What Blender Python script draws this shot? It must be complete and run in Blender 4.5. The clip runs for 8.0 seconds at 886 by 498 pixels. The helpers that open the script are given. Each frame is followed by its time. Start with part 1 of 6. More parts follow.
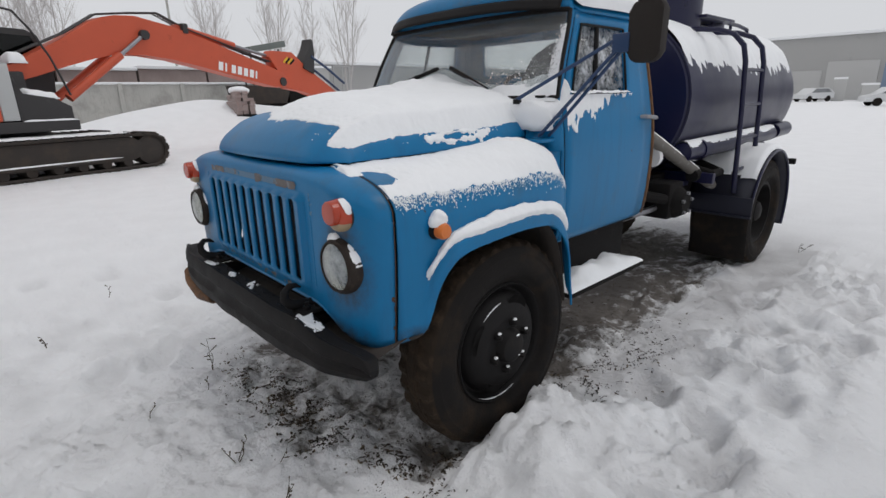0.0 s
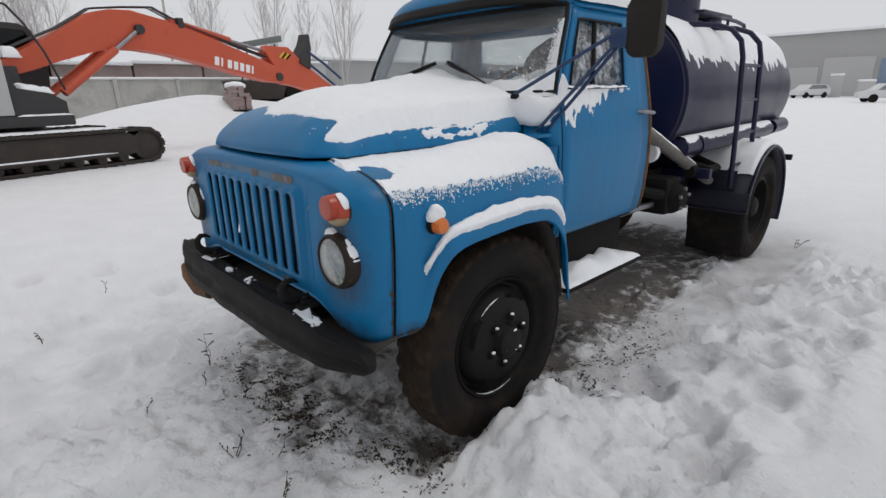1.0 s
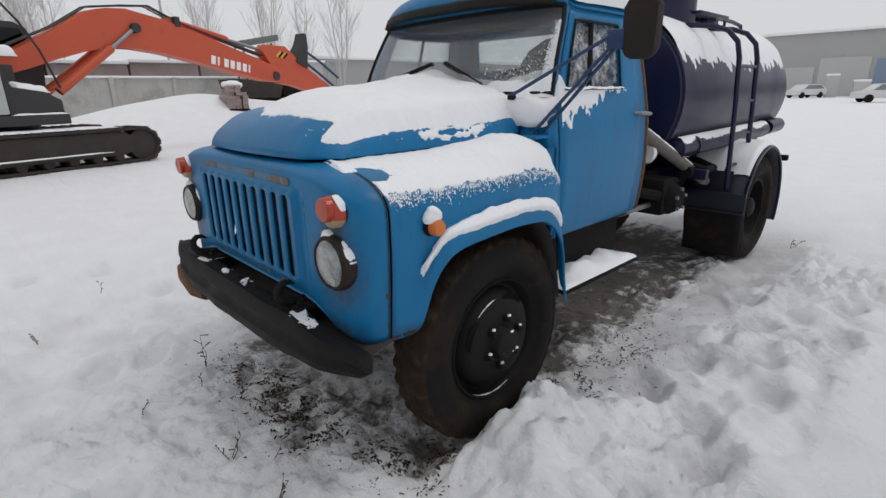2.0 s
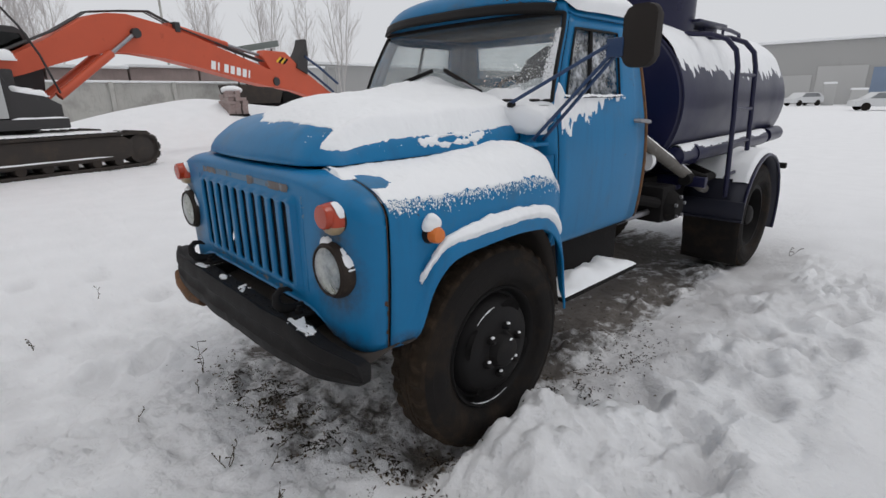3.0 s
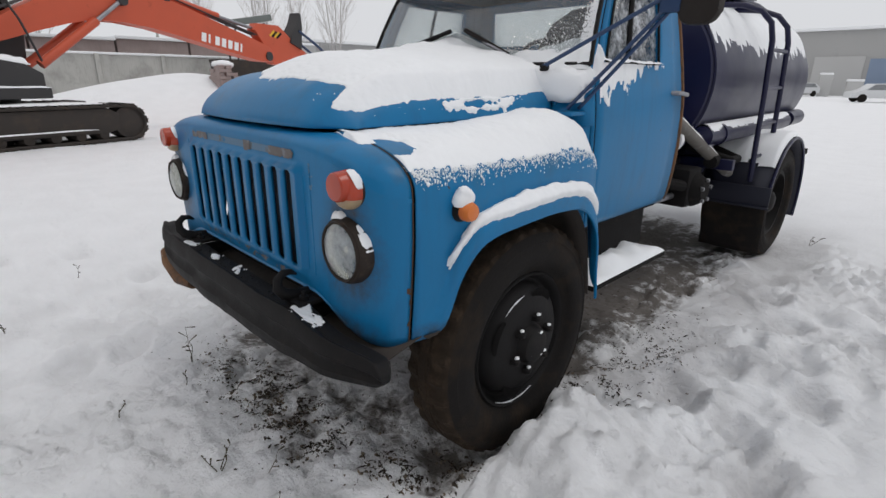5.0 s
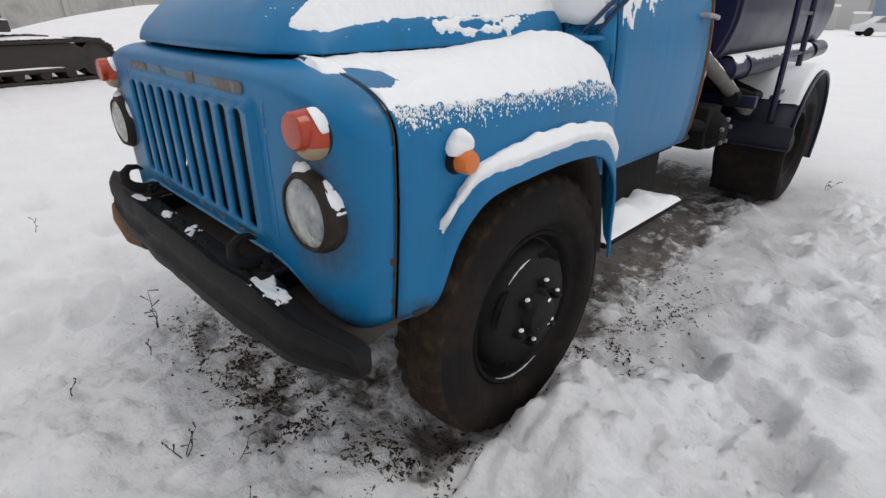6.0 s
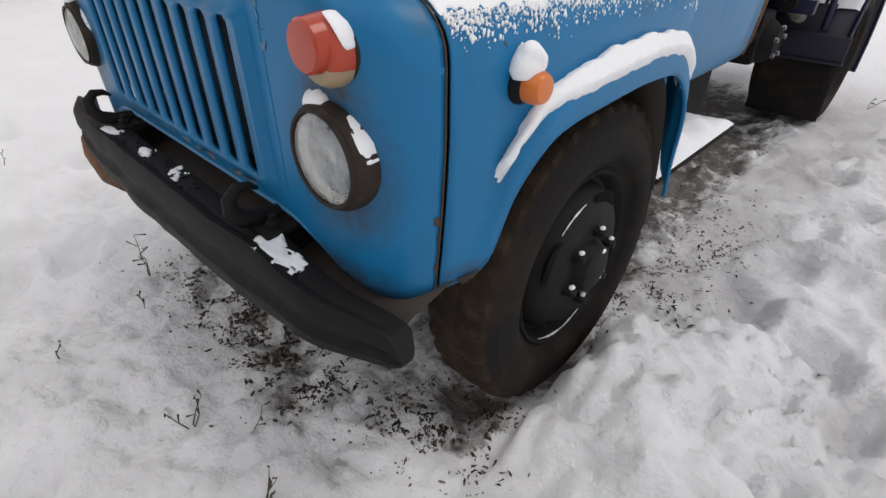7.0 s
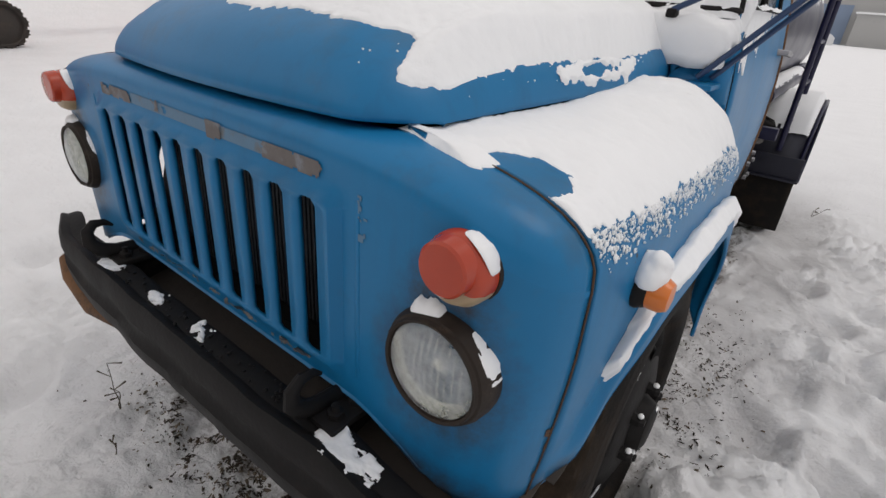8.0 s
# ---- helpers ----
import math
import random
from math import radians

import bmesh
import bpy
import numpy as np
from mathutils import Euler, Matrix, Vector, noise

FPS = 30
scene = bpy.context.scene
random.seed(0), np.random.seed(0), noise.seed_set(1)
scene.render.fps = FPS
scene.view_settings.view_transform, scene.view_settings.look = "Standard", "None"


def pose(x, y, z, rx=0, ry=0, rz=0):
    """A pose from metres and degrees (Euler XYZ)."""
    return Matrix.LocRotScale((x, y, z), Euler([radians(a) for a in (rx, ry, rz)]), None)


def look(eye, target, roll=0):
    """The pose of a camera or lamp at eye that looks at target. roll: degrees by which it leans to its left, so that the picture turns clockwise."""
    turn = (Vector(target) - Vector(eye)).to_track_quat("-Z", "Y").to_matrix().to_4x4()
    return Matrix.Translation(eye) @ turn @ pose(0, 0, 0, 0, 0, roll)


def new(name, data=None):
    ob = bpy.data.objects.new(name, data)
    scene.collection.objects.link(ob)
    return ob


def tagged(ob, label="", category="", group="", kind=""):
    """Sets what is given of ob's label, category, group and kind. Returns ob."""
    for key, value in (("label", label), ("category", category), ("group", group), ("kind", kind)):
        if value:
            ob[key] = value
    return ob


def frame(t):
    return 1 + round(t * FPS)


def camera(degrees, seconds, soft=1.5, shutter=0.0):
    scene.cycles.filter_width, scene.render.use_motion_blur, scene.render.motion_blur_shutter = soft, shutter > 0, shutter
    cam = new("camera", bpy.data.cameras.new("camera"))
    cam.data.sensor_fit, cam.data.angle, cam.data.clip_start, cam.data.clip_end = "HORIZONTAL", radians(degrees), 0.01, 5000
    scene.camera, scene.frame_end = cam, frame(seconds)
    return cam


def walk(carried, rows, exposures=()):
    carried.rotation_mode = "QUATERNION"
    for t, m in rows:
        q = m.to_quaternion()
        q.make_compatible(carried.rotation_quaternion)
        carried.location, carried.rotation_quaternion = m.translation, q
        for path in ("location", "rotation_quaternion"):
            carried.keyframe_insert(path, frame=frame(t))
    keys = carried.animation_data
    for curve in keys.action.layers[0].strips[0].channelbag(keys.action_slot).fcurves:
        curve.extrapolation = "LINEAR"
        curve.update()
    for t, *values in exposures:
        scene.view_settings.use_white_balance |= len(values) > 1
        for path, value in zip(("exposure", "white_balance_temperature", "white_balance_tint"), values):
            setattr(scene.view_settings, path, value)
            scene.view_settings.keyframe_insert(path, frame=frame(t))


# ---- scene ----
cam = camera(82.4, 8.0)
PATH = [
    (0, (2.26, -1.619, 1.575), (0.853, -0.322, 0.993), -1.2),
    (0.5, (2.257, -1.625, 1.569), (0.856, -0.323, 0.984), -1.1),
    (1, (2.259, -1.621, 1.57), (0.863, -0.319, 0.973), -1.1),
    (1.5, (2.258, -1.618, 1.575), (0.868, -0.313, 0.97), -1.1),
    (3, (2.249, -1.611, 1.583), (0.86, -0.293, 1.004), -0.7),
    (3.5, (2.243, -1.609, 1.587), (0.855, -0.288, 1.011), -0.7),
    (4, (2.228, -1.6, 1.574), (0.846, -0.275, 0.996), -0.6),
    (5.3, (1.909, -1.5, 1.47), (0.584, -0.174, 0.773), 1.3),
    (5.5, (1.879, -1.475, 1.462), (0.578, -0.156, 0.708), 1.5),
    (6, (1.76, -1.312, 1.432), (0.49, -0.02, 0.584), 0.6),
    (6.5, (1.647, -1.189, 1.371), (0.452, 0.021, 0.319), -0.5),
    (7, (1.475, -1.199, 1.373), (0.329, -0.001, 0.254), 0.4),
    (7.5, (1.264, -1.238, 1.437), (0.207, 0.082, 0.369), 2.4),
    (8, (1.109, -1.245, 1.528), (0.04, 0.193, 0.64), 4.8),
]
walk(cam, [(t, look(eye, target, roll)) for t, eye, target, roll in PATH], [(0, -0.22, 6500, 10), (4.2, -0.22, 6500, 10), (5.5, -0.05, 6550, 10), (6.5, 0.08, 6650, 11), (7.0, 0.11, 6700, 12), (7.5, 0.09, 6780, 12), (8.0, -0.12, 6850, 12)])

# ---- world and light ----
world = bpy.data.worlds.new("overcast_sky")
scene.world = world
world.use_nodes = True
wt = world.node_tree
wt.nodes.clear()
w_out = wt.nodes.new("ShaderNodeOutputWorld")
w_bg = wt.nodes.new("ShaderNodeBackground")
w_sky = wt.nodes.new("ShaderNodeTexSky")
w_sky.sky_type, w_sky.sun_disc = "NISHITA", False
w_sky.sun_elevation, w_sky.sun_rotation = radians(38), radians(215)
w_sky.air_density, w_sky.dust_density = 1.0, 6.0
w_gain = wt.nodes.new("ShaderNodeMix")
w_gain.data_type = "RGBA"
w_gain.inputs[0].default_value = 0.93
w_gain.inputs[7].default_value = (8.4, 8.55, 8.9, 1)
wt.links.new(w_sky.outputs[0], w_gain.inputs[6])
wt.links.new(w_gain.outputs[2], w_bg.inputs[0])
w_bg.inputs[1].default_value = 0.095
wt.links.new(w_bg.outputs[0], w_out.inputs[0])

sun_data = bpy.data.lights.new("sun", "SUN")
sun_data.energy, sun_data.angle, sun_data.color = 0.7, radians(30), (1.0, 0.97, 0.93)
sun = new("sun", sun_data)
sun.matrix_world = look((4, 4, 13), (0, 0, 0))


# ---- materials ----
def base_material(name, color, rough=0.6, metal=0.0, vary=0.12, scale=6.0, bump=0.1, bump_scale=60.0, stain=None, stain_scale=3.0, stain_from=0.62, stain_to=0.72, coat=0.0, spread=0.0, chips=None, spec=0.5, streaks=None):
    """Colour that varies at two scales, with fine relief and, if given, stains of another colour."""
    m = bpy.data.materials.new(name)
    m.use_nodes = True
    t = m.node_tree
    b = t.nodes["Principled BSDF"]
    tc = t.nodes.new("ShaderNodeTexCoord")
    n1 = t.nodes.new("ShaderNodeTexNoise")
    n1.inputs["Scale"].default_value, n1.inputs["Detail"].default_value = scale, 6
    t.links.new(tc.outputs["Object"], n1.inputs["Vector"])
    n2 = t.nodes.new("ShaderNodeTexNoise")
    n2.inputs["Scale"].default_value, n2.inputs["Detail"].default_value = bump_scale, 4
    t.links.new(tc.outputs["Object"], n2.inputs["Vector"])
    mix = t.nodes.new("ShaderNodeMix")
    mix.data_type = "RGBA"
    mix.inputs[6].default_value = tuple(c * (1 - vary) for c in color) + (1,)
    mix.inputs[7].default_value = tuple(min(1, c * (1 + vary)) for c in color) + (1,)
    t.links.new(n1.outputs["Fac"], mix.inputs[0])
    last = mix.outputs[2]
    if stain:
        n3 = t.nodes.new("ShaderNodeTexNoise")
        n3.inputs["Scale"].default_value, n3.inputs["Detail"].default_value = stain_scale, 8
        n3.inputs["Roughness"].default_value = 0.65
        t.links.new(tc.outputs["Object"], n3.inputs["Vector"])
        r = t.nodes.new("ShaderNodeMapRange")
        r.inputs["From Min"].default_value, r.inputs["From Max"].default_value = stain_from, stain_to
        t.links.new(n3.outputs["Fac"], r.inputs["Value"])
        m2 = t.nodes.new("ShaderNodeMix")
        m2.data_type = "RGBA"
        m2.inputs[7].default_value = (*stain, 1)
        t.links.new(last, m2.inputs[6])
        t.links.new(r.outputs[0], m2.inputs[0])
        last = m2.outputs[2]
    if streaks:
        mp, n6, r6, m6 = (t.nodes.new("ShaderNode" + k) for k in ("Mapping", "TexNoise", "MapRange", "Mix"))
        mp.inputs["Scale"].default_value = (11, 11, 1.3)
        n6.inputs["Scale"].default_value, n6.inputs["Detail"].default_value, n6.inputs["Roughness"].default_value = 1.6, 7, 0.62
        r6.inputs["From Min"].default_value, r6.inputs["From Max"].default_value, r6.inputs["To Max"].default_value = 0.5, 0.78, 0.55
        m6.data_type = "RGBA"
        m6.inputs[7].default_value = (*streaks, 1)
        t.links.new(tc.outputs["Object"], mp.inputs["Vector"])
        t.links.new(mp.outputs[0], n6.inputs["Vector"])
        t.links.new(n6.outputs["Fac"], r6.inputs["Value"])
        t.links.new(r6.outputs[0], m6.inputs[0])
        t.links.new(last, m6.inputs[6])
        last = m6.outputs[2]
    if chips:
        n4, n5 = t.nodes.new("ShaderNodeTexNoise"), t.nodes.new("ShaderNodeTexNoise")
        n4.inputs["Scale"].default_value, n4.inputs["Detail"].default_value = 46, 3
        n5.inputs["Scale"].default_value, n5.inputs["Detail"].default_value = 3.1, 2
        mul, r4, m4 = t.nodes.new("ShaderNodeMath"), t.nodes.new("ShaderNodeMapRange"), t.nodes.new("ShaderNodeMix")
        mul.operation, m4.data_type = "MULTIPLY", "RGBA"
        for q in (n4, n5):
            t.links.new(tc.outputs["Object"], q.inputs["Vector"])
        t.links.new(n4.outputs["Fac"], mul.inputs[0])
        t.links.new(n5.outputs["Fac"], mul.inputs[1])
        t.links.new(mul.outputs[0], r4.inputs["Value"])
        r4.inputs["From Min"].default_value, r4.inputs["From Max"].default_value = 0.455, 0.475
        m4.inputs[7].default_value = (*chips, 1)
        t.links.new(r4.outputs[0], m4.inputs[0])
        t.links.new(last, m4.inputs[6])
        last = m4.outputs[2]
    if spread:
        oi = t.nodes.new("ShaderNodeObjectInfo")
        hs = t.nodes.new("ShaderNodeHueSaturation")
        rr = t.nodes.new("ShaderNodeMapRange")
        rr.inputs["To Min"].default_value, rr.inputs["To Max"].default_value = 1 - spread, 1 + spread
        t.links.new(oi.outputs["Random"], rr.inputs["Value"])
        t.links.new(rr.outputs[0], hs.inputs["Value"])
        t.links.new(last, hs.inputs["Color"])
        last = hs.outputs[0]
    t.links.new(last, b.inputs["Base Color"])
    rm = t.nodes.new("ShaderNodeMapRange")
    rm.inputs["To Min"].default_value, rm.inputs["To Max"].default_value = max(0.02, rough - 0.12), min(1, rough + 0.12)
    t.links.new(n1.outputs["Fac"], rm.inputs["Value"])
    t.links.new(rm.outputs[0], b.inputs["Roughness"])
    b.inputs["Metallic"].default_value = metal
    b.inputs["Coat Weight"].default_value = coat
    b.inputs["Coat Roughness"].default_value = 0.2
    b.inputs["Specular IOR Level"].default_value = spec
    if bump:
        bp = t.nodes.new("ShaderNodeBump")
        bp.inputs["Strength"].default_value, bp.inputs["Distance"].default_value = bump, 0.01
        t.links.new(n2.outputs["Fac"], bp.inputs["Height"])
        t.links.new(bp.outputs[0], b.inputs["Normal"])
    return m


def glass_material(name, color=(0.9, 0.95, 0.95), rough=0.03, film=0.0, film_most=0.5, film_scale=8.0, film_from=0.45, film_to=0.75):
    """A pane: mostly clear, with a glossy face."""
    m = bpy.data.materials.new(name)
    m.use_nodes = True
    t = m.node_tree
    t.nodes.clear()
    out = t.nodes.new("ShaderNodeOutputMaterial")
    clear, gloss, face, fifth, fres, mix = (t.nodes.new("ShaderNode" + k) for k in ("BsdfTransparent", "BsdfGlossy", "LayerWeight", "Math", "MapRange", "MixShader"))
    clear.inputs[0].default_value = (*color, 1)
    gloss.inputs["Roughness"].default_value = rough
    face.inputs["Blend"].default_value = 0.5
    fifth.operation, fifth.inputs[1].default_value = "POWER", 4.0
    fres.inputs["To Min"].default_value, fres.inputs["To Max"].default_value = 0.03, 0.9
    t.links.new(face.outputs["Facing"], fifth.inputs[0])
    t.links.new(fifth.outputs[0], fres.inputs["Value"])
    t.links.new(fres.outputs[0], mix.inputs[0])
    t.links.new(clear.outputs[0], mix.inputs[1])
    t.links.new(gloss.outputs[0], mix.inputs[2])
    if film:
        dust, veil, tc, nz, rng = (t.nodes.new(k) for k in ("ShaderNodeBsdfDiffuse", "ShaderNodeMixShader", "ShaderNodeTexCoord", "ShaderNodeTexNoise", "ShaderNodeMapRange"))
        dust.inputs[0].default_value = (0.7, 0.72, 0.74, 1)
        nz.inputs["Scale"].default_value, nz.inputs["Detail"].default_value, nz.inputs["Roughness"].default_value = film_scale, 7, 0.7
        t.links.new(tc.outputs["Object"], nz.inputs["Vector"])
        t.links.new(nz.outputs["Fac"], rng.inputs["Value"])
        rng.inputs["From Min"].default_value, rng.inputs["From Max"].default_value = film_from, film_to
        rng.inputs["To Min"].default_value, rng.inputs["To Max"].default_value = film, film_most
        t.links.new(rng.outputs[0], veil.inputs[0])
        t.links.new(mix.outputs[0], veil.inputs[1])
        thru, both = t.nodes.new("ShaderNodeBsdfTranslucent"), t.nodes.new("ShaderNodeAddShader")
        thru.inputs[0].default_value = (0.35, 0.36, 0.37, 1)
        dust.inputs[0].default_value = (0.5, 0.51, 0.53, 1)
        t.links.new(dust.outputs[0], both.inputs[0])
        t.links.new(thru.outputs[0], both.inputs[1])
        t.links.new(both.outputs[0], veil.inputs[2])
        t.links.new(veil.outputs[0], out.inputs[0])
    else:
        t.links.new(mix.outputs[0], out.inputs[0])
    return m


BLUE = base_material("blue_paint", (0.003, 0.152, 0.345), 0.42, vary=0.14, scale=3.5, bump=0.05, bump_scale=28, stain=(0.03, 0.125, 0.235), stain_scale=4.5, stain_from=0.56, stain_to=0.72, coat=0.14, chips=(0.06, 0.045, 0.035), spec=0.24, streaks=(0.012, 0.105, 0.225))


def rust_spots(m, spots, color):
    """Rusty runs with ragged edges round and below the given places (x, y, z, width, height)."""
    t = m.node_tree
    b = t.nodes["Principled BSDF"]
    tc, nz = t.nodes.new("ShaderNodeTexCoord"), t.nodes.new("ShaderNodeTexNoise")
    nz.inputs["Scale"].default_value, nz.inputs["Detail"].default_value, nz.inputs["Roughness"].default_value = 30, 6, 0.7
    t.links.new(tc.outputs["Object"], nz.inputs["Vector"])
    last = None
    for x, y, z, wide, high in spots:
        mp, ln, rg = t.nodes.new("ShaderNodeMapping"), t.nodes.new("ShaderNodeVectorMath"), t.nodes.new("ShaderNodeMapRange")
        mp.inputs["Location"].default_value = (-x / wide, -y / 0.3, -z / high)
        mp.inputs["Scale"].default_value = (1 / wide, 1 / 0.3, 1 / high)
        ln.operation = "LENGTH"
        rg.inputs["From Min"].default_value, rg.inputs["From Max"].default_value = 1.0, 0.35
        t.links.new(tc.outputs["Object"], mp.inputs["Vector"])
        t.links.new(mp.outputs[0], ln.inputs[0])
        t.links.new(ln.outputs["Value"], rg.inputs["Value"])
        if last is None:
            last = rg.outputs[0]
        else:
            top = t.nodes.new("ShaderNodeMath")
            top.operation = "MAXIMUM"
            t.links.new(last, top.inputs[0])
            t.links.new(rg.outputs[0], top.inputs[1])
            last = top.outputs[0]
    mul, edge, mix = t.nodes.new("ShaderNodeMath"), t.nodes.new("ShaderNodeMapRange"), t.nodes.new("ShaderNodeMix")
    mul.operation, mix.data_type = "MULTIPLY", "RGBA"
    t.links.new(last, mul.inputs[0])
    t.links.new(nz.outputs["Fac"], mul.inputs[1])
    t.links.new(mul.outputs[0], edge.inputs["Value"])
    edge.inputs["From Min"].default_value, edge.inputs["From Max"].default_value, edge.inputs["To Max"].default_value = 0.13, 0.62, 0.85
    mix.inputs[7].default_value = (*color, 1)
    t.links.new(edge.outputs[0], mix.inputs[0])
    t.links.new(b.inputs["Base Color"].links[0].from_socket, mix.inputs[6])
    t.links.new(mix.outputs[2], b.inputs["Base Color"])


# below both front lamps, round the headlights and at the foot of the fender's seam
rust_spots(BLUE, [q for sx in (1, -1) for q in ((sx * 0.722, -0.70, 1.10, 0.13, 0.13), (sx * 0.722, -0.70, 0.96, 0.20, 0.23), (sx * 0.90, -0.60, 0.68, 0.05, 0.085), (sx * 0.68, -0.70, 0.685, 0.24, 0.115))], (0.035, 0.028, 0.024))
NAVY = base_material("navy_paint", (0.010, 0.0105, 0.04), 0.33, vary=0.2, scale=4, bump=0.04, stain=(0.022, 0.022, 0.06), stain_scale=5, spec=0.35)
BLACK = base_material("black_paint", (0.009, 0.0082, 0.0084), 0.62, vary=0.3, scale=9, bump=0.12, bump_scale=70, stain=(0.018, 0.0145, 0.0125), stain_scale=7, stain_from=0.55, stain_to=0.75, spec=0.19)
RUBBER = base_material("tyre_rubber", (0.012, 0.0105, 0.010), 0.8, vary=0.3, scale=8, bump=0.3, bump_scale=90, stain=(0.03, 0.021, 0.014), stain_scale=7, stain_from=0.48, stain_to=0.72, spec=0.15)
TREAD = base_material("muddy_tread", (0.028, 0.02, 0.014), 0.9, vary=0.4, scale=14, bump=0.6, bump_scale=70, stain=(0.05, 0.034, 0.022), stain_scale=16, stain_from=0.5, stain_to=0.66, spec=0.15)
DARK = base_material("dark_grime", (0.012, 0.011, 0.011), 0.85, vary=0.4, scale=10, bump=0.3, stain=(0.028, 0.023, 0.02), stain_scale=9, spec=0.15)
RUST = base_material("rusty_steel", (0.16, 0.075, 0.03), 0.85, vary=0.4, scale=12, bump=0.3, stain=(0.045, 0.03, 0.022), stain_scale=8, stain_from=0.5, stain_to=0.65)
STEEL = base_material("grey_steel", (0.3, 0.3, 0.32), 0.4, metal=0.8, vary=0.2, scale=8, bump=0.08)
SNOW = base_material("snow", (0.84, 0.85, 0.865), 0.7, vary=0.04, scale=9, bump=0.3, bump_scale=32)
RED_LENS = base_material("red_orange_plastic", (0.40, 0.04, 0.012), 0.2, vary=0.2, scale=14, bump=0.03, coat=0.3, spec=0.4)
AMBER = base_material("amber_plastic", (0.62, 0.15, 0.012), 0.28, vary=0.1, scale=12, bump=0.03, coat=0.4)
CREAM = base_material("grimy_clear_plastic", (0.34, 0.25, 0.15), 0.35, vary=0.2, scale=20, bump=0.05)
LENS = glass_material("headlamp_glass", (0.95, 0.95, 0.87), rough=0.08, film=0.22, film_most=0.62, film_scale=13, film_from=0.38, film_to=0.72)
REFLECTOR = base_material("dull_silver", (0.78, 0.78, 0.76), 0.28, metal=0.9, vary=0.12, scale=14, bump=0.05)
ORANGE = base_material("orange_paint", (0.52, 0.082, 0.034), 0.5, vary=0.12, scale=2, bump=0.05, stain=(0.36, 0.055, 0.02), stain_scale=2.5)
GREY_PANEL = base_material("grey_painted_panel", (0.42, 0.43, 0.43), 0.5, vary=0.08, scale=2)
WHITE = base_material("white_paint", (0.8, 0.8, 0.8), 0.5, vary=0.05)
YELLOW = base_material("yellow_paint", (0.7, 0.42, 0.02), 0.5, vary=0.1)
TRACK = base_material("track_steel", (0.034, 0.027, 0.023), 0.8, vary=0.4, scale=3, bump=0.4, bump_scale=25, stain=(0.055, 0.04, 0.03), stain_scale=3, stain_from=0.5, stain_to=0.75)
EX_DARK = base_material("hazed_black_paint", (0.03, 0.028, 0.029), 0.6, vary=0.3, scale=3, bump=0.1, stain=(0.06, 0.056, 0.055), stain_scale=3)
GIRDER = base_material("grey_green_paint", (0.15, 0.17, 0.16), 0.7, vary=0.2, scale=2)
CONCRETE = base_material("concrete", (0.44, 0.435, 0.41), 0.85, vary=0.16, scale=1.2, bump=0.2, bump_scale=12, stain=(0.27, 0.26, 0.245), stain_scale=1.4, stain_from=0.5, stain_to=0.75, streaks=(0.25, 0.24, 0.22))
BRICKISH = base_material("hazed_weathered_brick", (0.33, 0.265, 0.25), 0.85, vary=0.25, scale=1.5, bump=0.2, bump_scale=12, stain=(0.5, 0.46, 0.44), stain_scale=1.0, streaks=(0.24, 0.19, 0.18))
BARK = base_material("hazed_bark", (0.5, 0.475, 0.47), 0.9, vary=0.2, scale=1.5)
FACADE = base_material("grey_stucco", (0.37, 0.37, 0.365), 0.85, vary=0.08, scale=0.15, bump=0.05, stain=(0.32, 0.32, 0.315), stain_scale=0.3)
FACADE_PALE = base_material("pale_panel", (0.46, 0.46, 0.455), 0.8, vary=0.06, scale=0.2)
GATE_BLUE = base_material("blue_gate_paint", (0.2, 0.26, 0.36), 0.7, vary=0.1, scale=0.5)
INTERIOR = base_material("cab_trim", (0.11, 0.10, 0.10), 0.8, vary=0.2, scale=6)
WEED = base_material("dead_weed", (0.07, 0.055, 0.035), 0.9, vary=0.4, scale=30)
LITTER = base_material("dead_leaves", (0.022, 0.017, 0.013), 0.9, vary=0.5, scale=12, bump=0.3, stain=(0.075, 0.048, 0.033), stain_scale=17, stain_from=0.5, stain_to=0.62, spec=0.2)
CLOD = base_material("soil", (0.045, 0.036, 0.028), 0.95, vary=0.6, scale=9, bump=0.5, stain=(0.19, 0.15, 0.11), stain_scale=14, stain_from=0.47, stain_to=0.58)
RADIATOR = base_material("dusty_radiator", (0.03, 0.034, 0.042), 0.8, vary=0.4, scale=14, bump=0.2, stain=(0.06, 0.06, 0.065), stain_scale=10)
GLASS = glass_material("window_glass", (0.86, 0.88, 0.88), film=0.09, film_most=0.17, film_scale=5)
TRIM = base_material("worn_trim_paint", (0.135, 0.12, 0.115), 0.7, vary=0.35, scale=30, bump=0.2, stain=(0.2, 0.21, 0.23), stain_scale=22, stain_from=0.5, stain_to=0.62)
FADED = base_material("faded_grey_blue_paint", (0.085, 0.18, 0.28), 0.55, vary=0.2, scale=16, bump=0.1, stain=(0.12, 0.13, 0.14), stain_scale=18, stain_from=0.55, stain_to=0.68)
RUST_DARK = base_material("dark_rust", (0.07, 0.035, 0.018), 0.85, vary=0.4, scale=20, bump=0.3, stain=(0.02, 0.016, 0.014), stain_scale=14)
LAMP_BROWN = base_material("dirty_brown_plastic", (0.024, 0.017, 0.013), 0.6, vary=0.3, scale=20, bump=0.15, stain=(0.06, 0.042, 0.03), stain_scale=22, stain_from=0.55, stain_to=0.7, spec=0.25)
GLASS_CLEAR = glass_material("clear_glass", (0.9, 0.92, 0.92))
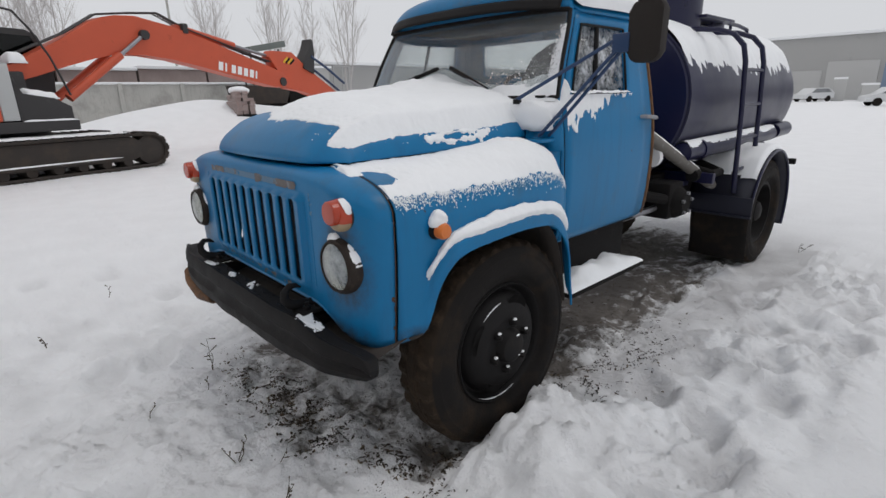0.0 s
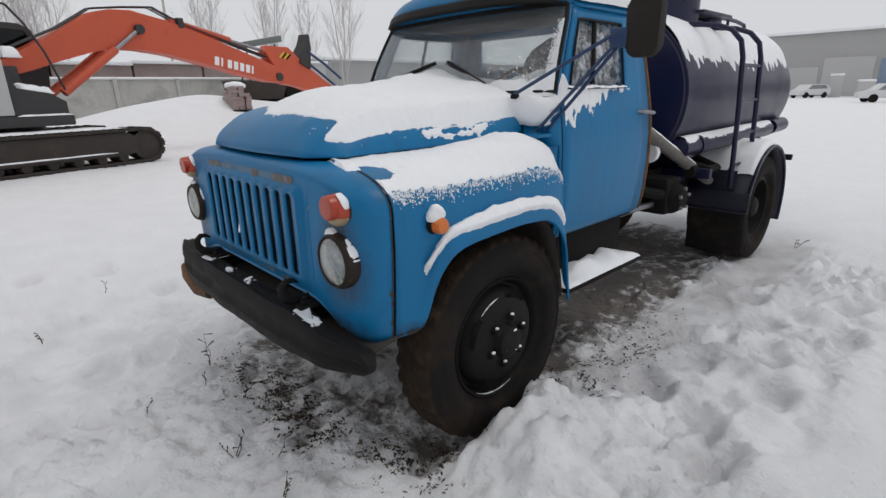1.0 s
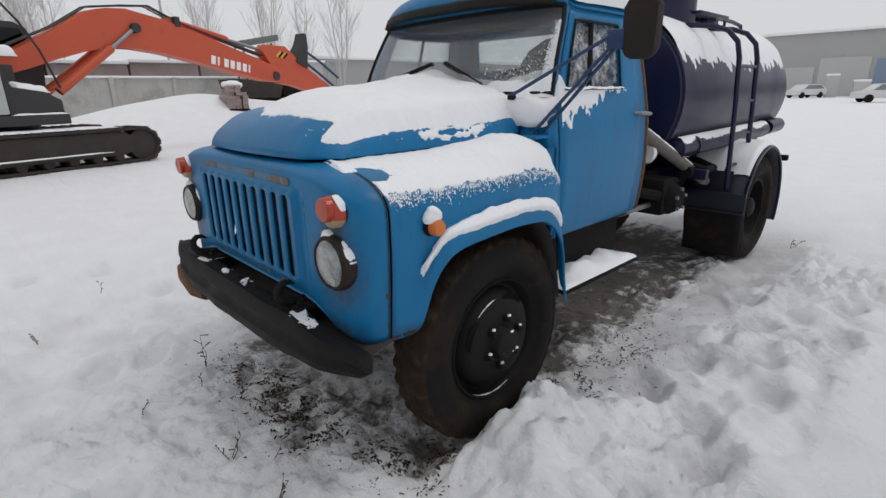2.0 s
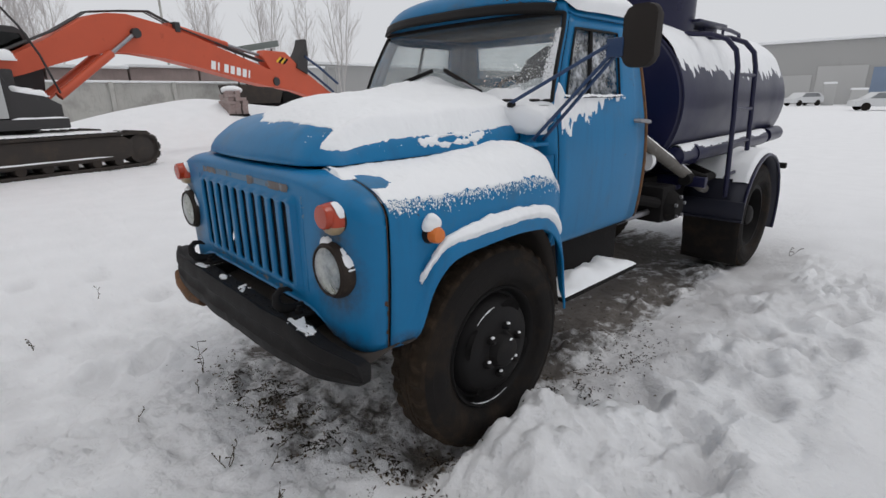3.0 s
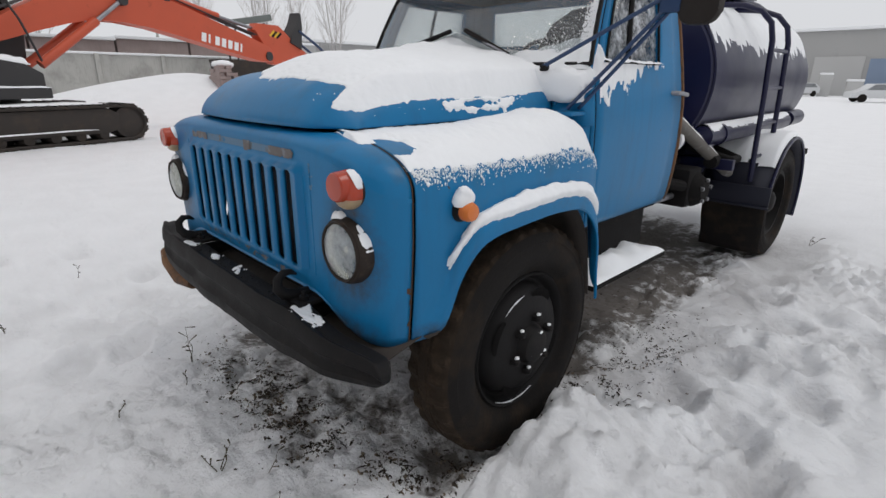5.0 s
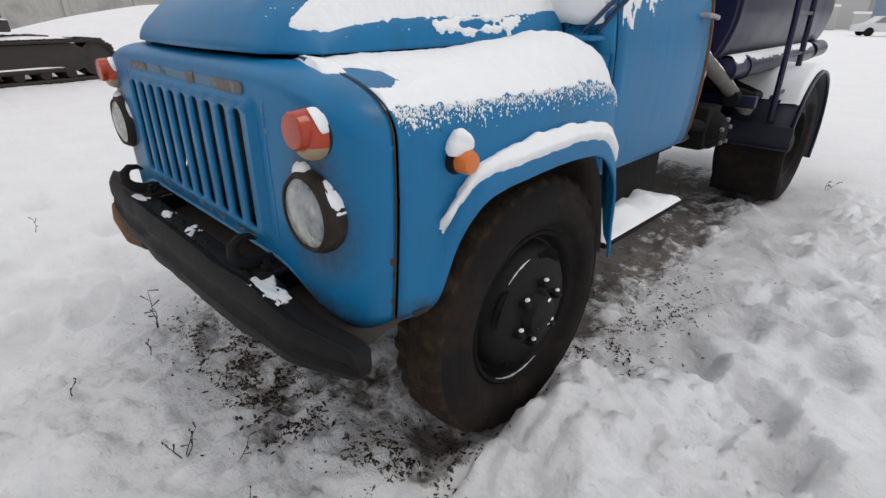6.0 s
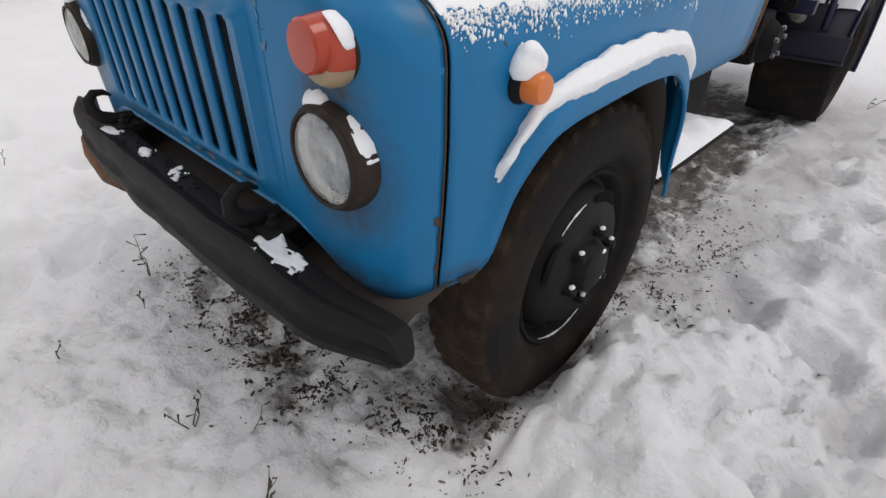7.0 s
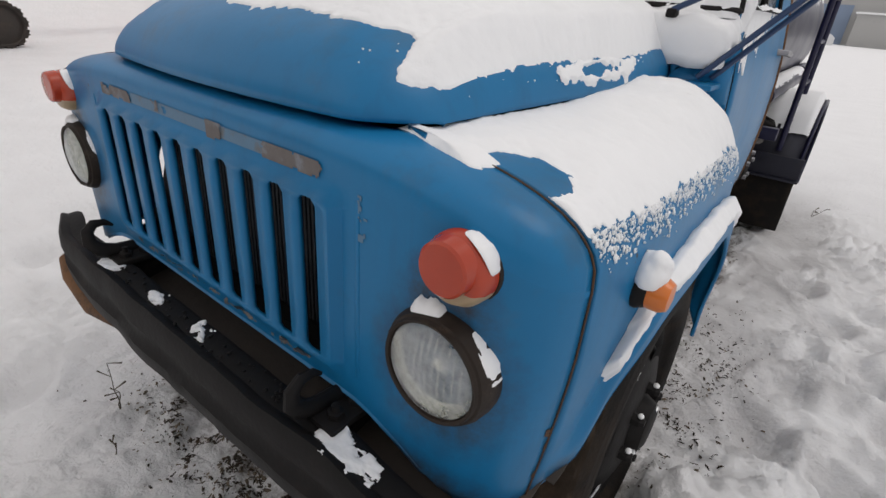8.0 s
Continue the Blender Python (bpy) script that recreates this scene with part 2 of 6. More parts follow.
FROSTED = glass_material("frosted_glass", (0.7, 0.73, 0.74), rough=0.15, film=0.1, film_most=0.8, film_scale=16, film_from=0.42, film_to=0.62)
CAR_GLASS = base_material("hazed_car_window", (0.2, 0.21, 0.22), 0.3, vary=0.2, scale=3)
GLASS_DARK = glass_material("tinted_glass", (0.2, 0.22, 0.23))
MIRROR_BACK = base_material("brown_black_plastic", (0.018, 0.014, 0.012), 0.6, vary=0.2, scale=8, bump=0.1, spec=0.25)
ARM_BLUE = base_material("dark_blue_paint", (0.009, 0.035, 0.10), 0.4, vary=0.15, scale=8)
PIPE_GREY = base_material("grey_pipe_paint", (0.115, 0.105, 0.092), 0.6, vary=0.25, scale=9, stain=(0.3, 0.3, 0.31), stain_scale=12, stain_from=0.55, stain_to=0.7)
FENDER_DARK = base_material("dirty_navy_paint", (0.009, 0.010, 0.022), 0.5, vary=0.3, scale=7, bump=0.1, stain=(0.035, 0.032, 0.034), stain_scale=8)
CAR_WHITE = base_material("pale_car_paint", (0.62, 0.63, 0.64), 0.35, vary=0.03, coat=0.3)


# ---- small tools ----
def part(name, bm, material, parent=None, label="", smooth=35, thick=0.0):
    """One mesh object out of a bmesh, under a thing or a part."""
    me = bpy.data.meshes.new(name)
    bmesh.ops.recalc_face_normals(bm, faces=bm.faces)
    for f in bm.faces:
        f.smooth = smooth > 0
    bm.to_mesh(me)
    bm.free()
    if smooth:
        me.set_sharp_from_angle(angle=radians(smooth))
    if material:
        me.materials.append(material)
    ob = new(name, me)
    if parent:
        ob.parent = parent
    if label:
        ob["label"] = label
    if thick:
        mod = ob.modifiers.new("sheet", "SOLIDIFY")
        mod.thickness, mod.offset = thick, -1
    return ob


def thing(name, label, category, group="", kind="", at=None):
    """An empty at the thing's base, to which its parts belong."""
    ob = new(name)
    ob.empty_display_size = 0.2
    if at is not None:
        ob.matrix_basis = at
    return tagged(ob, label, category, group, kind)


def sheet(fn, us, vs, skip=None, bm=None, close=False):
    """A grid of faces through fn(u, v)."""
    bm = bm or bmesh.new()
    rows = [[bm.verts.new(fn(u, v)) for v in vs] for u in us]
    n = len(us)
    for i in range(n if close else n - 1):
        for j in range(len(vs) - 1):
            if skip and skip(i, j):
                continue
            a, b = rows[i], rows[(i + 1) % n]
            bm.faces.new((a[j], b[j], b[j + 1], a[j + 1]))
    loose = [v for v in bm.verts if not v.link_faces]
    bmesh.ops.delete(bm, geom=loose, context="VERTS")
    return bm


def box(lo, hi, bevel=0.006, bm=None, m=None, segments=2):
    bm = bm or bmesh.new()
    size = [h - l for l, h in zip(lo, hi)]
    mid = [(h + l) / 2 for l, h in zip(lo, hi)]
    mat = (m or Matrix()) @ Matrix.Translation(mid) @ Matrix.Diagonal((*size, 1))
    made = bmesh.ops.create_cube(bm, size=1, matrix=mat)
    if bevel:
        edges = list({e for v in made["verts"] for e in v.link_edges})
        bmesh.ops.bevel(bm, geom=edges, offset=min(bevel, min(size) * 0.4), segments=segments, profile=0.6, affect="EDGES")
    return bm


def prism(outline, lo, hi, axes="yz", bevel=0.0, bm=None):
    """A flat outline drawn out between lo and hi along the third axis."""
    bm = bm or bmesh.new()
    def place(p, d):
        if axes == "yz":
            return (d, p[0], p[1])
        if axes == "xz":
            return (p[0], d, p[1])
        return (p[0], p[1], d)
    a = [bm.verts.new(place(p, lo)) for p in outline]
    b = [bm.verts.new(place(p, hi)) for p in outline]
    faces = [bm.faces.new(a), bm.faces.new(b[::-1])]
    n = len(outline)
    for i in range(n):
        faces.append(bm.faces.new((a[i], a[(i + 1) % n], b[(i + 1) % n], b[i])))
    if bevel:
        edges = [e for e in faces[0].edges] + [e for e in faces[1].edges]
        bmesh.ops.bevel(bm, geom=edges, offset=bevel, segments=2, profile=0.6, affect="EDGES")
    return bm


def tube(points, r, n=10, bm=None, caps=True, flat=1.0):
    """A round bar along points; r is one radius or one per point."""
    bm = bm or bmesh.new()
    pts = [Vector(p) for p in points]
    rs = r if isinstance(r, (list, tuple)) else [r] * len(pts)
    rings = []
    side = None
    for i, p in enumerate(pts):
        d = (pts[min(i + 1, len(pts) - 1)] - pts[max(i - 1, 0)]).normalized()
        if side is None:
            ref = Vector((0, 0, 1)) if abs(d.z) < 0.9 else Vector((1, 0, 0))
            side = d.cross(ref).normalized()
        side = (side - d * side.dot(d)).normalized()
        up = side.cross(d)
        rings.append([bm.verts.new(p + (side * math.cos(a) * flat + up * math.sin(a)) * rs[i]) for a in (2 * math.pi * k / n for k in range(n))])
    for a, b in zip(rings, rings[1:]):
        for k in range(n):
            bm.faces.new((a[k], a[(k + 1) % n], b[(k + 1) % n], b[k]))
    if caps and n > 2:
        bm.faces.new(rings[0][::-1])
        bm.faces.new(rings[-1])
    return bm


def lathe(profile, n=48, axis="x", centre=(0, 0, 0), bm=None, wobble=None, close=False):
    """A profile of (radius, along) turned round an axis."""
    bm = bm or bmesh.new()
    c = Vector(centre)
    def at(r, d, a):
        s, k = r * math.sin(a), r * math.cos(a)
        return c + Vector({"x": (d, s, k), "y": (s, d, k), "z": (s, k, d)}[axis])
    rings = []
    for j, (r, d) in enumerate(profile):
        if r < 1e-6:
            rings.append([bm.verts.new(at(0, d, 0))])
        else:
            rings.append([bm.verts.new(at(r + (wobble(i, j) if wobble else 0), d, 2 * math.pi * i / n)) for i in range(n)])
    pairs = list(zip(rings, rings[1:]))
    if close:
        pairs.append((rings[-1], rings[0]))
    for a, b in pairs:
        for i in range(n):
            k = (i + 1) % n
            if len(a) == 1 and len(b) > 1:
                bm.faces.new((a[0], b[k], b[i]))
            elif len(b) == 1 and len(a) > 1:
                bm.faces.new((a[i], a[k], b[0]))
            elif len(a) > 1:
                bm.faces.new((a[i], a[k], b[k], b[i]))
    return bm


def curve(table, x):
    """A smooth value between rows of (x, value)."""
    if x <= table[0][0]:
        return table[0][1]
    for i in range(len(table) - 1):
        (x0, y0), (x1, y1) = table[i], table[i + 1]
        if x <= x1:
            h = x1 - x0
            def slope(k):
                if k <= 0 or k >= len(table) - 1:
                    k = min(max(k, 0), len(table) - 2)
                    return (table[k + 1][1] - table[k][1]) / (table[k + 1][0] - table[k][0])
                return (table[k + 1][1] - table[k - 1][1]) / (table[k + 1][0] - table[k - 1][0])
            s = (x - x0) / h
            return ((2 * s**3 - 3 * s**2 + 1) * y0 + (s**3 - 2 * s**2 + s) * h * slope(i) + (3 * s**2 - 2 * s**3) * y1 + (s**3 - s**2) * h * slope(i + 1))
    return table[-1][1]


def span(a, b, n):
    return [a + (b - a) * i / n for i in range(n + 1)]


def step(a, b, x):
    s = min(1, max(0, (x - a) / (b - a)))
    return s * s * (3 - 2 * s)


def rough_noise(p, scale, octaves=3):
    v, amp, q = 0.0, 1.0, Vector(p) * scale
    for _ in range(octaves):
        v += amp * noise.noise(q)
        q, amp = q * 2.1, amp * 0.5
    return v


def specks(name, material, places):
    """Many small lumps in one mesh; each place is a point and its three half sizes."""
    t = (1 + 5 ** 0.5) / 2
    ico = [Vector(q).normalized() for q in ((-1, t, 0), (1, t, 0), (-1, -t, 0), (1, -t, 0), (0, -1, t), (0, 1, t), (0, -1, -t), (0, 1, -t), (t, 0, -1), (t, 0, 1), (-t, 0, -1), (-t, 0, 1))]
    tri = ((0, 11, 5), (0, 5, 1), (0, 1, 7), (0, 7, 10), (0, 10, 11), (1, 5, 9), (5, 11, 4), (11, 10, 2), (10, 7, 6), (7, 1, 8), (3, 9, 4), (3, 4, 2), (3, 2, 6), (3, 6, 8), (3, 8, 9), (4, 9, 5), (2, 4, 11), (6, 2, 10), (8, 6, 7), (9, 8, 1))
    vs, fs = [], []
    for p, r in places:
        n = len(vs)
        vs.extend((p[0] + q.x * r[0], p[1] + q.y * r[1], p[2] + q.z * r[2]) for q in ico)
        fs.extend((a + n, b + n, c + n) for a, b, c in tri)
    me = bpy.data.meshes.new(name)
    me.from_pydata(vs, [], fs)
    me.shade_smooth()
    me.materials.append(material)
    return new(name, me)


def snow_layer(name, fn, us, vs, depth, label, sink=0.012, out=None):
    """Snow lying on the surface fn(u, v): depth metres above it; bare where the depth is negative."""
    push = Vector(out or (0, 0, 1))
    bare_at = {}
    def top(u, v):
        p = Vector(fn(u, v))
        d = depth(u, v, p)
        bare_at[u, v] = d < 0
        return p + push * max(d, -sink)
    bm = bmesh.new()
    rows = [[bm.verts.new(top(u, v)) for v in vs] for u in us]
    for i in range(len(us) - 1):
        for j in range(len(vs) - 1):
            if not all(bare_at[us[a], vs[b]] for a in (i, i + 1) for b in (j, j + 1)):
                bm.faces.new((rows[i][j], rows[i + 1][j], rows[i + 1][j + 1], rows[i][j + 1]))
    bmesh.ops.delete(bm, geom=[v for v in bm.verts if not v.link_faces], context="VERTS")
    return tagged(part(name, bm, SNOW, smooth=80), label, "snow", group="snow lying on the truck", kind="stuff")


# ---- ground ----
def rise(x, y):
    """The lie of the yard, without its small relief."""
    z = 0.0
    heaps = ((-21.5, 6.2, 2.6, 1.25), (-22.5, 9.5, 3.0, 0.95), (-20.5, 3.2, 2.4, 0.75), (-22, 13, 3.5, 0.8), (-23.0, 0.0, 3.0, 0.6))
    for hx, hy, r, h in heaps:
        z += h * math.exp(-((x - hx) ** 2 + (y - hy) ** 2) / r**2)
    return z


PRINTS = [(1.73, 1.24, 0.1), (1.60, 1.64, 0.4), (1.44, 2.15, 0.2), (1.82, 2.77, -0.3), (1.88, 2.23, 0.3), (1.95, 3.3, 0.1), (2.3, 3.9, 0.0), (1.56, 0.72, 0.5), (1.72, 0.47, -0.35), (1.3, 1.25, -0.4), (1.26, 0.83, 0.6), (1.25, 2.5, 0.2),
          (-2.37, -0.59, 1.2), (-3.4, -1.45, 1.3), (-1.15, -1.28, 0.9), (-1.2, -0.98, 1.0), (-3.3, -0.88, 1.2), (-2.8, -0.2, 1.4), (-0.7, -1.55, 0.8), (0.1, -1.5, 0.6)]
WHEELS = ((0.82, 0.0), (-0.82, 0.0), (0.74, 3.65), (-0.74, 3.65))


def trodden(x, y):
    """How far the snow is walked on and broken up: beside the truck and in front of it."""
    side = step(2.25, 1.75, x + 0.12 * noise.noise(Vector((x, y, 40)) * 2)) * step(0.2, 0.8, x) * step(-2.6, -1.0, y) * step(5.2, 3.4, y)
    front = step(-3.6, -1.6, x) * step(-3.6, -2.2, y) * step(0.5, -0.3, y) * step(1.2, 0.6, x)
    return min(1.0, side + 0.7 * front)


def in_print(x, y):
    """How far a place lies in the pressed bottom of a footprint."""
    most = 0.0
    for px, py, turn in PRINTS:
        dx, dy = x - px, y - py
        if abs(dx) < 0.3 and abs(dy) < 0.3:
            a, c2 = dx * math.cos(turn) + dy * math.sin(turn), -dx * math.sin(turn) + dy * math.cos(turn)
            most = max(most, math.exp(-((a / 0.10) ** 2 + (c2 / 0.165) ** 2) ** 3))
    return most


def billow(p, scale):
    """Round lumps with sharp creases between them, as in churned snow."""
    return min(1.0, abs(noise.noise(p * scale)) * 2.4 + 0.35 * abs(noise.noise(p * scale * 2.3)))


def slush(x, y):
    """The flat grey strip of wet snow along the truck's side."""
    n = 0.16 * rough_noise((x, y, 91), 2.4, 3)
    return step(1.42, 1.18, x + n) * step(0.75, 0.95, x) * step(0.45, 0.8, y + n) * step(5.5, 3.6, y)


def bare(x, y):
    """Where the snow has melted or been sheltered, down to soil and litter; the truck's shade under its nose is painted
    in too.
    """
    n = rough_noise((x, y, 3.1), 1.7) * 0.35 + rough_noise((x, y, 8.2), 6.0) * 0.3 + rough_noise((x, y, 4.4), 19.0, 2) * 0.2
    under = step(0.98, 0.72, abs(x)) * step(0.1, 0.55, y) * step(4.6, 3.9, y)
    strip = math.exp(-((x - 0.95) / 0.26) ** 2) * step(0.5, 0.9, y) * step(3.6, 2.2, y) * 0.5
    wheel = max(math.exp(-(((x - wx + 0.06) / 0.22) ** 2 + ((y - wy + 0.32) / 0.28) ** 2)) for wx, wy in WHEELS)
    wheel = max(wheel, *(math.exp(-(((x - wx) / 0.2) ** 2 + ((y - wy - 0.1) / 0.42) ** 2)) for wx, wy in WHEELS))
    nose_band = math.exp(-(((y + 0.62 + 0.06 * x) / 0.15) ** 2)) * step(-1.0, -0.7, x) * step(0.62, 0.2, x) * 0.5
    blot = max(math.exp(-(((x - 0.3) / 0.1) ** 2 + ((y + 0.74) / 0.07) ** 2)), math.exp(-(((x - 0.62) / 0.14) ** 2 + ((y + 0.56) / 0.1) ** 2))) * 0.55
    shade = step(0.95, 0.6, abs(x)) * step(-0.64, -0.38, y) * step(0.5, 0.2, y) * 0.55
    return max(0.0, min(1.0, max(under * 0.85, strip * 0.72, wheel * 0.9, nose_band, blot, shade) + n * 0.8 - 0.14))


def ground_height(x, y):
    z = rise(x, y)
    far = abs(x) + abs(y)
    if far > 40:
        return z
    z += 0.03 * rough_noise((x, y, 0), 0.35, 2)
    if far < 16:
        z += 0.012 * rough_noise((x, y, 5), 1.6, 3)
        tr = trodden(x, y)
        if tr > 0:
            w = Vector((x, y, 0)) + 0.10 * Vector((noise.noise(Vector((x, y, 50)) * 4), noise.noise(Vector((x, y, 60)) * 4), 0))
            calm = 1 - 0.75 * slush(x, y)
            patchy = step(-0.5, 0.35, rough_noise((x, y, 80), 1.5, 2))
            lump = 0.05 * billow(w, 2.7) + 0.05 * patchy * billow(w + Vector((0, 0, 7)), 6.3) + 0.036 * billow(w + Vector((0, 0, 3)), 15.0) * (0.4 + 0.6 * patchy)
            z += tr * calm * (lump - 0.05) + tr * 0.03 * rough_noise((x, y, 9), 2.2, 2)
        # the heap pushed up by the front wheel and the ridge that runs out from it
        wob = rough_noise((x, y, 30), 4.5, 4)
        near_face = step(0.955, 0.985, x + 0.02 * wob)
        heap = near_face * math.exp(-((max(0, x - 0.98) / 0.25) ** 2 + ((y - 0.08 - 0.2 * (x - 0.98)) / (0.32 if y < 0.08 else 0.17)) ** 2)) 
        heap = 0.80 * (1 - math.exp(-1.9 * heap)) / (1 - math.exp(-1.9))
        z += 0.17 * heap * (1 + 0.25 * wob) + 0.10 * heap ** 0.6 * billow(Vector((x, y, 35)) + 0.05 * Vector((wob, -wob, 0)), 5.5) + 0.03 * heap ** 0.5 * billow(Vector((x, y, 15)), 13.0)
        z += 0.10 * math.exp(-(((x - 1.2 - 0.25 * (y - 0.3)) / 0.2) ** 2 + ((y - 0.42) / 0.3) ** 2)) * (1 + 0.45 * wob)
        z += 0.09 * math.exp(-(((x - 1.3) / 0.2) ** 2 + ((y + 0.28) / 0.42) ** 2)) * (1 + 0.5 * rough_noise((x, y, 33), 5, 3))
        b = bare(x, y)
        z -= 0.045 * b
        for px, py, turn in PRINTS:
            dx, dy = x - px, y - py
            if abs(dx) < 0.4 and abs(dy) < 0.4:
                a, c2 = dx * math.cos(turn) + dy * math.sin(turn), -dx * math.sin(turn) + dy * math.cos(turn)
                q = (a / 0.10) ** 2 + (c2 / 0.165) ** 2
                z += -(0.065 if px > 0 else 0.04) * math.exp(-q ** 3) * (1 + 0.4 * rough_noise((x, y, 21), 9, 2)) + 0.016 * math.exp(-((math.sqrt(q) - 1.5) / 0.35) ** 2)
        for wx, wy in WHEELS:
            q = ((x - wx) / 0.2) ** 2 + ((y - wy) / 0.3) ** 2
            z -= 0.05 * math.exp(-q)
    return z


def spaced(lo, hi, fine, limit):
    """Lines close together between lo and hi, and ever wider out to the limit."""
    mid = span(lo, hi, int((hi - lo) / fine))
    out, d = [], fine
    p = 0.0
    while p < limit:
        d *= 1.13
        p += d
        out.append(p)
    return [lo - p for p in out[::-1]] + mid + [hi + p for p in out]


gx, gy = spaced(-1.7, 2.4, 0.019, 420), spaced(-2.0, 3.3, 0.021, 420)
gm = bmesh.new()
cells = [[gm.verts.new((x, y, ground_height(x, y))) for y in gy] for x in gx]
for i in range(len(gx) - 1):
    for j in range(len(gy) - 1):
        gm.faces.new((cells[i][j], cells[i + 1][j], cells[i + 1][j + 1], cells[i][j + 1]))
ground = tagged(part("ground", gm, None, smooth=180), "trodden snow over dark soil in a wide yard", "ground", kind="structure")
trod = ground.data.attributes.new("trodden", "FLOAT", "POINT")
trod.data.foreach_set("value", [min(1.0, max(0.0, trodden(x, y) * (0.18 + 0.55 * rough_noise((x, y, 70), 3.2, 4)) + 0.75 * slush(x, y) + 0.35 * in_print(x, y))) if -4 < x < 4 and -4 < y < 7 else 0.0 for x in gx for y in gy])
dirt_shade = ground.data.attributes.new("dirt_shade", "FLOAT", "POINT")
dirt_shade.data.foreach_set("value", [bare(x, y) if -1.8 < x < 2.6 and -2.2 < y < 5.2 else 0.0 for x in gx for y in gy])
GROUND_SNOW = base_material("yard_snow", (0.84, 0.845, 0.86), 0.75, vary=0.06, scale=2.2, bump=0.75, bump_scale=30)
t = GROUND_SNOW.node_tree
g_tc0, g_n0, g_b0 = t.nodes.new("ShaderNodeTexCoord"), t.nodes.new("ShaderNodeTexNoise"), t.nodes.new("ShaderNodeBump")
g_n0.inputs["Scale"].default_value, g_n0.inputs["Detail"].default_value, g_n0.inputs["Roughness"].default_value = 11, 10, 0.68
g_b0.inputs["Strength"].default_value, g_b0.inputs["Distance"].default_value = 0.9, 0.037
t.links.new(g_tc0.outputs["Object"], g_n0.inputs["Vector"])
t.links.new(g_n0.outputs["Fac"], g_b0.inputs["Height"])
t.links.new(t.nodes["Principled BSDF"].inputs["Normal"].links[0].from_socket, g_b0.inputs["Normal"])
t.links.new(g_b0.outputs[0], t.nodes["Principled BSDF"].inputs["Normal"])
g_bsdf = t.nodes["Principled BSDF"]
g_attr = t.nodes.new("ShaderNodeAttribute")
g_attr.attribute_name = "dirt_shade"
g_tc = t.nodes.new("ShaderNodeTexCoord")
g_n = t.nodes.new("ShaderNodeTexNoise")
g_n.inputs["Scale"].default_value, g_n.inputs["Detail"].default_value, g_n.inputs["Roughness"].default_value = 22, 8, 0.7
t.links.new(g_tc.outputs["Object"], g_n.inputs["Vector"])
g_sum = t.nodes.new("ShaderNodeMath")
g_sum.operation = "ADD"
t.links.new(g_attr.outputs["Fac"], g_sum.inputs[0])
t.links.new(g_n.outputs["Fac"], g_sum.inputs[1])
g_rng = t.nodes.new("ShaderNodeMapRange")
g_rng.inputs["From Min"].default_value, g_rng.inputs["From Max"].default_value = 0.86, 1.16
t.links.new(g_sum.outputs[0], g_rng.inputs["Value"])
g_soil = t.nodes.new("ShaderNodeMix")
g_soil.data_type = "RGBA"
g_soil.inputs[6].default_value, g_soil.inputs[7].default_value = (0.06, 0.05, 0.042, 1), (0.22, 0.2, 0.185, 1)
t.links.new(g_n.outputs["Fac"], g_soil.inputs[0])
g_mix = t.nodes.new("ShaderNodeMix")
g_mix.data_type = "RGBA"
t.links.new(g_rng.outputs[0], g_mix.inputs[0])
g_trod = t.nodes.new("ShaderNodeAttribute")
g_trod.attribute_name = "trodden"
g_slush_shade = t.nodes.new("ShaderNodeMix")
g_slush_shade.data_type = "RGBA"
g_slush_shade.inputs[7].default_value = (0.57, 0.565, 0.575, 1)
t.links.new(g_trod.outputs["Fac"], g_slush_shade.inputs[0])
t.links.new(g_bsdf.inputs["Base Color"].links[0].from_socket, g_slush_shade.inputs[6])
t.links.new(g_slush_shade.outputs[2], g_mix.inputs[6])
t.links.new(g_soil.outputs[2], g_mix.inputs[7])
t.links.new(g_mix.outputs[2], g_bsdf.inputs["Base Color"])
ground.data.materials.append(GROUND_SNOW)


# ---- the truck: front is -y, its left side +x ----
truck = thing("tanker_truck", "old blue bonneted tanker truck with navy tank, dusted with snow", "truck")

# plan of the nose and fenders, from the middle of the front round to the door
PLAN = [(0.0, -0.712), (0.30, -0.712), (0.50, -0.712), (0.62, -0.711), (0.72, -0.707), (0.80, -0.696), (0.866, -0.663), (0.902, -0.60), (0.918, -0.52), (0.926, -0.40), (0.932, -0.1), (0.93, 0.16), (0.922, 0.35), (0.905, 0.43), (0.868, 0.49), (0.82, 0.52)]
PLAN_S = [0.0]
for a, b in zip(PLAN, PLAN[1:]):
    PLAN_S.append(PLAN_S[-1] + math.dist(a, b))
PLAN_X = [(s, p[0]) for s, p in zip(PLAN_S, PLAN)]
PLAN_Y = [(s, p[1]) for s, p in zip(PLAN_S, PLAN)]
SEAM = PLAN_S[7] + 0.002
# inner edge of mask and fender, under the edge of the hood
EDGE_X = [(0.0, 0.0), (PLAN_S[1], 0.28), (PLAN_S[2], 0.44), (PLAN_S[3], 0.50), (PLAN_S[4], 0.525), (PLAN_S[6], 0.525), (PLAN_S[8], 0.555), (PLAN_S[10], 0.59), (PLAN_S[12], 0.62), (PLAN_S[15], 0.64)]
EDGE_Y = [(0.0, -0.652), (PLAN_S[1], -0.645), (PLAN_S[2], -0.62), (PLAN_S[3], -0.60), (PLAN_S[4], -0.58), (PLAN_S[5], -0.57), (PLAN_S[7], -0.59), (PLAN_S[8], -0.50), (PLAN_S[10], -0.1), (PLAN_S[12], 0.34), (PLAN_S[15], 0.44)]
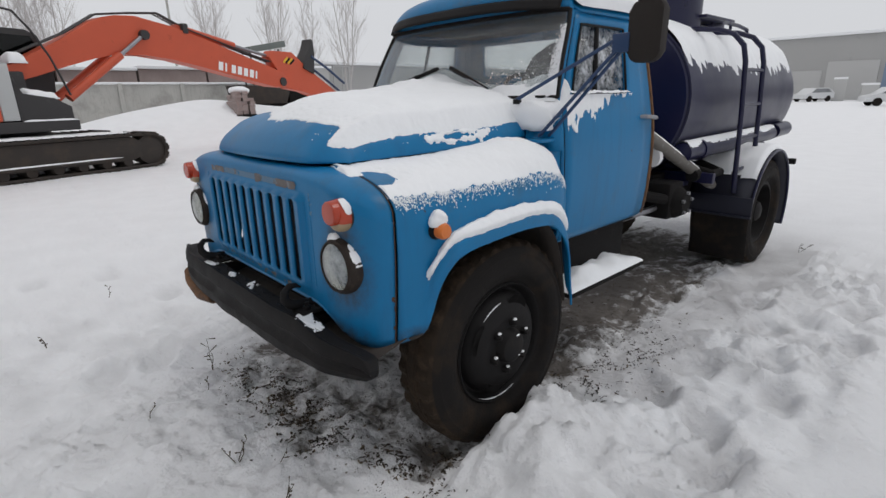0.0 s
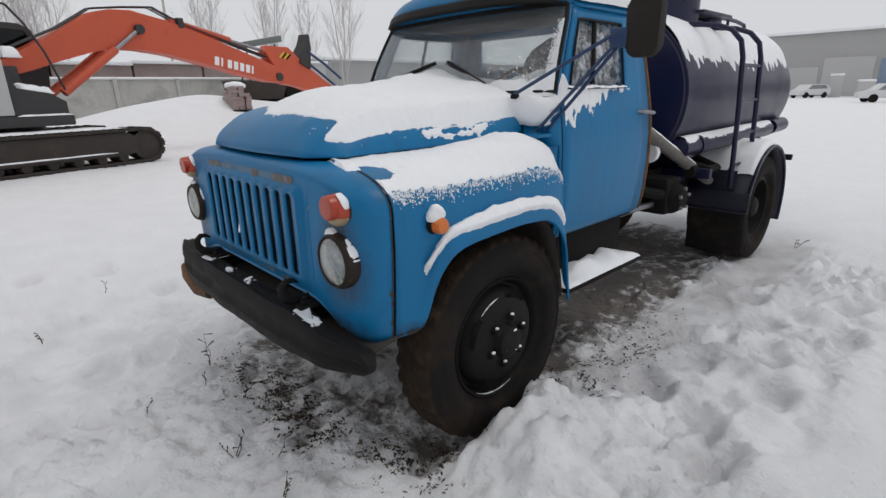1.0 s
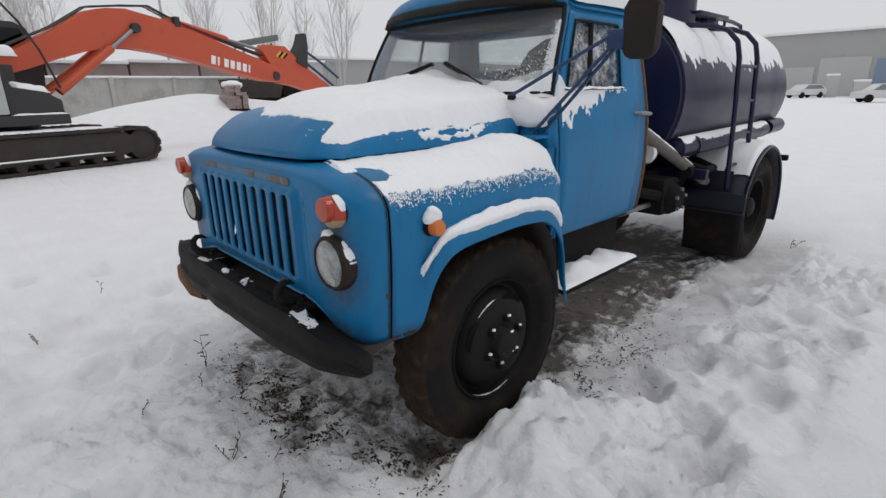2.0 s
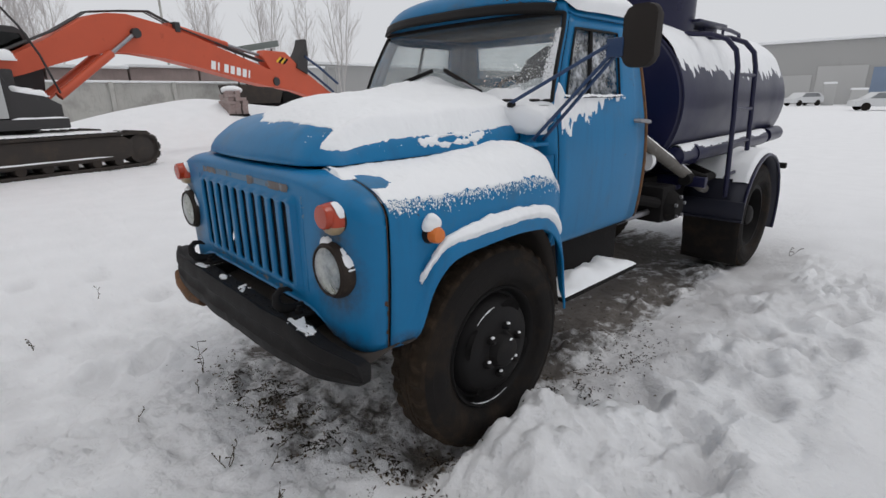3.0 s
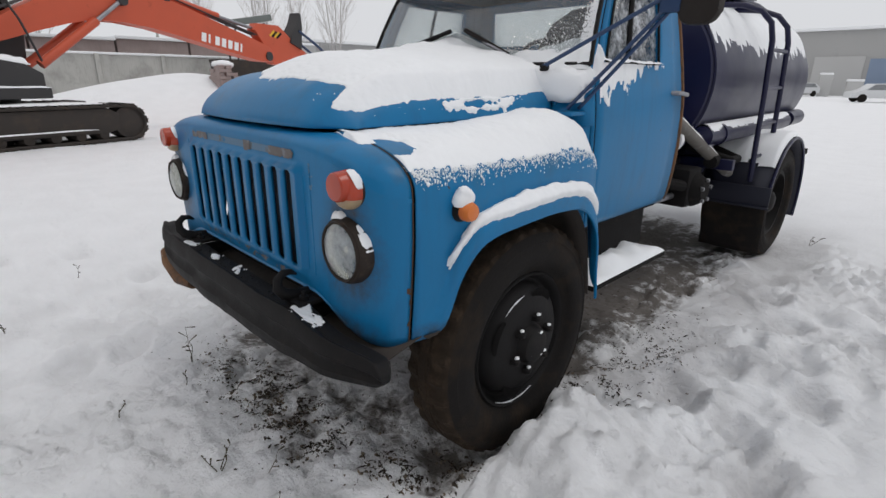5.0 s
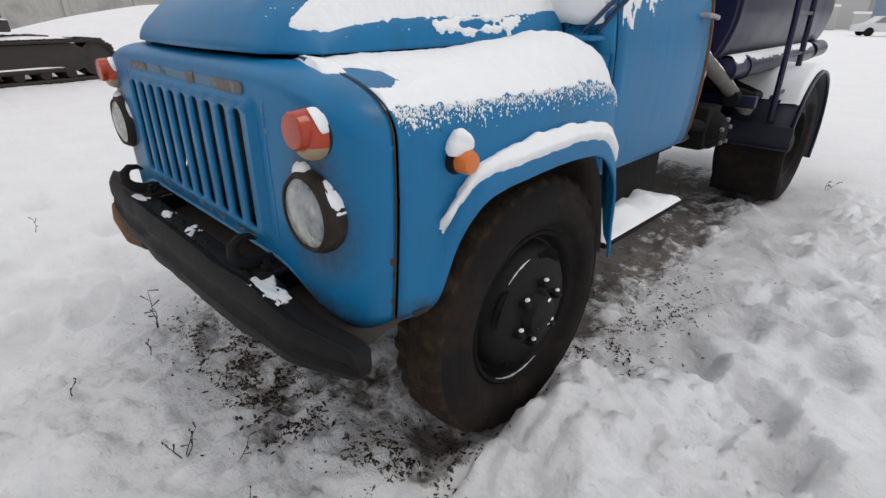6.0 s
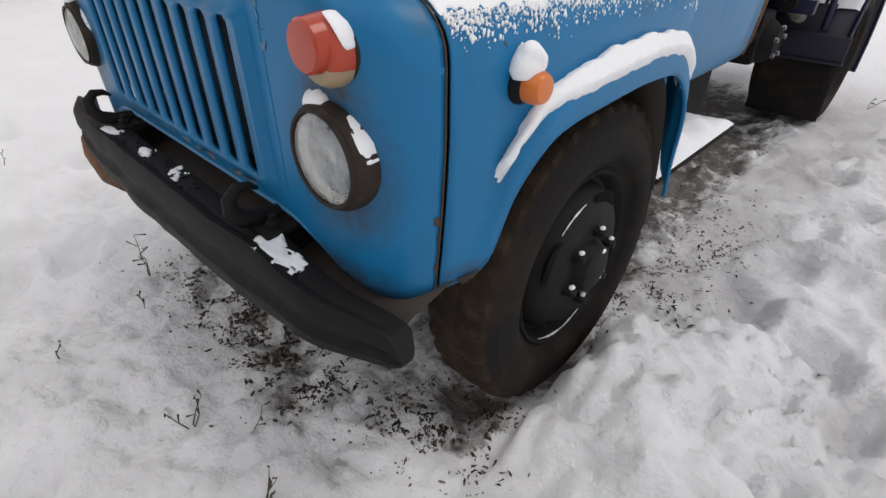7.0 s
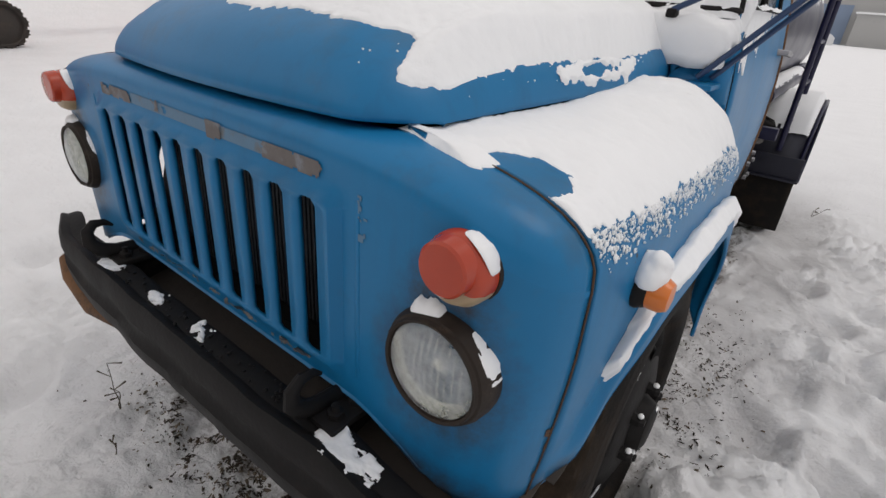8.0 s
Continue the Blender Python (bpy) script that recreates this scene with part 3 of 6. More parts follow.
EDGE_Z = [(0.0, 1.322), (PLAN_S[3], 1.32), (PLAN_S[5], 1.316), (PLAN_S[8], 1.314), (PLAN_S[10], 1.32), (PLAN_S[11], 1.325), (PLAN_S[12], 1.32), (PLAN_S[15], 1.26)]
SHOULDER = [(0.0, 1.275), (PLAN_S[2], 1.268), (PLAN_S[3], 1.255), (PLAN_S[4], 1.23), (PLAN_S[6], 1.175), (PLAN_S[8], 1.155), (PLAN_S[11], 1.14), (PLAN_S[12], 1.12), (PLAN_S[15], 1.06)]


def nose(s, h):
    """The skin of nose and fender: s along the plan, h the height below the shoulder, or 2..3 over the round top."""
    side = -1 if s < 0 else 1
    s = abs(s)
    x, y = curve(PLAN_X, s), curve(PLAN_Y, s)
    zs = curve(SHOULDER, s)
    if h < 2:
        tuck = 0.04 * max(0.0, (1.05 - h) / 0.38) ** 1.4 * step(PLAN_S[4], PLAN_S[6], s)
        dx, dy = curve(PLAN_X, s + 0.01) - curve(PLAN_X, s - 0.01), curve(PLAN_Y, s + 0.01) - curve(PLAN_Y, s - 0.01)
        d = math.hypot(dx, dy) or 1
        return (side * (x - tuck * dy / d), y + tuck * dx / d * 0.7, min(h, zs))
    f = (h - 2) * math.pi / 2
    ex, ey, ez = curve(EDGE_X, s), curve(EDGE_Y, s), curve(EDGE_Z, s)
    k = 1 - math.cos(f)
    return (side * (x + (ex - x) * k), y + (ey - y) * k, zs + (ez - zs) * math.sin(f) ** 0.78)


# mask with grille slots
SLOTS = [-0.4185 + 0.093 * i for i in range(10)]
SLOT_HALF, SLOT_LO, SLOT_HI = 0.026, 0.858, 1.2
front_x = sorted([c - SLOT_HALF for c in SLOTS] + [c + SLOT_HALF for c in SLOTS])
wing = [0.475, 0.492, 0.515, 0.56] + span(PLAN_S[3], SEAM, 22)
mask_u = [-w for w in wing[::-1]] + front_x + wing
low = [0.675, 0.71, 0.75, 0.79, 0.822, SLOT_LO, SLOT_LO + 0.012]
mask_v = low + span(SLOT_LO + 0.012, SLOT_HI - 0.012, 8)[1:] + [SLOT_HI, 1.222, 1.236, 1.25] + [2 + k / 10 for k in range(11)]
i_lo, i_hi = mask_v.index(SLOT_LO), mask_v.index(SLOT_HI)
first = len(wing)


def mask_at(u, v):
    x, y, z = nose(u, v)
    if v < 1.0 and abs(u) < 0.9:
        # the lower edge sags towards the corners
        z = max(z, 0.675 + 0.12 * step(0.86, 0.5, abs(u)) - 0.0)
    if abs(u) < 0.5 and 0.8 < v < 1.23:
        y -= 0.02 * step(0.492, 0.475, abs(u)) * step(0.822, 0.835, v) * step(1.225, 1.215, v)
    if abs(u) < 0.47 and v in (SLOT_LO, SLOT_HI):
        c = min(SLOTS, key=lambda q: abs(q - u))
        x += (c - u) * 0.45 if abs(c - u) < 0.03 else 0
    return (x, y, z)


mask_bm = sheet(mask_at, mask_u, mask_v, skip=lambda i, j: first <= i < first + 20 and (i - first) % 2 == 0 and i_lo <= j < i_hi)
mask = part("grille_panel", mask_bm, BLUE, truck, "chipped blue grille panel with upright slots", smooth=45, thick=0.012)

# worn band above the slots, where a badge has been
def wear(name, u0, u1, h0, h1, keep, scale, material, label, seed=0.0, fade=0.5, at=mask_at, outward=1):
    """A thin ragged patch on the nose: keep sets how much of it is left, scale how coarse its edge is."""
    nu, nh = max(4, int((u1 - u0) / 0.0045)), max(4, int((h1 - h0) / 0.0045))
    us, hs = span(u0, u1, nu), span(h0, h1, nh)
    def point(u, h):
        p = Vector(at(u, h))
        a, b = Vector(at(u + 0.003, h)) - p, Vector(at(u, h + 0.003)) - p
        n = a.cross(b)
        n = n.normalized() if n.length > 0 else Vector((0, -1, 0))
        return p + n * 0.0016 * outward
    def gone(i, j):
        a, b = (i + 0.5) / nu, (j + 0.5) / nh
        rim = min(1.0, min(a, 1 - a, b, 1 - b) / fade * 2) if fade else 1.0
        return rough_noise((us[i], hs[j], seed), scale, 4) * 0.9 > keep * 1.2 - 0.6 - (1 - rim) * 0.6
    bm = sheet(point, us, hs, gone)
    if bm.faces:
        part(name, bm, material, truck, label)["kind"] = "stuff"


wear("trim_strip", -0.455, -0.27, 1.234, 1.262, 0.86, 26, TRIM, "worn remains of a trim strip", 1, 0.3, outward=1.9)
wear("trim_strip", 0.27, 0.46, 1.232, 1.264, 0.95, 22, TRIM, "worn remains of a trim strip", 2, 0.25, outward=1.9)
wear("trim_strip", -0.30, 0.30, 1.236, 1.262, 1.0, 18, FADED, "faded band where a trim strip has been", 3, 0.12)
wear("badge_mark", 0.07, 0.13, 1.228, 1.266, 0.95, 30, TRIM, "worn mark where a badge has been", 4, 0.3, outward=2.2)
wear("badge_mark", -0.17, -0.14, 1.240, 1.266, 0.8, 40, TRIM, "worn mark where a badge has been", 14, 0.3, outward=2.2)
wear("paint_wear", 0.495, 0.56, 1.12, 1.2495, 0.30, 40, FADED, "chipped paint", 6, 0.4)
wear("paint_wear", -0.5, 0.5, 0.80, 0.85, 0.32, 30, TRIM, "chipped paint along the lower edge", 7, 0.3)
wear("paint_wear", 0.62, 0.8, 0.83, 0.90, 0.22, 24, TRIM, "rust-brown streaks below the headlight", 8, 0.5)
wear("rust_stain", SEAM - 0.014, SEAM - 0.001, 0.69, 0.90, 0.32, 34, RUST_DARK, "rust along the seam", 10, 0.2)
for sx in (-1, 1):
    part("panel_rib", box((sx * 0.53 - 0.006, -0.714, 0.85), (sx * 0.53 + 0.006, -0.70, 1.22), 0.005), BLUE, truck)

# radiator behind the slots
radiator = part("radiator", box((-0.5, -0.56, 0.72), (0.5, -0.52, 1.26), 0.01), RADIATOR, truck, "dark radiator core behind the slots")
fin = part("radiator_fin", box((-0.004, -0.57, 0.73), (0.004, -0.56, 1.25), 0), RADIATOR, radiator, smooth=0)
for k in range(1, 33):
    for dx in (-1, 1):
        o = new("radiator_fin", fin.data)
        o.parent, o.location = radiator, (dx * k * 0.015, 0, 0)

# fenders
ARCH = [(-0.555, 0.682), (-0.50, 0.686), (-0.473, 0.704), (-0.454, 0.745), (-0.438, 0.80), (-0.415, 0.88), (-0.383, 0.942), (-0.338, 0.983), (-0.26, 1.004), (-0.16, 1.013), (-0.056, 1.02), (0.055, 1.023), (0.175, 1.016), (0.245, 1.005), (0.307, 0.975), (0.37, 0.91), (0.414, 0.82), (0.45, 0.70), (0.474, 0.60), (0.483, 0.535)]
ARCH_S = [0.0]
for a, b in zip(ARCH, ARCH[1:]):
    ARCH_S.append(ARCH_S[-1] + math.dist(a, b))
ARCH_Y = [(s / ARCH_S[-1], p[0]) for s, p in zip(ARCH_S, ARCH)]
ARCH_Z = [(s / ARCH_S[-1], p[1]) for s, p in zip(ARCH_S, ARCH)]


def plan_at_y(y):
    lo, hi = SEAM - 0.1, PLAN_S[-1]
    for _ in range(30):
        mid = (lo + hi) / 2
        if curve(PLAN_Y, mid) < y:
            lo = mid
        else:
            hi = mid
    return lo


def fender_at(side):
    def at(a, v):
        """a along the arch, v from the arch's lip (0) to the shoulder (1) and over the top (2)."""
        s_top = SEAM + 0.004 + (PLAN_S[-1] - SEAM) * (0.02 * a + 0.98 * step(-0.05, 1.02, a))
        if v >= 1:
            x, y, z = nose(s_top, 2 + min(1, v - 1))
            return (side * x, y, z)
        ya, za = curve(ARCH_Y, a), curve(ARCH_Z, a)
        if a < 0.03:
            ya = ya - 0.03 * (1 - a / 0.03)
        s_low = max(SEAM + 0.004, plan_at_y(ya))
        s = s_low + (s_top - s_low) * v
        zt = curve(SHOULDER, s_top)
        z = za + (zt - za) * v
        x, y, _ = nose(s, min(z, 1.9))
        # behind the wheel the skirt runs straight back
        k = (1 - v) ** 1.3 * step(0.2, 0.42, ya)
        x, y = x + (max(x, 0.93) - x) * k, y + (ya - y) * k
        # the brow pressed out round the arch
        lift = (0.55 * step(0.0, 0.08, a) + 0.45 * step(0.14, 0.26, a)) * (1 - 0.6 * step(0.74, 0.95, a))
        x += 0.036 * lift * step(0.10, 0.045, math.hypot(z - za, y - ya))
        return (side * x, y, z)
    return at


f_us = span(0, 1, 70)
f_vs = span(0, 0.5, 14) + span(0.5, 1, 8)[1:] + span(1, 2, 12)[1:]
for side in (1, -1):
    f = part("front_fender", sheet(fender_at(side), f_us, f_vs), BLUE, truck, "blue front fender with a pressed brow over the wheel", smooth=60, thick=0.006)
    # rolled lip and dark inner arch
    lip = [fender_at(side)(a, 0.0) for a in span(0.0, 1, 60)]
    part("arch_lip", tube([(p[0] - side * 0.006, p[1], p[2]) for p in lip], 0.007, 6), BLUE, truck)
    inner = sheet(lambda a, v: (side * (0.90 - 0.42 * v), curve(ARCH_Y, a) + (0.02 if a < .5 else 0.0), curve(ARCH_Z, a) + 0.01), span(0, 1, 40), span(0, 1, 4))
    part("inner_arch", inner, TRACK, truck, "grimy dark inner wheel arch", thick=0.005)
    seam = [nose(side * (SEAM + 0.002), h) for h in span(0.68, 1.16, 12) + [2 + k / 12 for k in range(1, 13)]]
    part("seam_bead", tube([(p[0] * 1.001, p[1] - 0.001, p[2]) for p in seam], 0.0019, 6), RUST_DARK, truck, "rust-stained seam")


# hood
def hood_at(u, v):
    yf = -0.703 + 0.055 * u * u + 0.105 * (max(0, abs(u) - 0.75) / 0.25) ** 2.2
    yr = 0.40 + 0.045 * u * u
    y = yf + (yr - yf) * v
    x = u * (0.57 + 0.065 * step(0, 1, v) * 1.0 + 0.01 * v)
    ze = 1.332 + 0.035 * v * v
    top = 0.178 * max(0.0, 1 - (1 - min(1, v / 0.36)) ** 2.6) ** 0.55 + 0.02 * v - 0.02 * v * v
    s = (1 - abs(u) ** 4.5) ** 0.55
    crease = 0.012 * math.exp(-((abs(u) - 0.62) / 0.06) ** 2) * step(0.02, 0.1, v) * step(0.4, 0.15, v)
    return (x, y, ze + top * s + crease * 0.6 + 0.012 * (1 - abs(u)) * step(0, 0.05, v))


hood_u = [math.sin(math.pi / 2 * q) for q in span(-1, 1, 60)]
hood_v = [0, 0.002, 0.006, 0.013, 0.025] + [0.04 + 0.96 * (k / 40) for k in range(41)]
part("hood", sheet(hood_at, hood_u, hood_v), BLUE, truck, "rounded blue hood", smooth=60, thick=0.012)
under = sheet(lambda u, v: (u * 0.56, -0.6 + 1.0 * v, 1.28), [-1, 0, 1], [0, 0.5, 1])
part("engine_bay", under, DARK, truck, "dark engine bay under the hood", thick=0.01)


# ---- cab ----
CAB_W = [(0.78, 0.70), (0.80, 0.745), (0.83, 0.785), (0.9, 0.80), (1.1, 0.812), (1.35, 0.805), (1.5, 0.785), (1.6, 0.77), (1.75, 0.748), (1.9, 0.722), (1.98, 0.70)]
CAB_F = [(0.60, 0.43), (1.35, 0.43), (1.5, 0.425), (1.6, 0.45), (1.75, 0.51), (1.9, 0.585), (1.98, 0.625)]
CAB_R = [(0.60, 1.52), (1.45, 1.55), (1.98, 1.46)]
CORNER, BOW = 0.05, 0.06


def cab_at(u, z):
    """u: -1..1 across the front, 1..2 round the front corner, 2..3 along the side, 3..4 round the back corner, 4..5 to the middle of the back; negative past -1 for the other side."""
    side = -1 if u < 0 else 1
    u = abs(u)
    w, f, r = curve(CAB_W, z), curve(CAB_F, z), curve(CAB_R, z)
    wf = w - CORNER
    yc = f + BOW
    if u <= 1:
        x, y = wf * u, f + BOW * u**2.5
    elif u <= 2:
        a = (u - 1) * math.pi / 2
        x, y = wf + CORNER * math.sin(a), yc + CORNER * (1 - math.cos(a))
    elif u <= 3:
        x, y = w, yc + CORNER + (r - CORNER - yc - CORNER) * (u - 2)
    elif u <= 4:
        a = (u - 3) * math.pi / 2
        x, y = w - CORNER + CORNER * math.cos(a), r - CORNER + CORNER * math.sin(a)
    else:
        x, y = (w - CORNER) * (5 - u), r
    return (side * x, y, z)


SCREEN_LO, SCREEN_HI, SIDE_LO, SIDE_HI, BACK_HI = 1.555, 1.968, 1.57, 1.9, 1.925
SCREEN_U = 1.75
cab_u = span(0, 0.98, 12) + [1.25, 1.5, 1.75, 2.0, 2.02, 2.09] + span(2.09, 2.66, 8)[1:] + [2.72, 2.84, 2.96, 3.0, 3.25, 3.5, 3.75, 4.0, 4.14] + span(4.14, 5.0, 8)[1:]
cab_z = [0.80, 0.815, 0.83, 0.86, 0.92, 1.0, 1.15, 1.3, 1.4, 1.47, 1.52, SCREEN_LO, SIDE_LO] + span(SIDE_LO, SIDE_HI, 7)[1:] + [BACK_HI, 1.955, SCREEN_HI, 2.025]
all_u = [-u for u in cab_u[:0:-1]] + cab_u
HOLES = ((-SCREEN_U, SCREEN_U, SCREEN_LO, SCREEN_HI), (2.09, 2.66, SIDE_LO, SIDE_HI), (-2.84, -2.09, SIDE_LO, BACK_HI), (4.14, 5.01, 1.71, BACK_HI), (-5.01, -4.14, 1.71, BACK_HI))
DOOR = (2.02, 2.96, 0.80, 1.955)


def in_range(u, z, q):
    return q[0] < u < q[1] and q[2] < z < q[3]


def cab_skip(keep_door):
    def skip(i, j):
        u, z = (all_u[i] + all_u[i + 1]) / 2, (cab_z[j] + cab_z[j + 1]) / 2
        if any(in_range(u, z, h) for h in HOLES):
            return True
        if keep_door:
            return not (in_range(u, z, DOOR) if keep_door > 0 else in_range(-u, z, DOOR))
        if in_range(abs(u), z, DOOR):
            return True
        return (abs(u) < 1.9 and z < 1.3) or (2.0 < abs(u) < 3.2 and z > 1.962)
    return skip


part("cab_shell", sheet(cab_at, all_u, cab_z, cab_skip(0)), BLUE, truck, "blue cab shell with rounded pillars", smooth=50, thick=0.03)
for side in (1, -1):
    def door_point(u, z):
        x, y, zz = cab_at(u, z)
        return (x + side * 0.006, y, zz)
    d = part("cab_door", sheet(door_point, all_u, cab_z, cab_skip(side)), BLUE, truck, "blue cab door with a frosted window", smooth=50, thick=0.032)
    end = 2.66 if side > 0 else 2.84
    wide = end - 2.09
    over = SIDE_HI if side > 0 else BACK_HI
    loop = [cab_at(side * u, z) for u, z in [(2.09 + wide * k / 8, SIDE_LO) for k in range(9)] + [(end, SIDE_LO + (over - SIDE_LO) * k / 6) for k in range(1, 7)] + [(end - wide * k / 8, over) for k in range(1, 9)] + [(2.09, over - (over - SIDE_LO) * k / 6) for k in range(1, 7)]]
    part("window_seal", tube([(p[0] + side * 0.008, p[1], p[2]) for p in loop + loop[:1]], 0.007, 6), BLACK, d, "black rubber seal")
    part("window_divider", tube([(p[0] + side * 0.004, p[1], p[2]) for p in (cab_at(side * (2.315 if side > 0 else 2.46), SIDE_LO), cab_at(side * (2.30 if side > 0 else 2.46), over))], 0.012, 6), BLACK, d, "dark quarter-light post")
    def pane(u, z):
        x, y, zz = cab_at(side * u, z)
        return (x - side * 0.008, y, zz)
    part("side_window", sheet(pane, [2.07, 2.3, 2.5, end + 0.02], [SIDE_LO - 0.01, 1.73, over + 0.01]), FROSTED if side > 0 else GLASS_CLEAR, d, "frosted side window" if side > 0 else "clear side window", thick=0.004)
    hy = cab_at(side * 2.88, 1.43)
    part("door_handle", tube([(hy[0], hy[1] - 0.05, hy[2]), (hy[0] + side * 0.035, hy[1] - 0.04, hy[2]), (hy[0] + side * 0.04, hy[1] + 0.02, hy[2] - 0.004), (hy[0] + side * 0.038, hy[1] + 0.08, hy[2] - 0.01)], 0.012, 8), STEEL, d, "snowy steel door handle")
    # gap round the door
    rim = [cab_at(side * u, z) for u, z in [(2.02, 0.83 + 1.10 * k / 14) for k in range(15)]]
    part("door_gap", tube([(p[0] - side * 0.001, p[1] - 0.004, p[2]) for p in rim], 0.003, 5), DARK, truck)
    rim = [cab_at(side * u, z) for u, z in [(2.975, 0.83 + 1.10 * k / 14) for k in range(15)]]
    part("door_edge", tube([(p[0], p[1] + 0.01, p[2]) for p in rim], 0.012, 6), RUST, truck, "rust-brown rear door edge")

# floor, roof and visor
part("cab_floor", box((-0.74, 0.55, 0.78), (0.74, 1.48, 0.82), 0.01), DARK, truck)


def roof_at(u, v):
    """u -1..1 across, v 0 at the front to 1 at the back."""
    z0 = 2.016
    w = 0.722 * (1 - 0.10 * abs(2 * v - 1) ** 6)
    x = u * w
    yf = 0.53 + 0.13 * abs(u) ** 3
    y = yf + (1.48 - yf) * v
    e = (1 - abs(u) ** 3.2) ** 0.6 * (1 - abs(2 * v - 1) ** 4.0) ** 0.45
    side = step(0.7, 0.98, abs(u)) * step(0.0, 0.16, v)
    return (x, y, z0 - 0.055 * side + (0.145 + 0.03 * side) * e)


r_us = [math.sin(math.pi / 2 * q) for q in span(-1, 1, 40)]
r_vs = [0.5 + 0.5 * math.sin(math.pi / 2 * q) for q in span(-1, 1, 30)]
part("cab_roof", sheet(roof_at, r_us, r_vs), BLUE, truck, "rounded blue cab roof", smooth=60, thick=0.02)
visor = sheet(lambda u, v: (u * 0.675, 0.50 + 0.17 * abs(u) ** 3 - 0.022 * v, 2.026 - 0.046 * v - 0.012 * abs(u) ** 4), span(-1, 1, 40), span(0, 1, 4))
part("sun_visor", visor, BLACK, truck, "black sun visor over the windscreen", thick=0.016)
roof_lining = sheet(lambda u, v: (u * 0.66, 0.66 + 0.76 * v, 1.982), [-1, 0, 1], [0, 0.5, 1])
part("headlining", roof_lining, INTERIOR, truck, thick=0.01)

# windscreen
screen_u = span(-0.99, 0.99, 20)
screen_u = [-1.77, -1.5, -1.25] + screen_u + [1.25, 1.5, 1.77]
part("windscreen", sheet(lambda u, z: (cab_at(u, z)[0], cab_at(u, z)[1] + 0.012, z), screen_u, span(SCREEN_LO - 0.005, SCREEN_HI + 0.005, 6)), GLASS, truck, "one-piece curved windscreen, snow at its corner", thick=0.004)
ring = [cab_at(u, SCREEN_LO) for u in span(-SCREEN_U, SCREEN_U, 42)] + [cab_at(SCREEN_U, z) for z in span(SCREEN_LO, SCREEN_HI, 6)[1:]] + [cab_at(u, SCREEN_HI) for u in span(SCREEN_U, -SCREEN_U, 42)[1:]] + [cab_at(-SCREEN_U, z) for z in span(SCREEN_HI, SCREEN_LO, 6)[1:]]
part("windscreen_seal", tube([(p[0], p[1] - 0.004, p[2]) for p in ring], 0.011, 6), BLACK, truck, "black rubber windscreen seal")
for foot, low, high in (((-0.50, 1.545), (-0.385, 1.632), (-0.03, 1.722)), ((0.50, 1.545), (0.385, 1.60), (0.075, 1.722))):
    on_glass = lambda q, out: Vector((q[0], cab_at(q[0] / 0.72, q[1])[1] - out, q[1]))
    f, a, b = on_glass(foot, 0.03), on_glass(low, 0.022), on_glass(high, 0.016)
    w = part("wiper", tube([f, a.lerp(f, 0.1) + Vector((0, -0.02, 0.005)), a.lerp(b, 0.5) + Vector((0, -0.016, 0))], 0.006, 6), STEEL, truck, "wiper standing on the windscreen")
    part("wiper_blade", tube([a, b], 0.0115, 6), BLACK, w, "black rubber blade")
    part("blade_clip", tube([a.lerp(b, 0.15) + Vector((0, -0.012, 0)), a.lerp(b, 0.5) + Vector((0, -0.018, 0.004)), a.lerp(b, 0.85) + Vector((0, -0.012, 0))], 0.005, 6), BLACK, w)

part("rear_window", sheet(lambda x, z: (x, curve(CAB_R, z) - 0.012, z), span(-0.63, 0.63, 6), [1.70, BACK_HI + 0.01]), GLASS_CLEAR, truck, "clear rear window", thick=0.004)
# cab inside
part("dashboard", box((-0.66, 0.60, 1.36), (0.66, 0.78, 1.545), 0.04), INTERIOR, truck, "dark dashboard")
part("seat_back", box((-0.62, 1.24, 1.02), (0.62, 1.36, 1.52), 0.05), INTERIOR, truck, "dark seat back")
part("tank_outline_hump", prism([(-0.06, 1.1), (0.6, 1.1), (0.6, 1.7), (0.52, 1.84), (0.4, 1.89), (0.2, 1.88), (0.06, 1.81), (-0.03, 1.68), (-0.06, 1.5)], 1.24, 1.37, "xz", 0.03), INTERIOR, truck, "dark rounded hump added for the tank's outline")
part("seat_cushion", box((-0.62, 0.86, 0.98), (0.62, 1.32, 1.12), 0.05), INTERIOR, truck, "dark bench seat")
wheel_m = look((0.36, 0.90, 1.545), (0.36, 0.62, 1.22))
sw = bmesh.new()
tube([wheel_m @ Vector((0.2 * math.cos(a), 0.2 * math.sin(a), 0)) for a in span(0, 2 * math.pi, 28)], 0.011, 8, sw)
for a in (0.3, 2.84, 4.71):
    tube([wheel_m @ Vector((0, 0, -0.03)), wheel_m @ Vector((0.19 * math.cos(a), 0.19 * math.sin(a), 0))], 0.009, 6, sw)
tube([wheel_m @ Vector((0, 0, 0)), wheel_m @ Vector((0, 0, -0.5))], 0.02, 8, sw)
part("steering_wheel", sw, BLACK, truck, "thin black steering wheel")

# cowl between hood and windscreen
cowl = sheet(lambda u, v: (u * (0.65 + 0.075 * v), 0.405 + 0.045 * u * u + 0.05 * v + 0.03 * abs(u) ** 3 * v, 1.37 + (1 - abs(u) ** 4.5) ** 0.55 * (0.165 + 0.02 * v) + 0.015 * v + 0.12 * v * abs(u) ** 4), hood_u, span(0, 1, 6))
part("cowl", cowl, BLUE, truck, "blue cowl under the windscreen", smooth=60, thick=0.01)
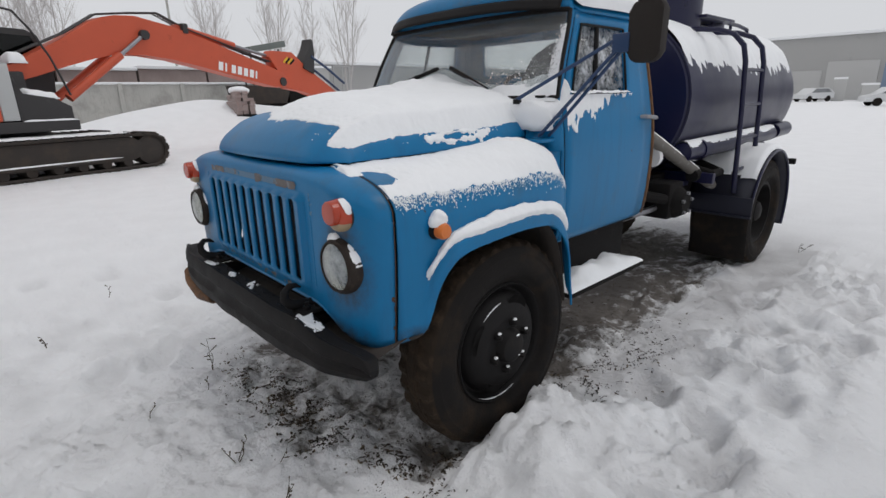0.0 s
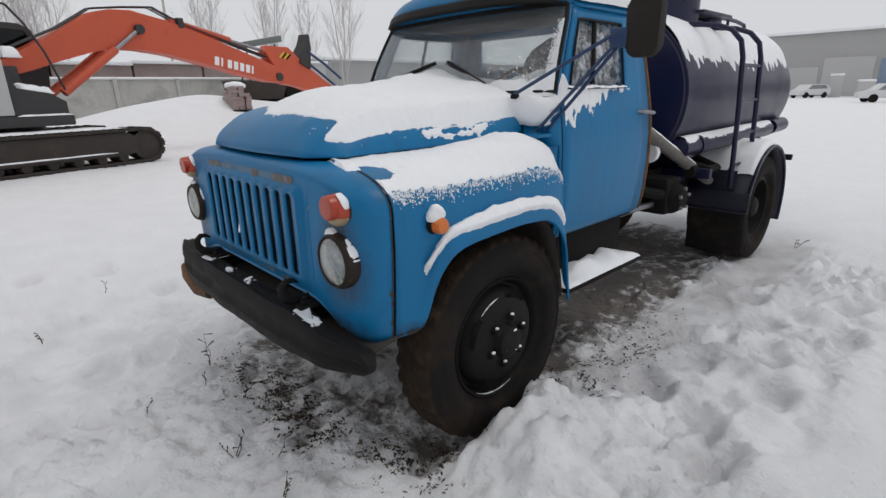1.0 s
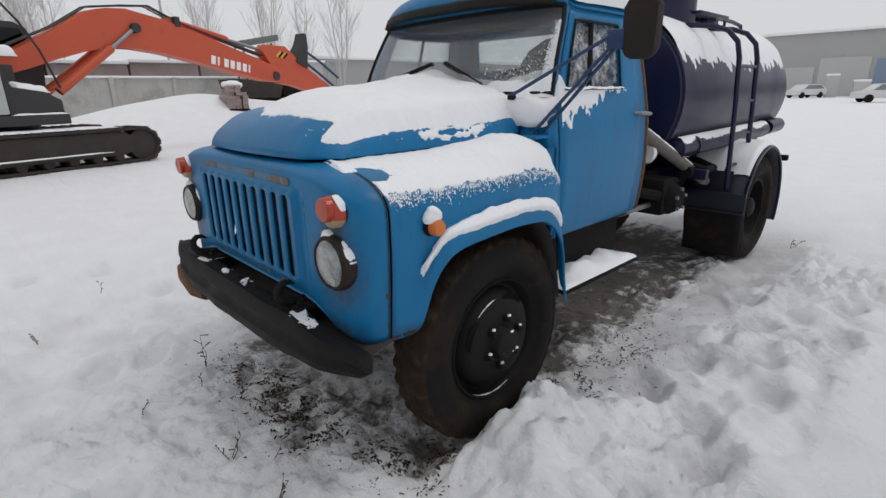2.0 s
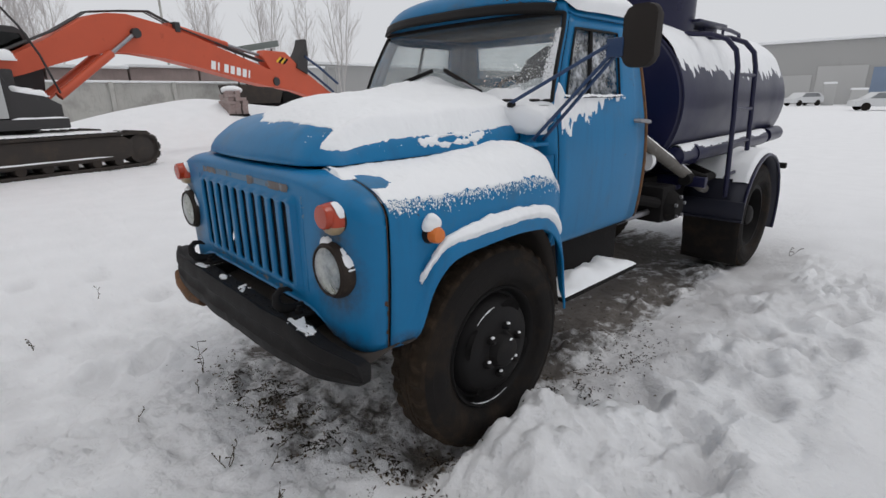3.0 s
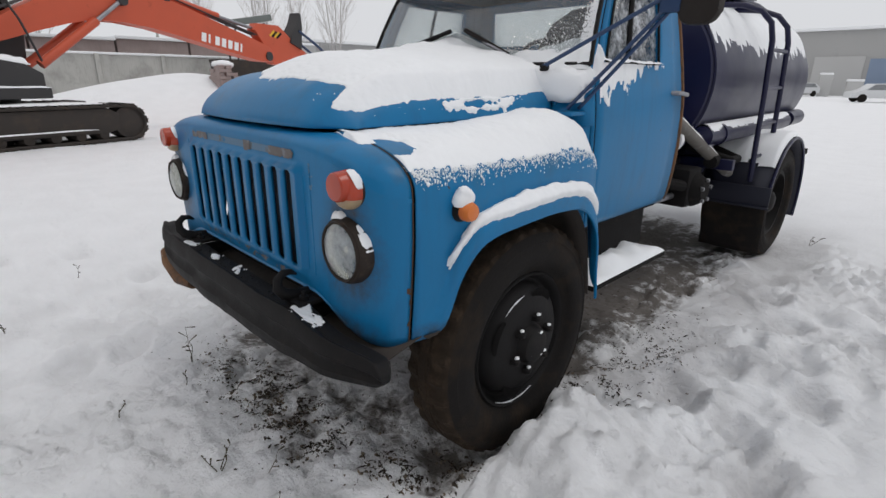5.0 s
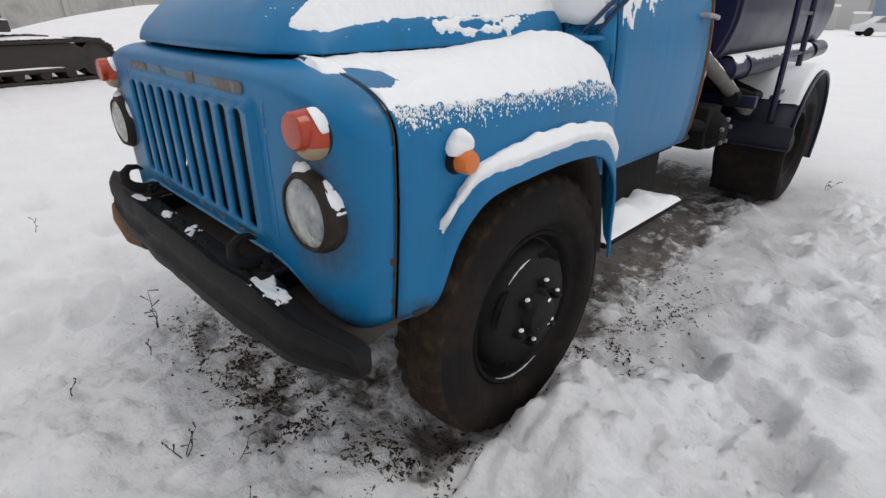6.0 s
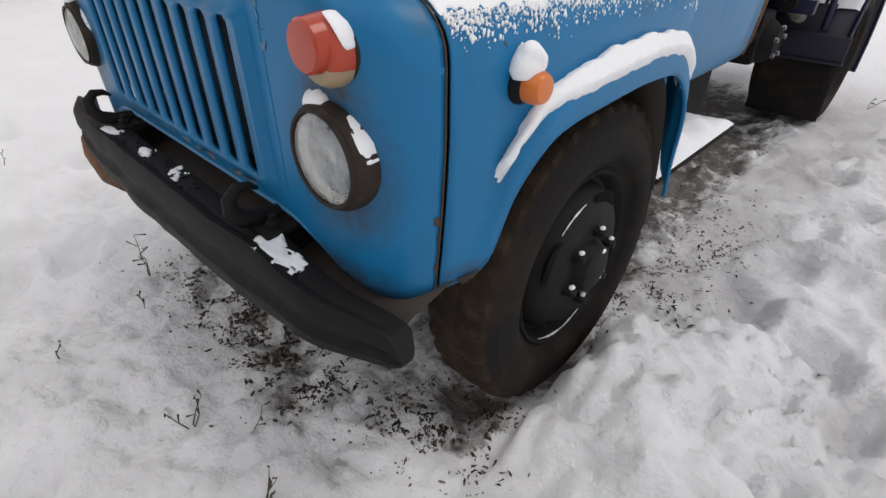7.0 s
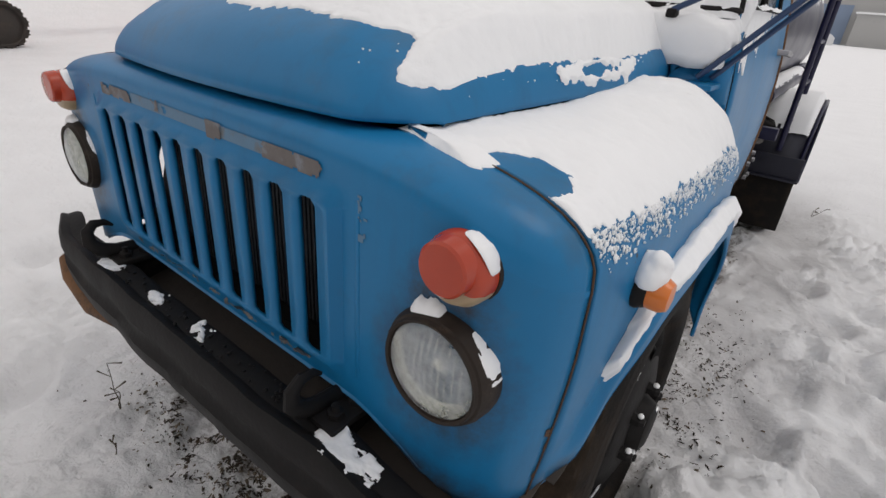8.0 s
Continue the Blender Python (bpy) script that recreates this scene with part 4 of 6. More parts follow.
for sx in (1, -1):
    part("cowl_side", sheet(lambda a, v: (sx * (0.645 + 0.15 * v), 0.452 + 0.085 * v, 0.90 + a * (0.475 + 0.13 * v)), span(0, 1, 4), span(0, 1, 4)), BLUE, truck, thick=0.012)

# mirror
for sx in (1,):
    rim = []
    for cx, cz, r, a0 in ((1.205, 1.895, 0.042, 0), (1.142, 1.895, 0.042, 90), (1.145, 1.735, 0.045, 180), (1.200, 1.735, 0.045, 270)):
        rim += [(sx * (cx + r * math.cos(radians(a0 + 15 * k))), cz + r * math.sin(radians(a0 + 15 * k))) for k in range(7)]
    m = part("mirror_head", prism(rim, 0.545, 0.60, "xz", 0.018), MIRROR_BACK, truck, "brown-black plastic wing mirror")
    part("mirror_glass", box((sx * 1.125, 0.60, 1.715), (sx * 1.22, 0.606, 1.91), 0.002), STEEL, m)
    part("mirror_bracket", box((sx * 1.03, 0.54, 1.735), (sx * 1.11, 0.575, 1.815), 0.008), ARM_BLUE, m, "dark blue mirror clamp")
    for a, b in (((0.625, 0.392, 1.545), (1.06, 0.555, 1.80)), ((0.725, 0.45, 1.372), (1.06, 0.555, 1.76)), ((0.755, 0.49, 1.372), (1.07, 0.565, 1.75))):
        part("mirror_arm", tube([(sx * a[0], a[1], a[2]), (sx * b[0], b[1], b[2])], 0.0085, 8), ARM_BLUE, m, "dark blue painted mirror arm")
    part("arm_foot", box((sx * 0.61, 0.382, 1.525), (sx * 0.64, 0.42, 1.55), 0.008), BLACK, m)
    part("arm_base", box((sx * 0.69, 0.39, 1.345), (sx * 0.785, 0.52, 1.362), 0.006), BLUE, m)


# ---- lamps ----
def headlight(sx):
    c = (sx * 0.722, -0.676, 0.988 if sx > 0 else 1.0)
    h = part("headlight", lathe([(0.0, 0.06), (0.104, 0.06), (0.108, -0.02), (0.106, -0.04), (0.1, -0.054), (0.092, -0.058), (0.089, -0.052)], 40, "y", c), LAMP_BROWN, truck, "round headlight in a black-brown rusting ring")
    part("reflector", lathe([(0.089, -0.050), (0.082, -0.036), (0.066, -0.014), (0.045, 0.004), (0.02, 0.014), (0.0, 0.016)], 40, "y", c), REFLECTOR, h, "dulled silver reflector")
    part("bulb_shield", lathe([(0.0, -0.034), (0.012, -0.034), (0.014, -0.02), (0.014, 0.01)], 20, "y", c), REFLECTOR, h)
    lens = part("lens", lathe([(0.091, -0.052), (0.082, -0.061), (0.058, -0.069), (0.03, -0.073), (0.0, -0.074)], 40, "y", c), LENS, h, "fluted glass lens, clouded with frost")
    lens.visible_shadow = False
    ridge = bmesh.new()
    for k in range(-6, 7):
        x = k * 0.0125
        hgt = math.sqrt(max(0.0, 0.076**2 - x * x))
        tube([(c[0] + x, c[1] - 0.0535 - 0.02 * (1 - (x * x + q * q) / 0.0091) + 0.004, c[2] + q) for q in span(-hgt, hgt, 6)], 0.0018, 5, ridge)
    part("lens_fluting", ridge, LENS, h)
    part("lamp_rim", lathe([(0.086, -0.055), (0.088, -0.062), (0.093, -0.064), (0.096, -0.056), (0.092, -0.048)], 40, "y", c), LAMP_BROWN, h, "thin rusty rim")


def turn_signal(sx):
    c = (sx * 0.745, -0.680, 1.18 if sx > 0 else 1.194)
    s = part("turn_signal", lathe([(0.0, 0.02), (0.062, 0.02), (0.065, -0.012), (0.062, -0.018), (0.0, -0.018)], 32, "y", c), LAMP_BROWN, truck, "round front lamp, red-orange above and clear below")
    def half(lo, hi):
        bm = bmesh.new()
        prof = [(0.06, -0.014), (0.058, -0.04), (0.05, -0.054), (0.046, -0.057), (0.0, -0.059)]
        lathe(prof, 36, "y", c, bm)
        cut = c[2] - 0.022
        bmesh.ops.bisect_plane(bm, geom=bm.verts[:] + bm.edges[:] + bm.faces[:], plane_co=(0, 0, cut), plane_no=(0, 0, 1), clear_inner=lo, clear_outer=hi)
        return bm
    part("lamp_lens", half(True, False), RED_LENS, s, "red-orange lens")
    part("clear_lens", half(False, True), CREAM, s, "grimy clear lower lens")
    part("lens_step", lathe([(0.046, -0.05), (0.043, -0.074), (0.039, -0.078), (0.0, -0.080)], 30, "y", (c[0], c[1], c[2] + 0.012)), RED_LENS, s)


def side_marker(sx):
    c = (sx * 0.918, -0.42, 1.105)
    s = part("side_marker", lathe([(0.0, -0.01), (0.036, -0.01), (0.038, 0.012), (0.03, 0.03), (0.0, 0.03)] if sx > 0 else [(0.0, 0.01), (0.036, 0.01), (0.038, -0.012), (0.03, -0.03), (0.0, -0.03)], 24, "x", c), BLACK, truck, "side marker lamp")
    part("marker_lens", lathe([(0.031, sx * 0.022), (0.031, sx * 0.05), (0.025, sx * 0.062), (0.0, sx * 0.066)], 24, "x", c), AMBER, s, "amber lens")


for sx in (1, -1):
    headlight(sx)
    turn_signal(sx)
    side_marker(sx)


# ---- bumper and hooks ----
def bumper_line(u):
    """Middle of the bumper's face: nearly straight, swept back at its ends, the left one bent down."""
    return (u * 0.95, -0.842 + 0.03 * u * u + 0.05 * step(0.75, 1.0, abs(u)), 0.668 + 0.015 * step(0.7, 1, abs(u)) - (0.055 * step(0.55, 1.0, u)))


def bumper_taper(u):
    """How much of its full height the bumper keeps: less towards its blunt, rounded ends."""
    return (0.40 + 0.53 * max(0.0, 1 - max(0.0, (abs(u) - 0.5) / 0.5) ** 1.7) ** 0.8) * (0.45 + 0.55 * max(0.0, 1 - max(0.0, (abs(u) - 0.955) / 0.045) ** 2) ** 0.5)


def bumper_at(u, v):
    x, y, z = bumper_line(u)
    s = step(0.62, 1.0, abs(u))
    taper = bumper_taper(u)
    deep = 0.25 + 0.75 * taper / 0.93
    prof = [(0.07, -0.10), (0.085, 0.0), (0.088, 0.086), (0.075, 0.094), (0.03, 0.088), (0.012, 0.104), (0.0, 0.106), (-0.010, 0.09), (-0.014, 0.04), (-0.002, 0.024), (0.004, 0.0), (-0.002, -0.024), (-0.014, -0.04), (-0.012, -0.088), (0.0, -0.106), (0.03, -0.108)]
    dy, dz = prof[v % 16]
    dent = 0.006 * rough_noise((x, dz, 3.0), 5.5, 3) * (1 - s)
    worn = 1 - 0.38 * step(0.35, 0.85, u) - 0.55 * step(0.72, 1.0, -u) if dz < 0 else 1.0
    return (x, y + dy * deep + dent, z + 0.022 * s + dz * taper * worn + 0.5 * dent)


bumper_bm = bmesh.new()
bumper_rings = [[bumper_bm.verts.new(bumper_at(u, v)) for v in range(16)] for u in span(-1, 1, 80)]
for a, b in zip(bumper_rings, bumper_rings[1:]):
    for k in range(16):
        bumper_bm.faces.new((a[k], a[(k + 1) % 16], b[(k + 1) % 16], b[k]))
bumper_bm.faces.new(bumper_rings[0])
bumper_bm.faces.new(bumper_rings[-1][::-1])
part("bumper", bumper_bm, BLACK, truck, "dented black channel bumper with tapered ends", smooth=40)
part("gap_filler", sheet(lambda u, v: (-0.52 + 1.40 * u, -0.775 + 0.2 * v + 0.05 * step(0.75, 1, u), 0.655 + 0.045 * v), span(0, 1, 12), [0, 0.5, 1]), TRACK, truck, "dark filler sheet for the shaded gap behind the bumper", thick=0.006)
for sx in (1, -1):
    x = sx * 0.47
    tilt = 0.02 if sx < 0 else 0.0
    arc = [(0.0, -0.60, 0.765), (0.0, -0.70, 0.77), (0.0, -0.765, 0.775), (0.0, -0.805, 0.79), (0.0, -0.824, 0.815), (0.0, -0.822, 0.845), (0.0, -0.80, 0.864), (0.0, -0.772, 0.862), (0.0, -0.752, 0.848)]
    hook = tube([(x - tilt * 12 * max(0, q[2] - 0.775), q[1], q[2]) for q in arc], [0.022, 0.022, 0.022, 0.021, 0.019, 0.017, 0.014, 0.010, 0.004], 10, flat=0.75)
    part("tow_hook", hook, BLACK, truck, "curled black tow hook on the bumper")
    part("hook_plate", box((x - 0.035, -0.79, 0.752), (x + 0.075, -0.62, 0.768), 0.005), BLACK, truck)
    for q in (-0.70, -0.755):
        part("hook_bolt", lathe([(0.0, 0.0), (0.018, 0.0), (0.018, 0.014), (0.009, 0.016), (0.009, 0.03), (0.0, 0.031)], 6, "z", (x + 0.045, q, 0.768)), BLACK, truck, smooth=20)
    part("bumper_bracket", box((x - 0.04, -0.75, 0.60), (x + 0.04, -0.3, 0.72), 0.01), DARK, truck)
rivets = bmesh.new()
rnd = random.Random(5)
for k in range(70):
    bx = rnd.uniform(-0.42, 0.4)
    bmesh.ops.create_icosphere(rivets, subdivisions=1, radius=rnd.uniform(0.0025, 0.006), matrix=Matrix.Translation((bx, bumper_line(bx / 0.95)[1] + rnd.uniform(0.02, 0.075), 0.757)) @ Matrix.Diagonal((1, 1, 0.5, 1)))
part("tar_drops", rivets, BLACK, truck, "hardened drops on the bumper's top", smooth=80)["kind"] = "stuff"
part("bumper_stay", tube([(-0.88, -0.79, 0.60), (-0.80, -0.80, 0.565), (-0.62, -0.81, 0.535), (-0.48, -0.80, 0.54)], [0.03, 0.042, 0.042, 0.03], 14), RUST, truck, "rusty pipe slung under the bumper")
part("nose_filler", box((-0.66, -0.62, 0.58), (0.66, -0.56, 0.76), 0.02), DARK, truck, "dark filler box for the shaded space behind the bumper")


# ---- wheels ----
R_TYRE = 0.483


def wheel(x, y, sx, front):
    """A wheel whose outer sidewall is at x."""
    def p(rows):
        return [(r, sx * d) for r, d in rows]
    c = (x, y, R_TYRE - 0.005)
    w = thing_part("wheel", truck, "muddy truck tyre on a black steel rim")
    shoulder = 0.02
    part("tyre", lathe(p([(0.275, -0.06), (0.287, -0.042), (0.30, -0.03), (0.318, -0.022), (0.322, -0.012), (0.345, 0.0), (0.37, 0.005), (0.40, 0.003), (0.418, -0.004), (0.424, -0.001), (0.44, -0.008), (0.458, -0.018)]), 96, "x", c), RUBBER, w, "black rubber sidewall", smooth=50)
    tread = lathe(p([(0.456, -0.016), (0.474, -0.024), (0.483, -0.045), (0.485, -0.085), (0.480, -0.088), (0.480, -0.100), (0.485, -0.103), (0.486, -0.13), (0.480, -0.133), (0.480, -0.145), (0.485, -0.148), (0.483, -0.19), (0.474, -0.206), (0.44, -0.218), (0.36, -0.222), (0.26, -0.21)]), 144, "x", c, wobble=lambda i, j: (-0.013 if (i % 4) > 1 and j in (1, 2, 3, 10, 11, 12) else 0.0))
    part("tread", tread, TREAD, w, "muddy lugged tread", smooth=30)
    if front:
        rim = lathe(p([(0.282, -0.055), (0.290, -0.036), (0.284, -0.029), (0.276, -0.034), (0.268, -0.058), (0.256, -0.075), (0.244, -0.078), (0.236, -0.062), (0.222, -0.03), (0.20, -0.014), (0.175, -0.007), (0.15, 0.0), (0.13, 0.0), (0.085, 0.0), (0.08, 0.012), (0.07, 0.035), (0.055, 0.042), (0.0, 0.044)]), 72, "x", c)
    else:
        rim = lathe(p([(0.282, -0.06), (0.288, -0.04), (0.276, -0.04), (0.255, -0.035), (0.245, -0.10), (0.235, -0.15), (0.16, -0.155), (0.11, -0.15), (0.09, -0.06), (0.06, -0.04), (0.0, -0.038)]), 60, "x", c)
    part("rim", rim, BLACK, w, "black steel rim", smooth=40)
    if front:
        for k in range(4):
            a = 2 * math.pi * k / 4 + 0.42
            # oval hand holes: flat dark patches stand in for the shade inside them
            hole = bmesh.new()
            m = Matrix.Translation(c) @ Matrix.Rotation(-a if sx > 0 else a, 4, "X") @ Matrix.Translation((sx * -0.013, 0, 0.198))
            ring = [m @ Vector((sx * 0.006 * math.cos(2 * q) * 0, 0.068 * math.cos(q), 0.036 * math.sin(q))) for q in span(0, 2 * math.pi, 20)[:-1]]
            vs = [hole.verts.new(v) for v in ring]
            hole.faces.new(vs)
            bmesh.ops.extrude_face_region(hole, geom=hole.faces[:])
            part("hand_hole_patch", hole, DARK, w)
    nuts = 6
    for k in range(nuts):
        a = 2 * math.pi * k / nuts + 0.2
        n = (c[0] + sx * (0.0 if front else -0.15), c[1] + 0.112 * math.sin(a), c[2] + 0.112 * math.cos(a))
        part("wheel_nut", lathe([(0.0, 0.0), (0.019, 0.0), (0.017, sx * 0.022), (0.01, sx * 0.034), (0.0, sx * 0.034)], 6, "x", n), BLACK, w, smooth=20)
    return w


def thing_part(name, parent, label):
    ob = new(name)
    ob.parent = parent
    ob["label"] = label
    return ob


# the front wheels are turned a little to the left
STEER = {sx: Matrix.Translation((sx * 0.82, 0, 0)) @ Matrix.Rotation(radians(1.0), 4, "Z") @ Matrix.Translation((-sx * 0.82, 0, 0)) for sx in (1, -1)}
wheel(0.925, 0.0, 1, True).matrix_basis = STEER[1]
wheel(-0.925, 0.0, -1, True).matrix_basis = STEER[-1]
for sx in (1, -1):
    wheel(sx * 0.93, 3.66, sx, False)
    wheel(sx * 0.66, 3.66, sx, False)

# ---- chassis ----
for sx in (1, -1):
    part("frame_rail", box((sx * 0.40 - 0.035, -0.62, 0.62), (sx * 0.40 + 0.035, 5.3, 0.80), 0.008), DARK, truck, "grimy steel frame rail")
part("front_axle", tube([(-0.72, 0.0, 0.44), (-0.5, 0, 0.40), (0, 0, 0.38), (0.5, 0, 0.40), (0.72, 0, 0.44)], 0.05, 8), DARK, truck)
part("rear_axle", tube([(-0.8, 3.66, 0.48), (-0.2, 3.66, 0.48), (-0.12, 3.66, 0.48), (0.12, 3.66, 0.48), (0.2, 3.66, 0.48), (0.8, 3.66, 0.48)], [0.07, 0.07, 0.17, 0.17, 0.07, 0.07], 12), DARK, truck)
part("drive_shaft", tube([(0, 0.9, 0.62), (0, 3.5, 0.5)], 0.045, 10), DARK, truck)
part("gearbox", box((-0.2, 0.35, 0.45), (0.2, 1.1, 0.85), 0.06), DARK, truck)
part("engine", box((-0.26, -0.45, 0.55), (0.26, 0.4, 1.1), 0.06), DARK, truck)

# running board
part("running_board", box((0.50, 0.60, 0.505), (0.865, 1.42, 0.53), 0.006), DARK, truck, "steel running board under the door")
part("running_board", box((-0.865, 0.60, 0.505), (-0.50, 1.42, 0.53), 0.006), DARK, truck, "steel running board under the door")
part("sill", box((0.42, 0.58, 0.53), (0.70, 1.44, 0.84), 0.02), DARK, truck, "dark cab sill and mounts")
part("fuel_tank", lathe([(0.0, -0.3), (0.17, -0.3), (0.185, -0.28), (0.185, 0.28), (0.17, 0.3), (0.0, 0.3)], 28, "y", (-0.62, 2.0, 0.62)), NAVY, truck)

# ---- tank ----
TY0, TY1, TZ, TR = 2.38, 5.30, 1.49, 0.64
tank_rows = [(0.0, TY0 - 0.02), (0.3, TY0 - 0.012), (0.55, TY0 + 0.0), (TR - 0.02, TY0 + 0.008), (TR, TY0 + 0.03)] + [(TR, y) for y in span(TY0 + 0.2, TY1 - 0.2, 8)] + [(TR * math.cos(a), TY1 - 0.16 + 0.24 * math.sin(a)) for a in span(0, math.pi / 2, 8)[1:-1]] + [(0.0, TY1 + 0.08)]
part("tank", lathe(tank_rows, 64, "y", (0, 0, TZ)), NAVY, truck, "glossy navy cylindrical tank", smooth=40)
part("tank_rim", lathe([(TR, TY0 + 0.02), (TR + 0.012, TY0 + 0.025), (TR + 0.012, TY0 + 0.055), (TR, TY0 + 0.06)], 64, "y", (0, 0, TZ)), NAVY, truck)
for y in (2.75, 4.7):
    part("tank_saddle", box((-0.55, y - 0.06, 0.80), (0.55, y + 0.06, 1.02), 0.02), NAVY, truck)
part("separator_drum", lathe([(0.0, 1.9), (0.35, 1.9), (0.36, 1.92), (0.36, 2.40), (0.385, 2.405), (0.385, 2.43), (0.3, 2.45), (0.0, 2.47)], 48, "z", (0.0, 3.08, 0)), NAVY, truck, "navy upright separator drum on the tank")
part("side_pipe", tube([(0.62, 2.42, 1.11), (0.62, 4.55, 1.13)], 0.075, 20), NAVY, truck, "long navy hose tube beside the tank")
part("pipe_end", tube([(0.62, 4.66, 1.14), (0.62, 5.08, 1.15)], 0.075, 20), NAVY, truck)
part("pipe_clamp", lathe([(0.076, -0.02), (0.084, -0.02), (0.084, 0.02), (0.076, 0.02)], 24, "y", (0.62, 2.72, 1.112)), NAVY, truck)
part("suction_hose", tube([(0.57, 1.66, 1.38), (0.62, 2.2, 1.13), (0.66, 2.96, 0.81), (0.668, 3.01, 0.79)], [0.043, 0.043, 0.043, 0.036], 16), PIPE_GREY, truck, "dark grey suction pipe sloping down")
part("filler_dome", lathe([(0.0, 0.0), (0.22, 0.0), (0.22, 0.07), (0.24, 0.08), (0.24, 0.1), (0.0, 0.13)], 32, "z", (0.1, 3.75, 2.1)), NAVY, truck)

# ladder
lad = thing_part("ladder", truck, "navy bar ladder hooked over the tank")
for y in (2.98, 3.42):
    pts = [(0.80, y + 0.16, 0.72), (0.80, y + 0.08, 1.39), (0.80, y, 1.78), (0.775, y - 0.01, 1.90), (0.70, y - 0.02, 1.985), (0.58, y - 0.02, 2.03), (0.40, y - 0.02, 2.05), (0.30, y - 0.02, 2.04)]
    part("ladder_rail", tube(pts, 0.02, 10), NAVY, lad)
for z in (0.92, 1.18, 1.45, 1.72):
    back = 0.16 - 0.15 * (z - 0.72)
    part("rung", tube([(0.80, 2.98 + back, z), (0.80, 3.42 + back, z)], 0.014, 8), NAVY, lad)
part("tank_rail", tube([(0.3, 3.05, 2.06), (0.3, 3.08, 2.16), (0.3, 3.2, 2.18), (0.3, 4.2, 2.17), (0.3, 4.45, 2.15), (0.3, 4.5, 2.04)], 0.018, 8), NAVY, truck, "navy rail along the tank top")
for y in (3.55, 4.0):
    part("rail_post", tube([(0.3, y, 2.03), (0.3, y, 2.17)], 0.014, 8), NAVY, truck)
part("walk_plate", box((0.12, 3.1, 2.15), (0.42, 3.75, 2.175), 0.006), NAVY, truck, "navy step plate by the hatch")

# rear fenders and boxes
for sx in (1, -1):
    def rear_fender(a, v):
        ang = radians(-84 + 196 * a)
        r = 0.555
        return (sx * (0.42 + 0.535 * v), 3.66 + r * math.sin(ang) * 0.98, 0.49 + r * math.cos(ang))
    rf = part("rear_fender", sheet(rear_fender, span(0, 1, 40), span(0, 1, 4)), FENDER_DARK, truck, "navy rear wheel fender", thick=0.006)
    part("fender_lip", tube([(p[0], p[1], p[2]) for p in (rear_fender(a, 1.0) for a in span(0, 1, 40))], 0.012, 6), NAVY, rf)
pump = part("pump", lathe([(0.0, -0.16), (0.10, -0.16), (0.125, -0.13), (0.125, 0.06), (0.10, 0.10), (0.08, 0.13), (0.0, 0.13)], 24, "x", (0.60, 2.35, 0.74)), DARK, truck, "grimy vacuum pump behind the cab")
part("pump_flange", lathe([(0.0, 0.0), (0.14, 0.0), (0.14, 0.02), (0.0, 0.02)], 24, "x", (0.50, 2.35, 0.74)), DARK, pump)
part("pump_box", box((0.42, 2.2, 0.62), (0.66, 2.44, 0.90), 0.03), DARK, pump)
for k in range(5):
    part("pump_bolt", lathe([(0.0, 0.0), (0.014, 0.0), (0.014, 0.02), (0.0, 0.02)], 6, "x", (0.725, 2.35 + 0.08 * math.sin(k * 1.257), 0.74 + 0.08 * math.cos(k * 1.257))), STEEL, pump)
part("pump_pipe", tube([(0.3, 1.7, 0.95), (0.5, 1.9, 0.85), (0.62, 2.2, 0.78)], 0.04, 10), DARK, truck)
part("pump_shaft", tube([(0.45, 1.55, 0.66), (0.55, 2.2, 0.70)], 0.025, 8), STEEL, truck)
guard = part("mud_guard", box((0.44, 3.06, 0.53), (0.985, 3.075, 0.70), 0.006), FENDER_DARK, truck, "dark mud guard plate before the rear wheels")
part("guard_lip", box((0.44, 3.035, 0.528), (0.99, 3.06, 0.545), 0.005), FENDER_DARK, guard)
part("mud_flap", sheet(lambda u, v: (0.50 + 0.47 * u, 3.085 + 0.03 * v + 0.012 * math.sin(5 * u + 2 * v), 0.56 - 0.42 * v), span(0, 1, 12), span(0, 1, 8)), RUBBER, guard, "worn black rubber mud flap", thick=0.012)
part("gauge", lathe([(0.0, -0.03), (0.07, -0.03), (0.075, 0.0), (0.07, 0.02), (0.0, 0.025)], 28, "y", (0.56, 2.06, 1.11)), WHITE, truck, "round white snow-plastered cover")
part("rear_panel", box((0.36, 1.60, 0.80), (0.70, 1.64, 1.42), 0.01), RUST, truck, "rust-brown panel behind the cab")
part("mount_frame", box((0.34, 2.1, 0.80), (0.42, 5.2, 0.92), 0.01), DARK, truck, "dark sub-frame under the tank")
for y in (2.62, 3.3, 4.2):
    part("cross_arm", box((0.3, y, 0.86), (0.80, y + 0.06, 0.94), 0.01), NAVY, truck, "navy support arm")
part("hose_reel", tube([(0.45, 2.62, 1.02), (0.74, 2.75, 0.92), (0.70, 3.05, 0.90), (0.5, 3.1, 0.96)], 0.035, 10), DARK, truck, "dark hose hung under the tank")
part("valve", lathe([(0.0, -0.06), (0.05, -0.06), (0.05, 0.03), (0.03, 0.05), (0.0, 0.05)], 16, "y", (0.66, 2.62, 0.92)), DARK, truck)
part("rear_light", box((0.70, 4.9, 0.78), (0.82, 4.96, 0.84), 0.01), BLACK, truck)
part("rear_beam", box((-0.7, 4.95, 0.72), (0.7, 5.02, 0.86), 0.01), NAVY, truck)


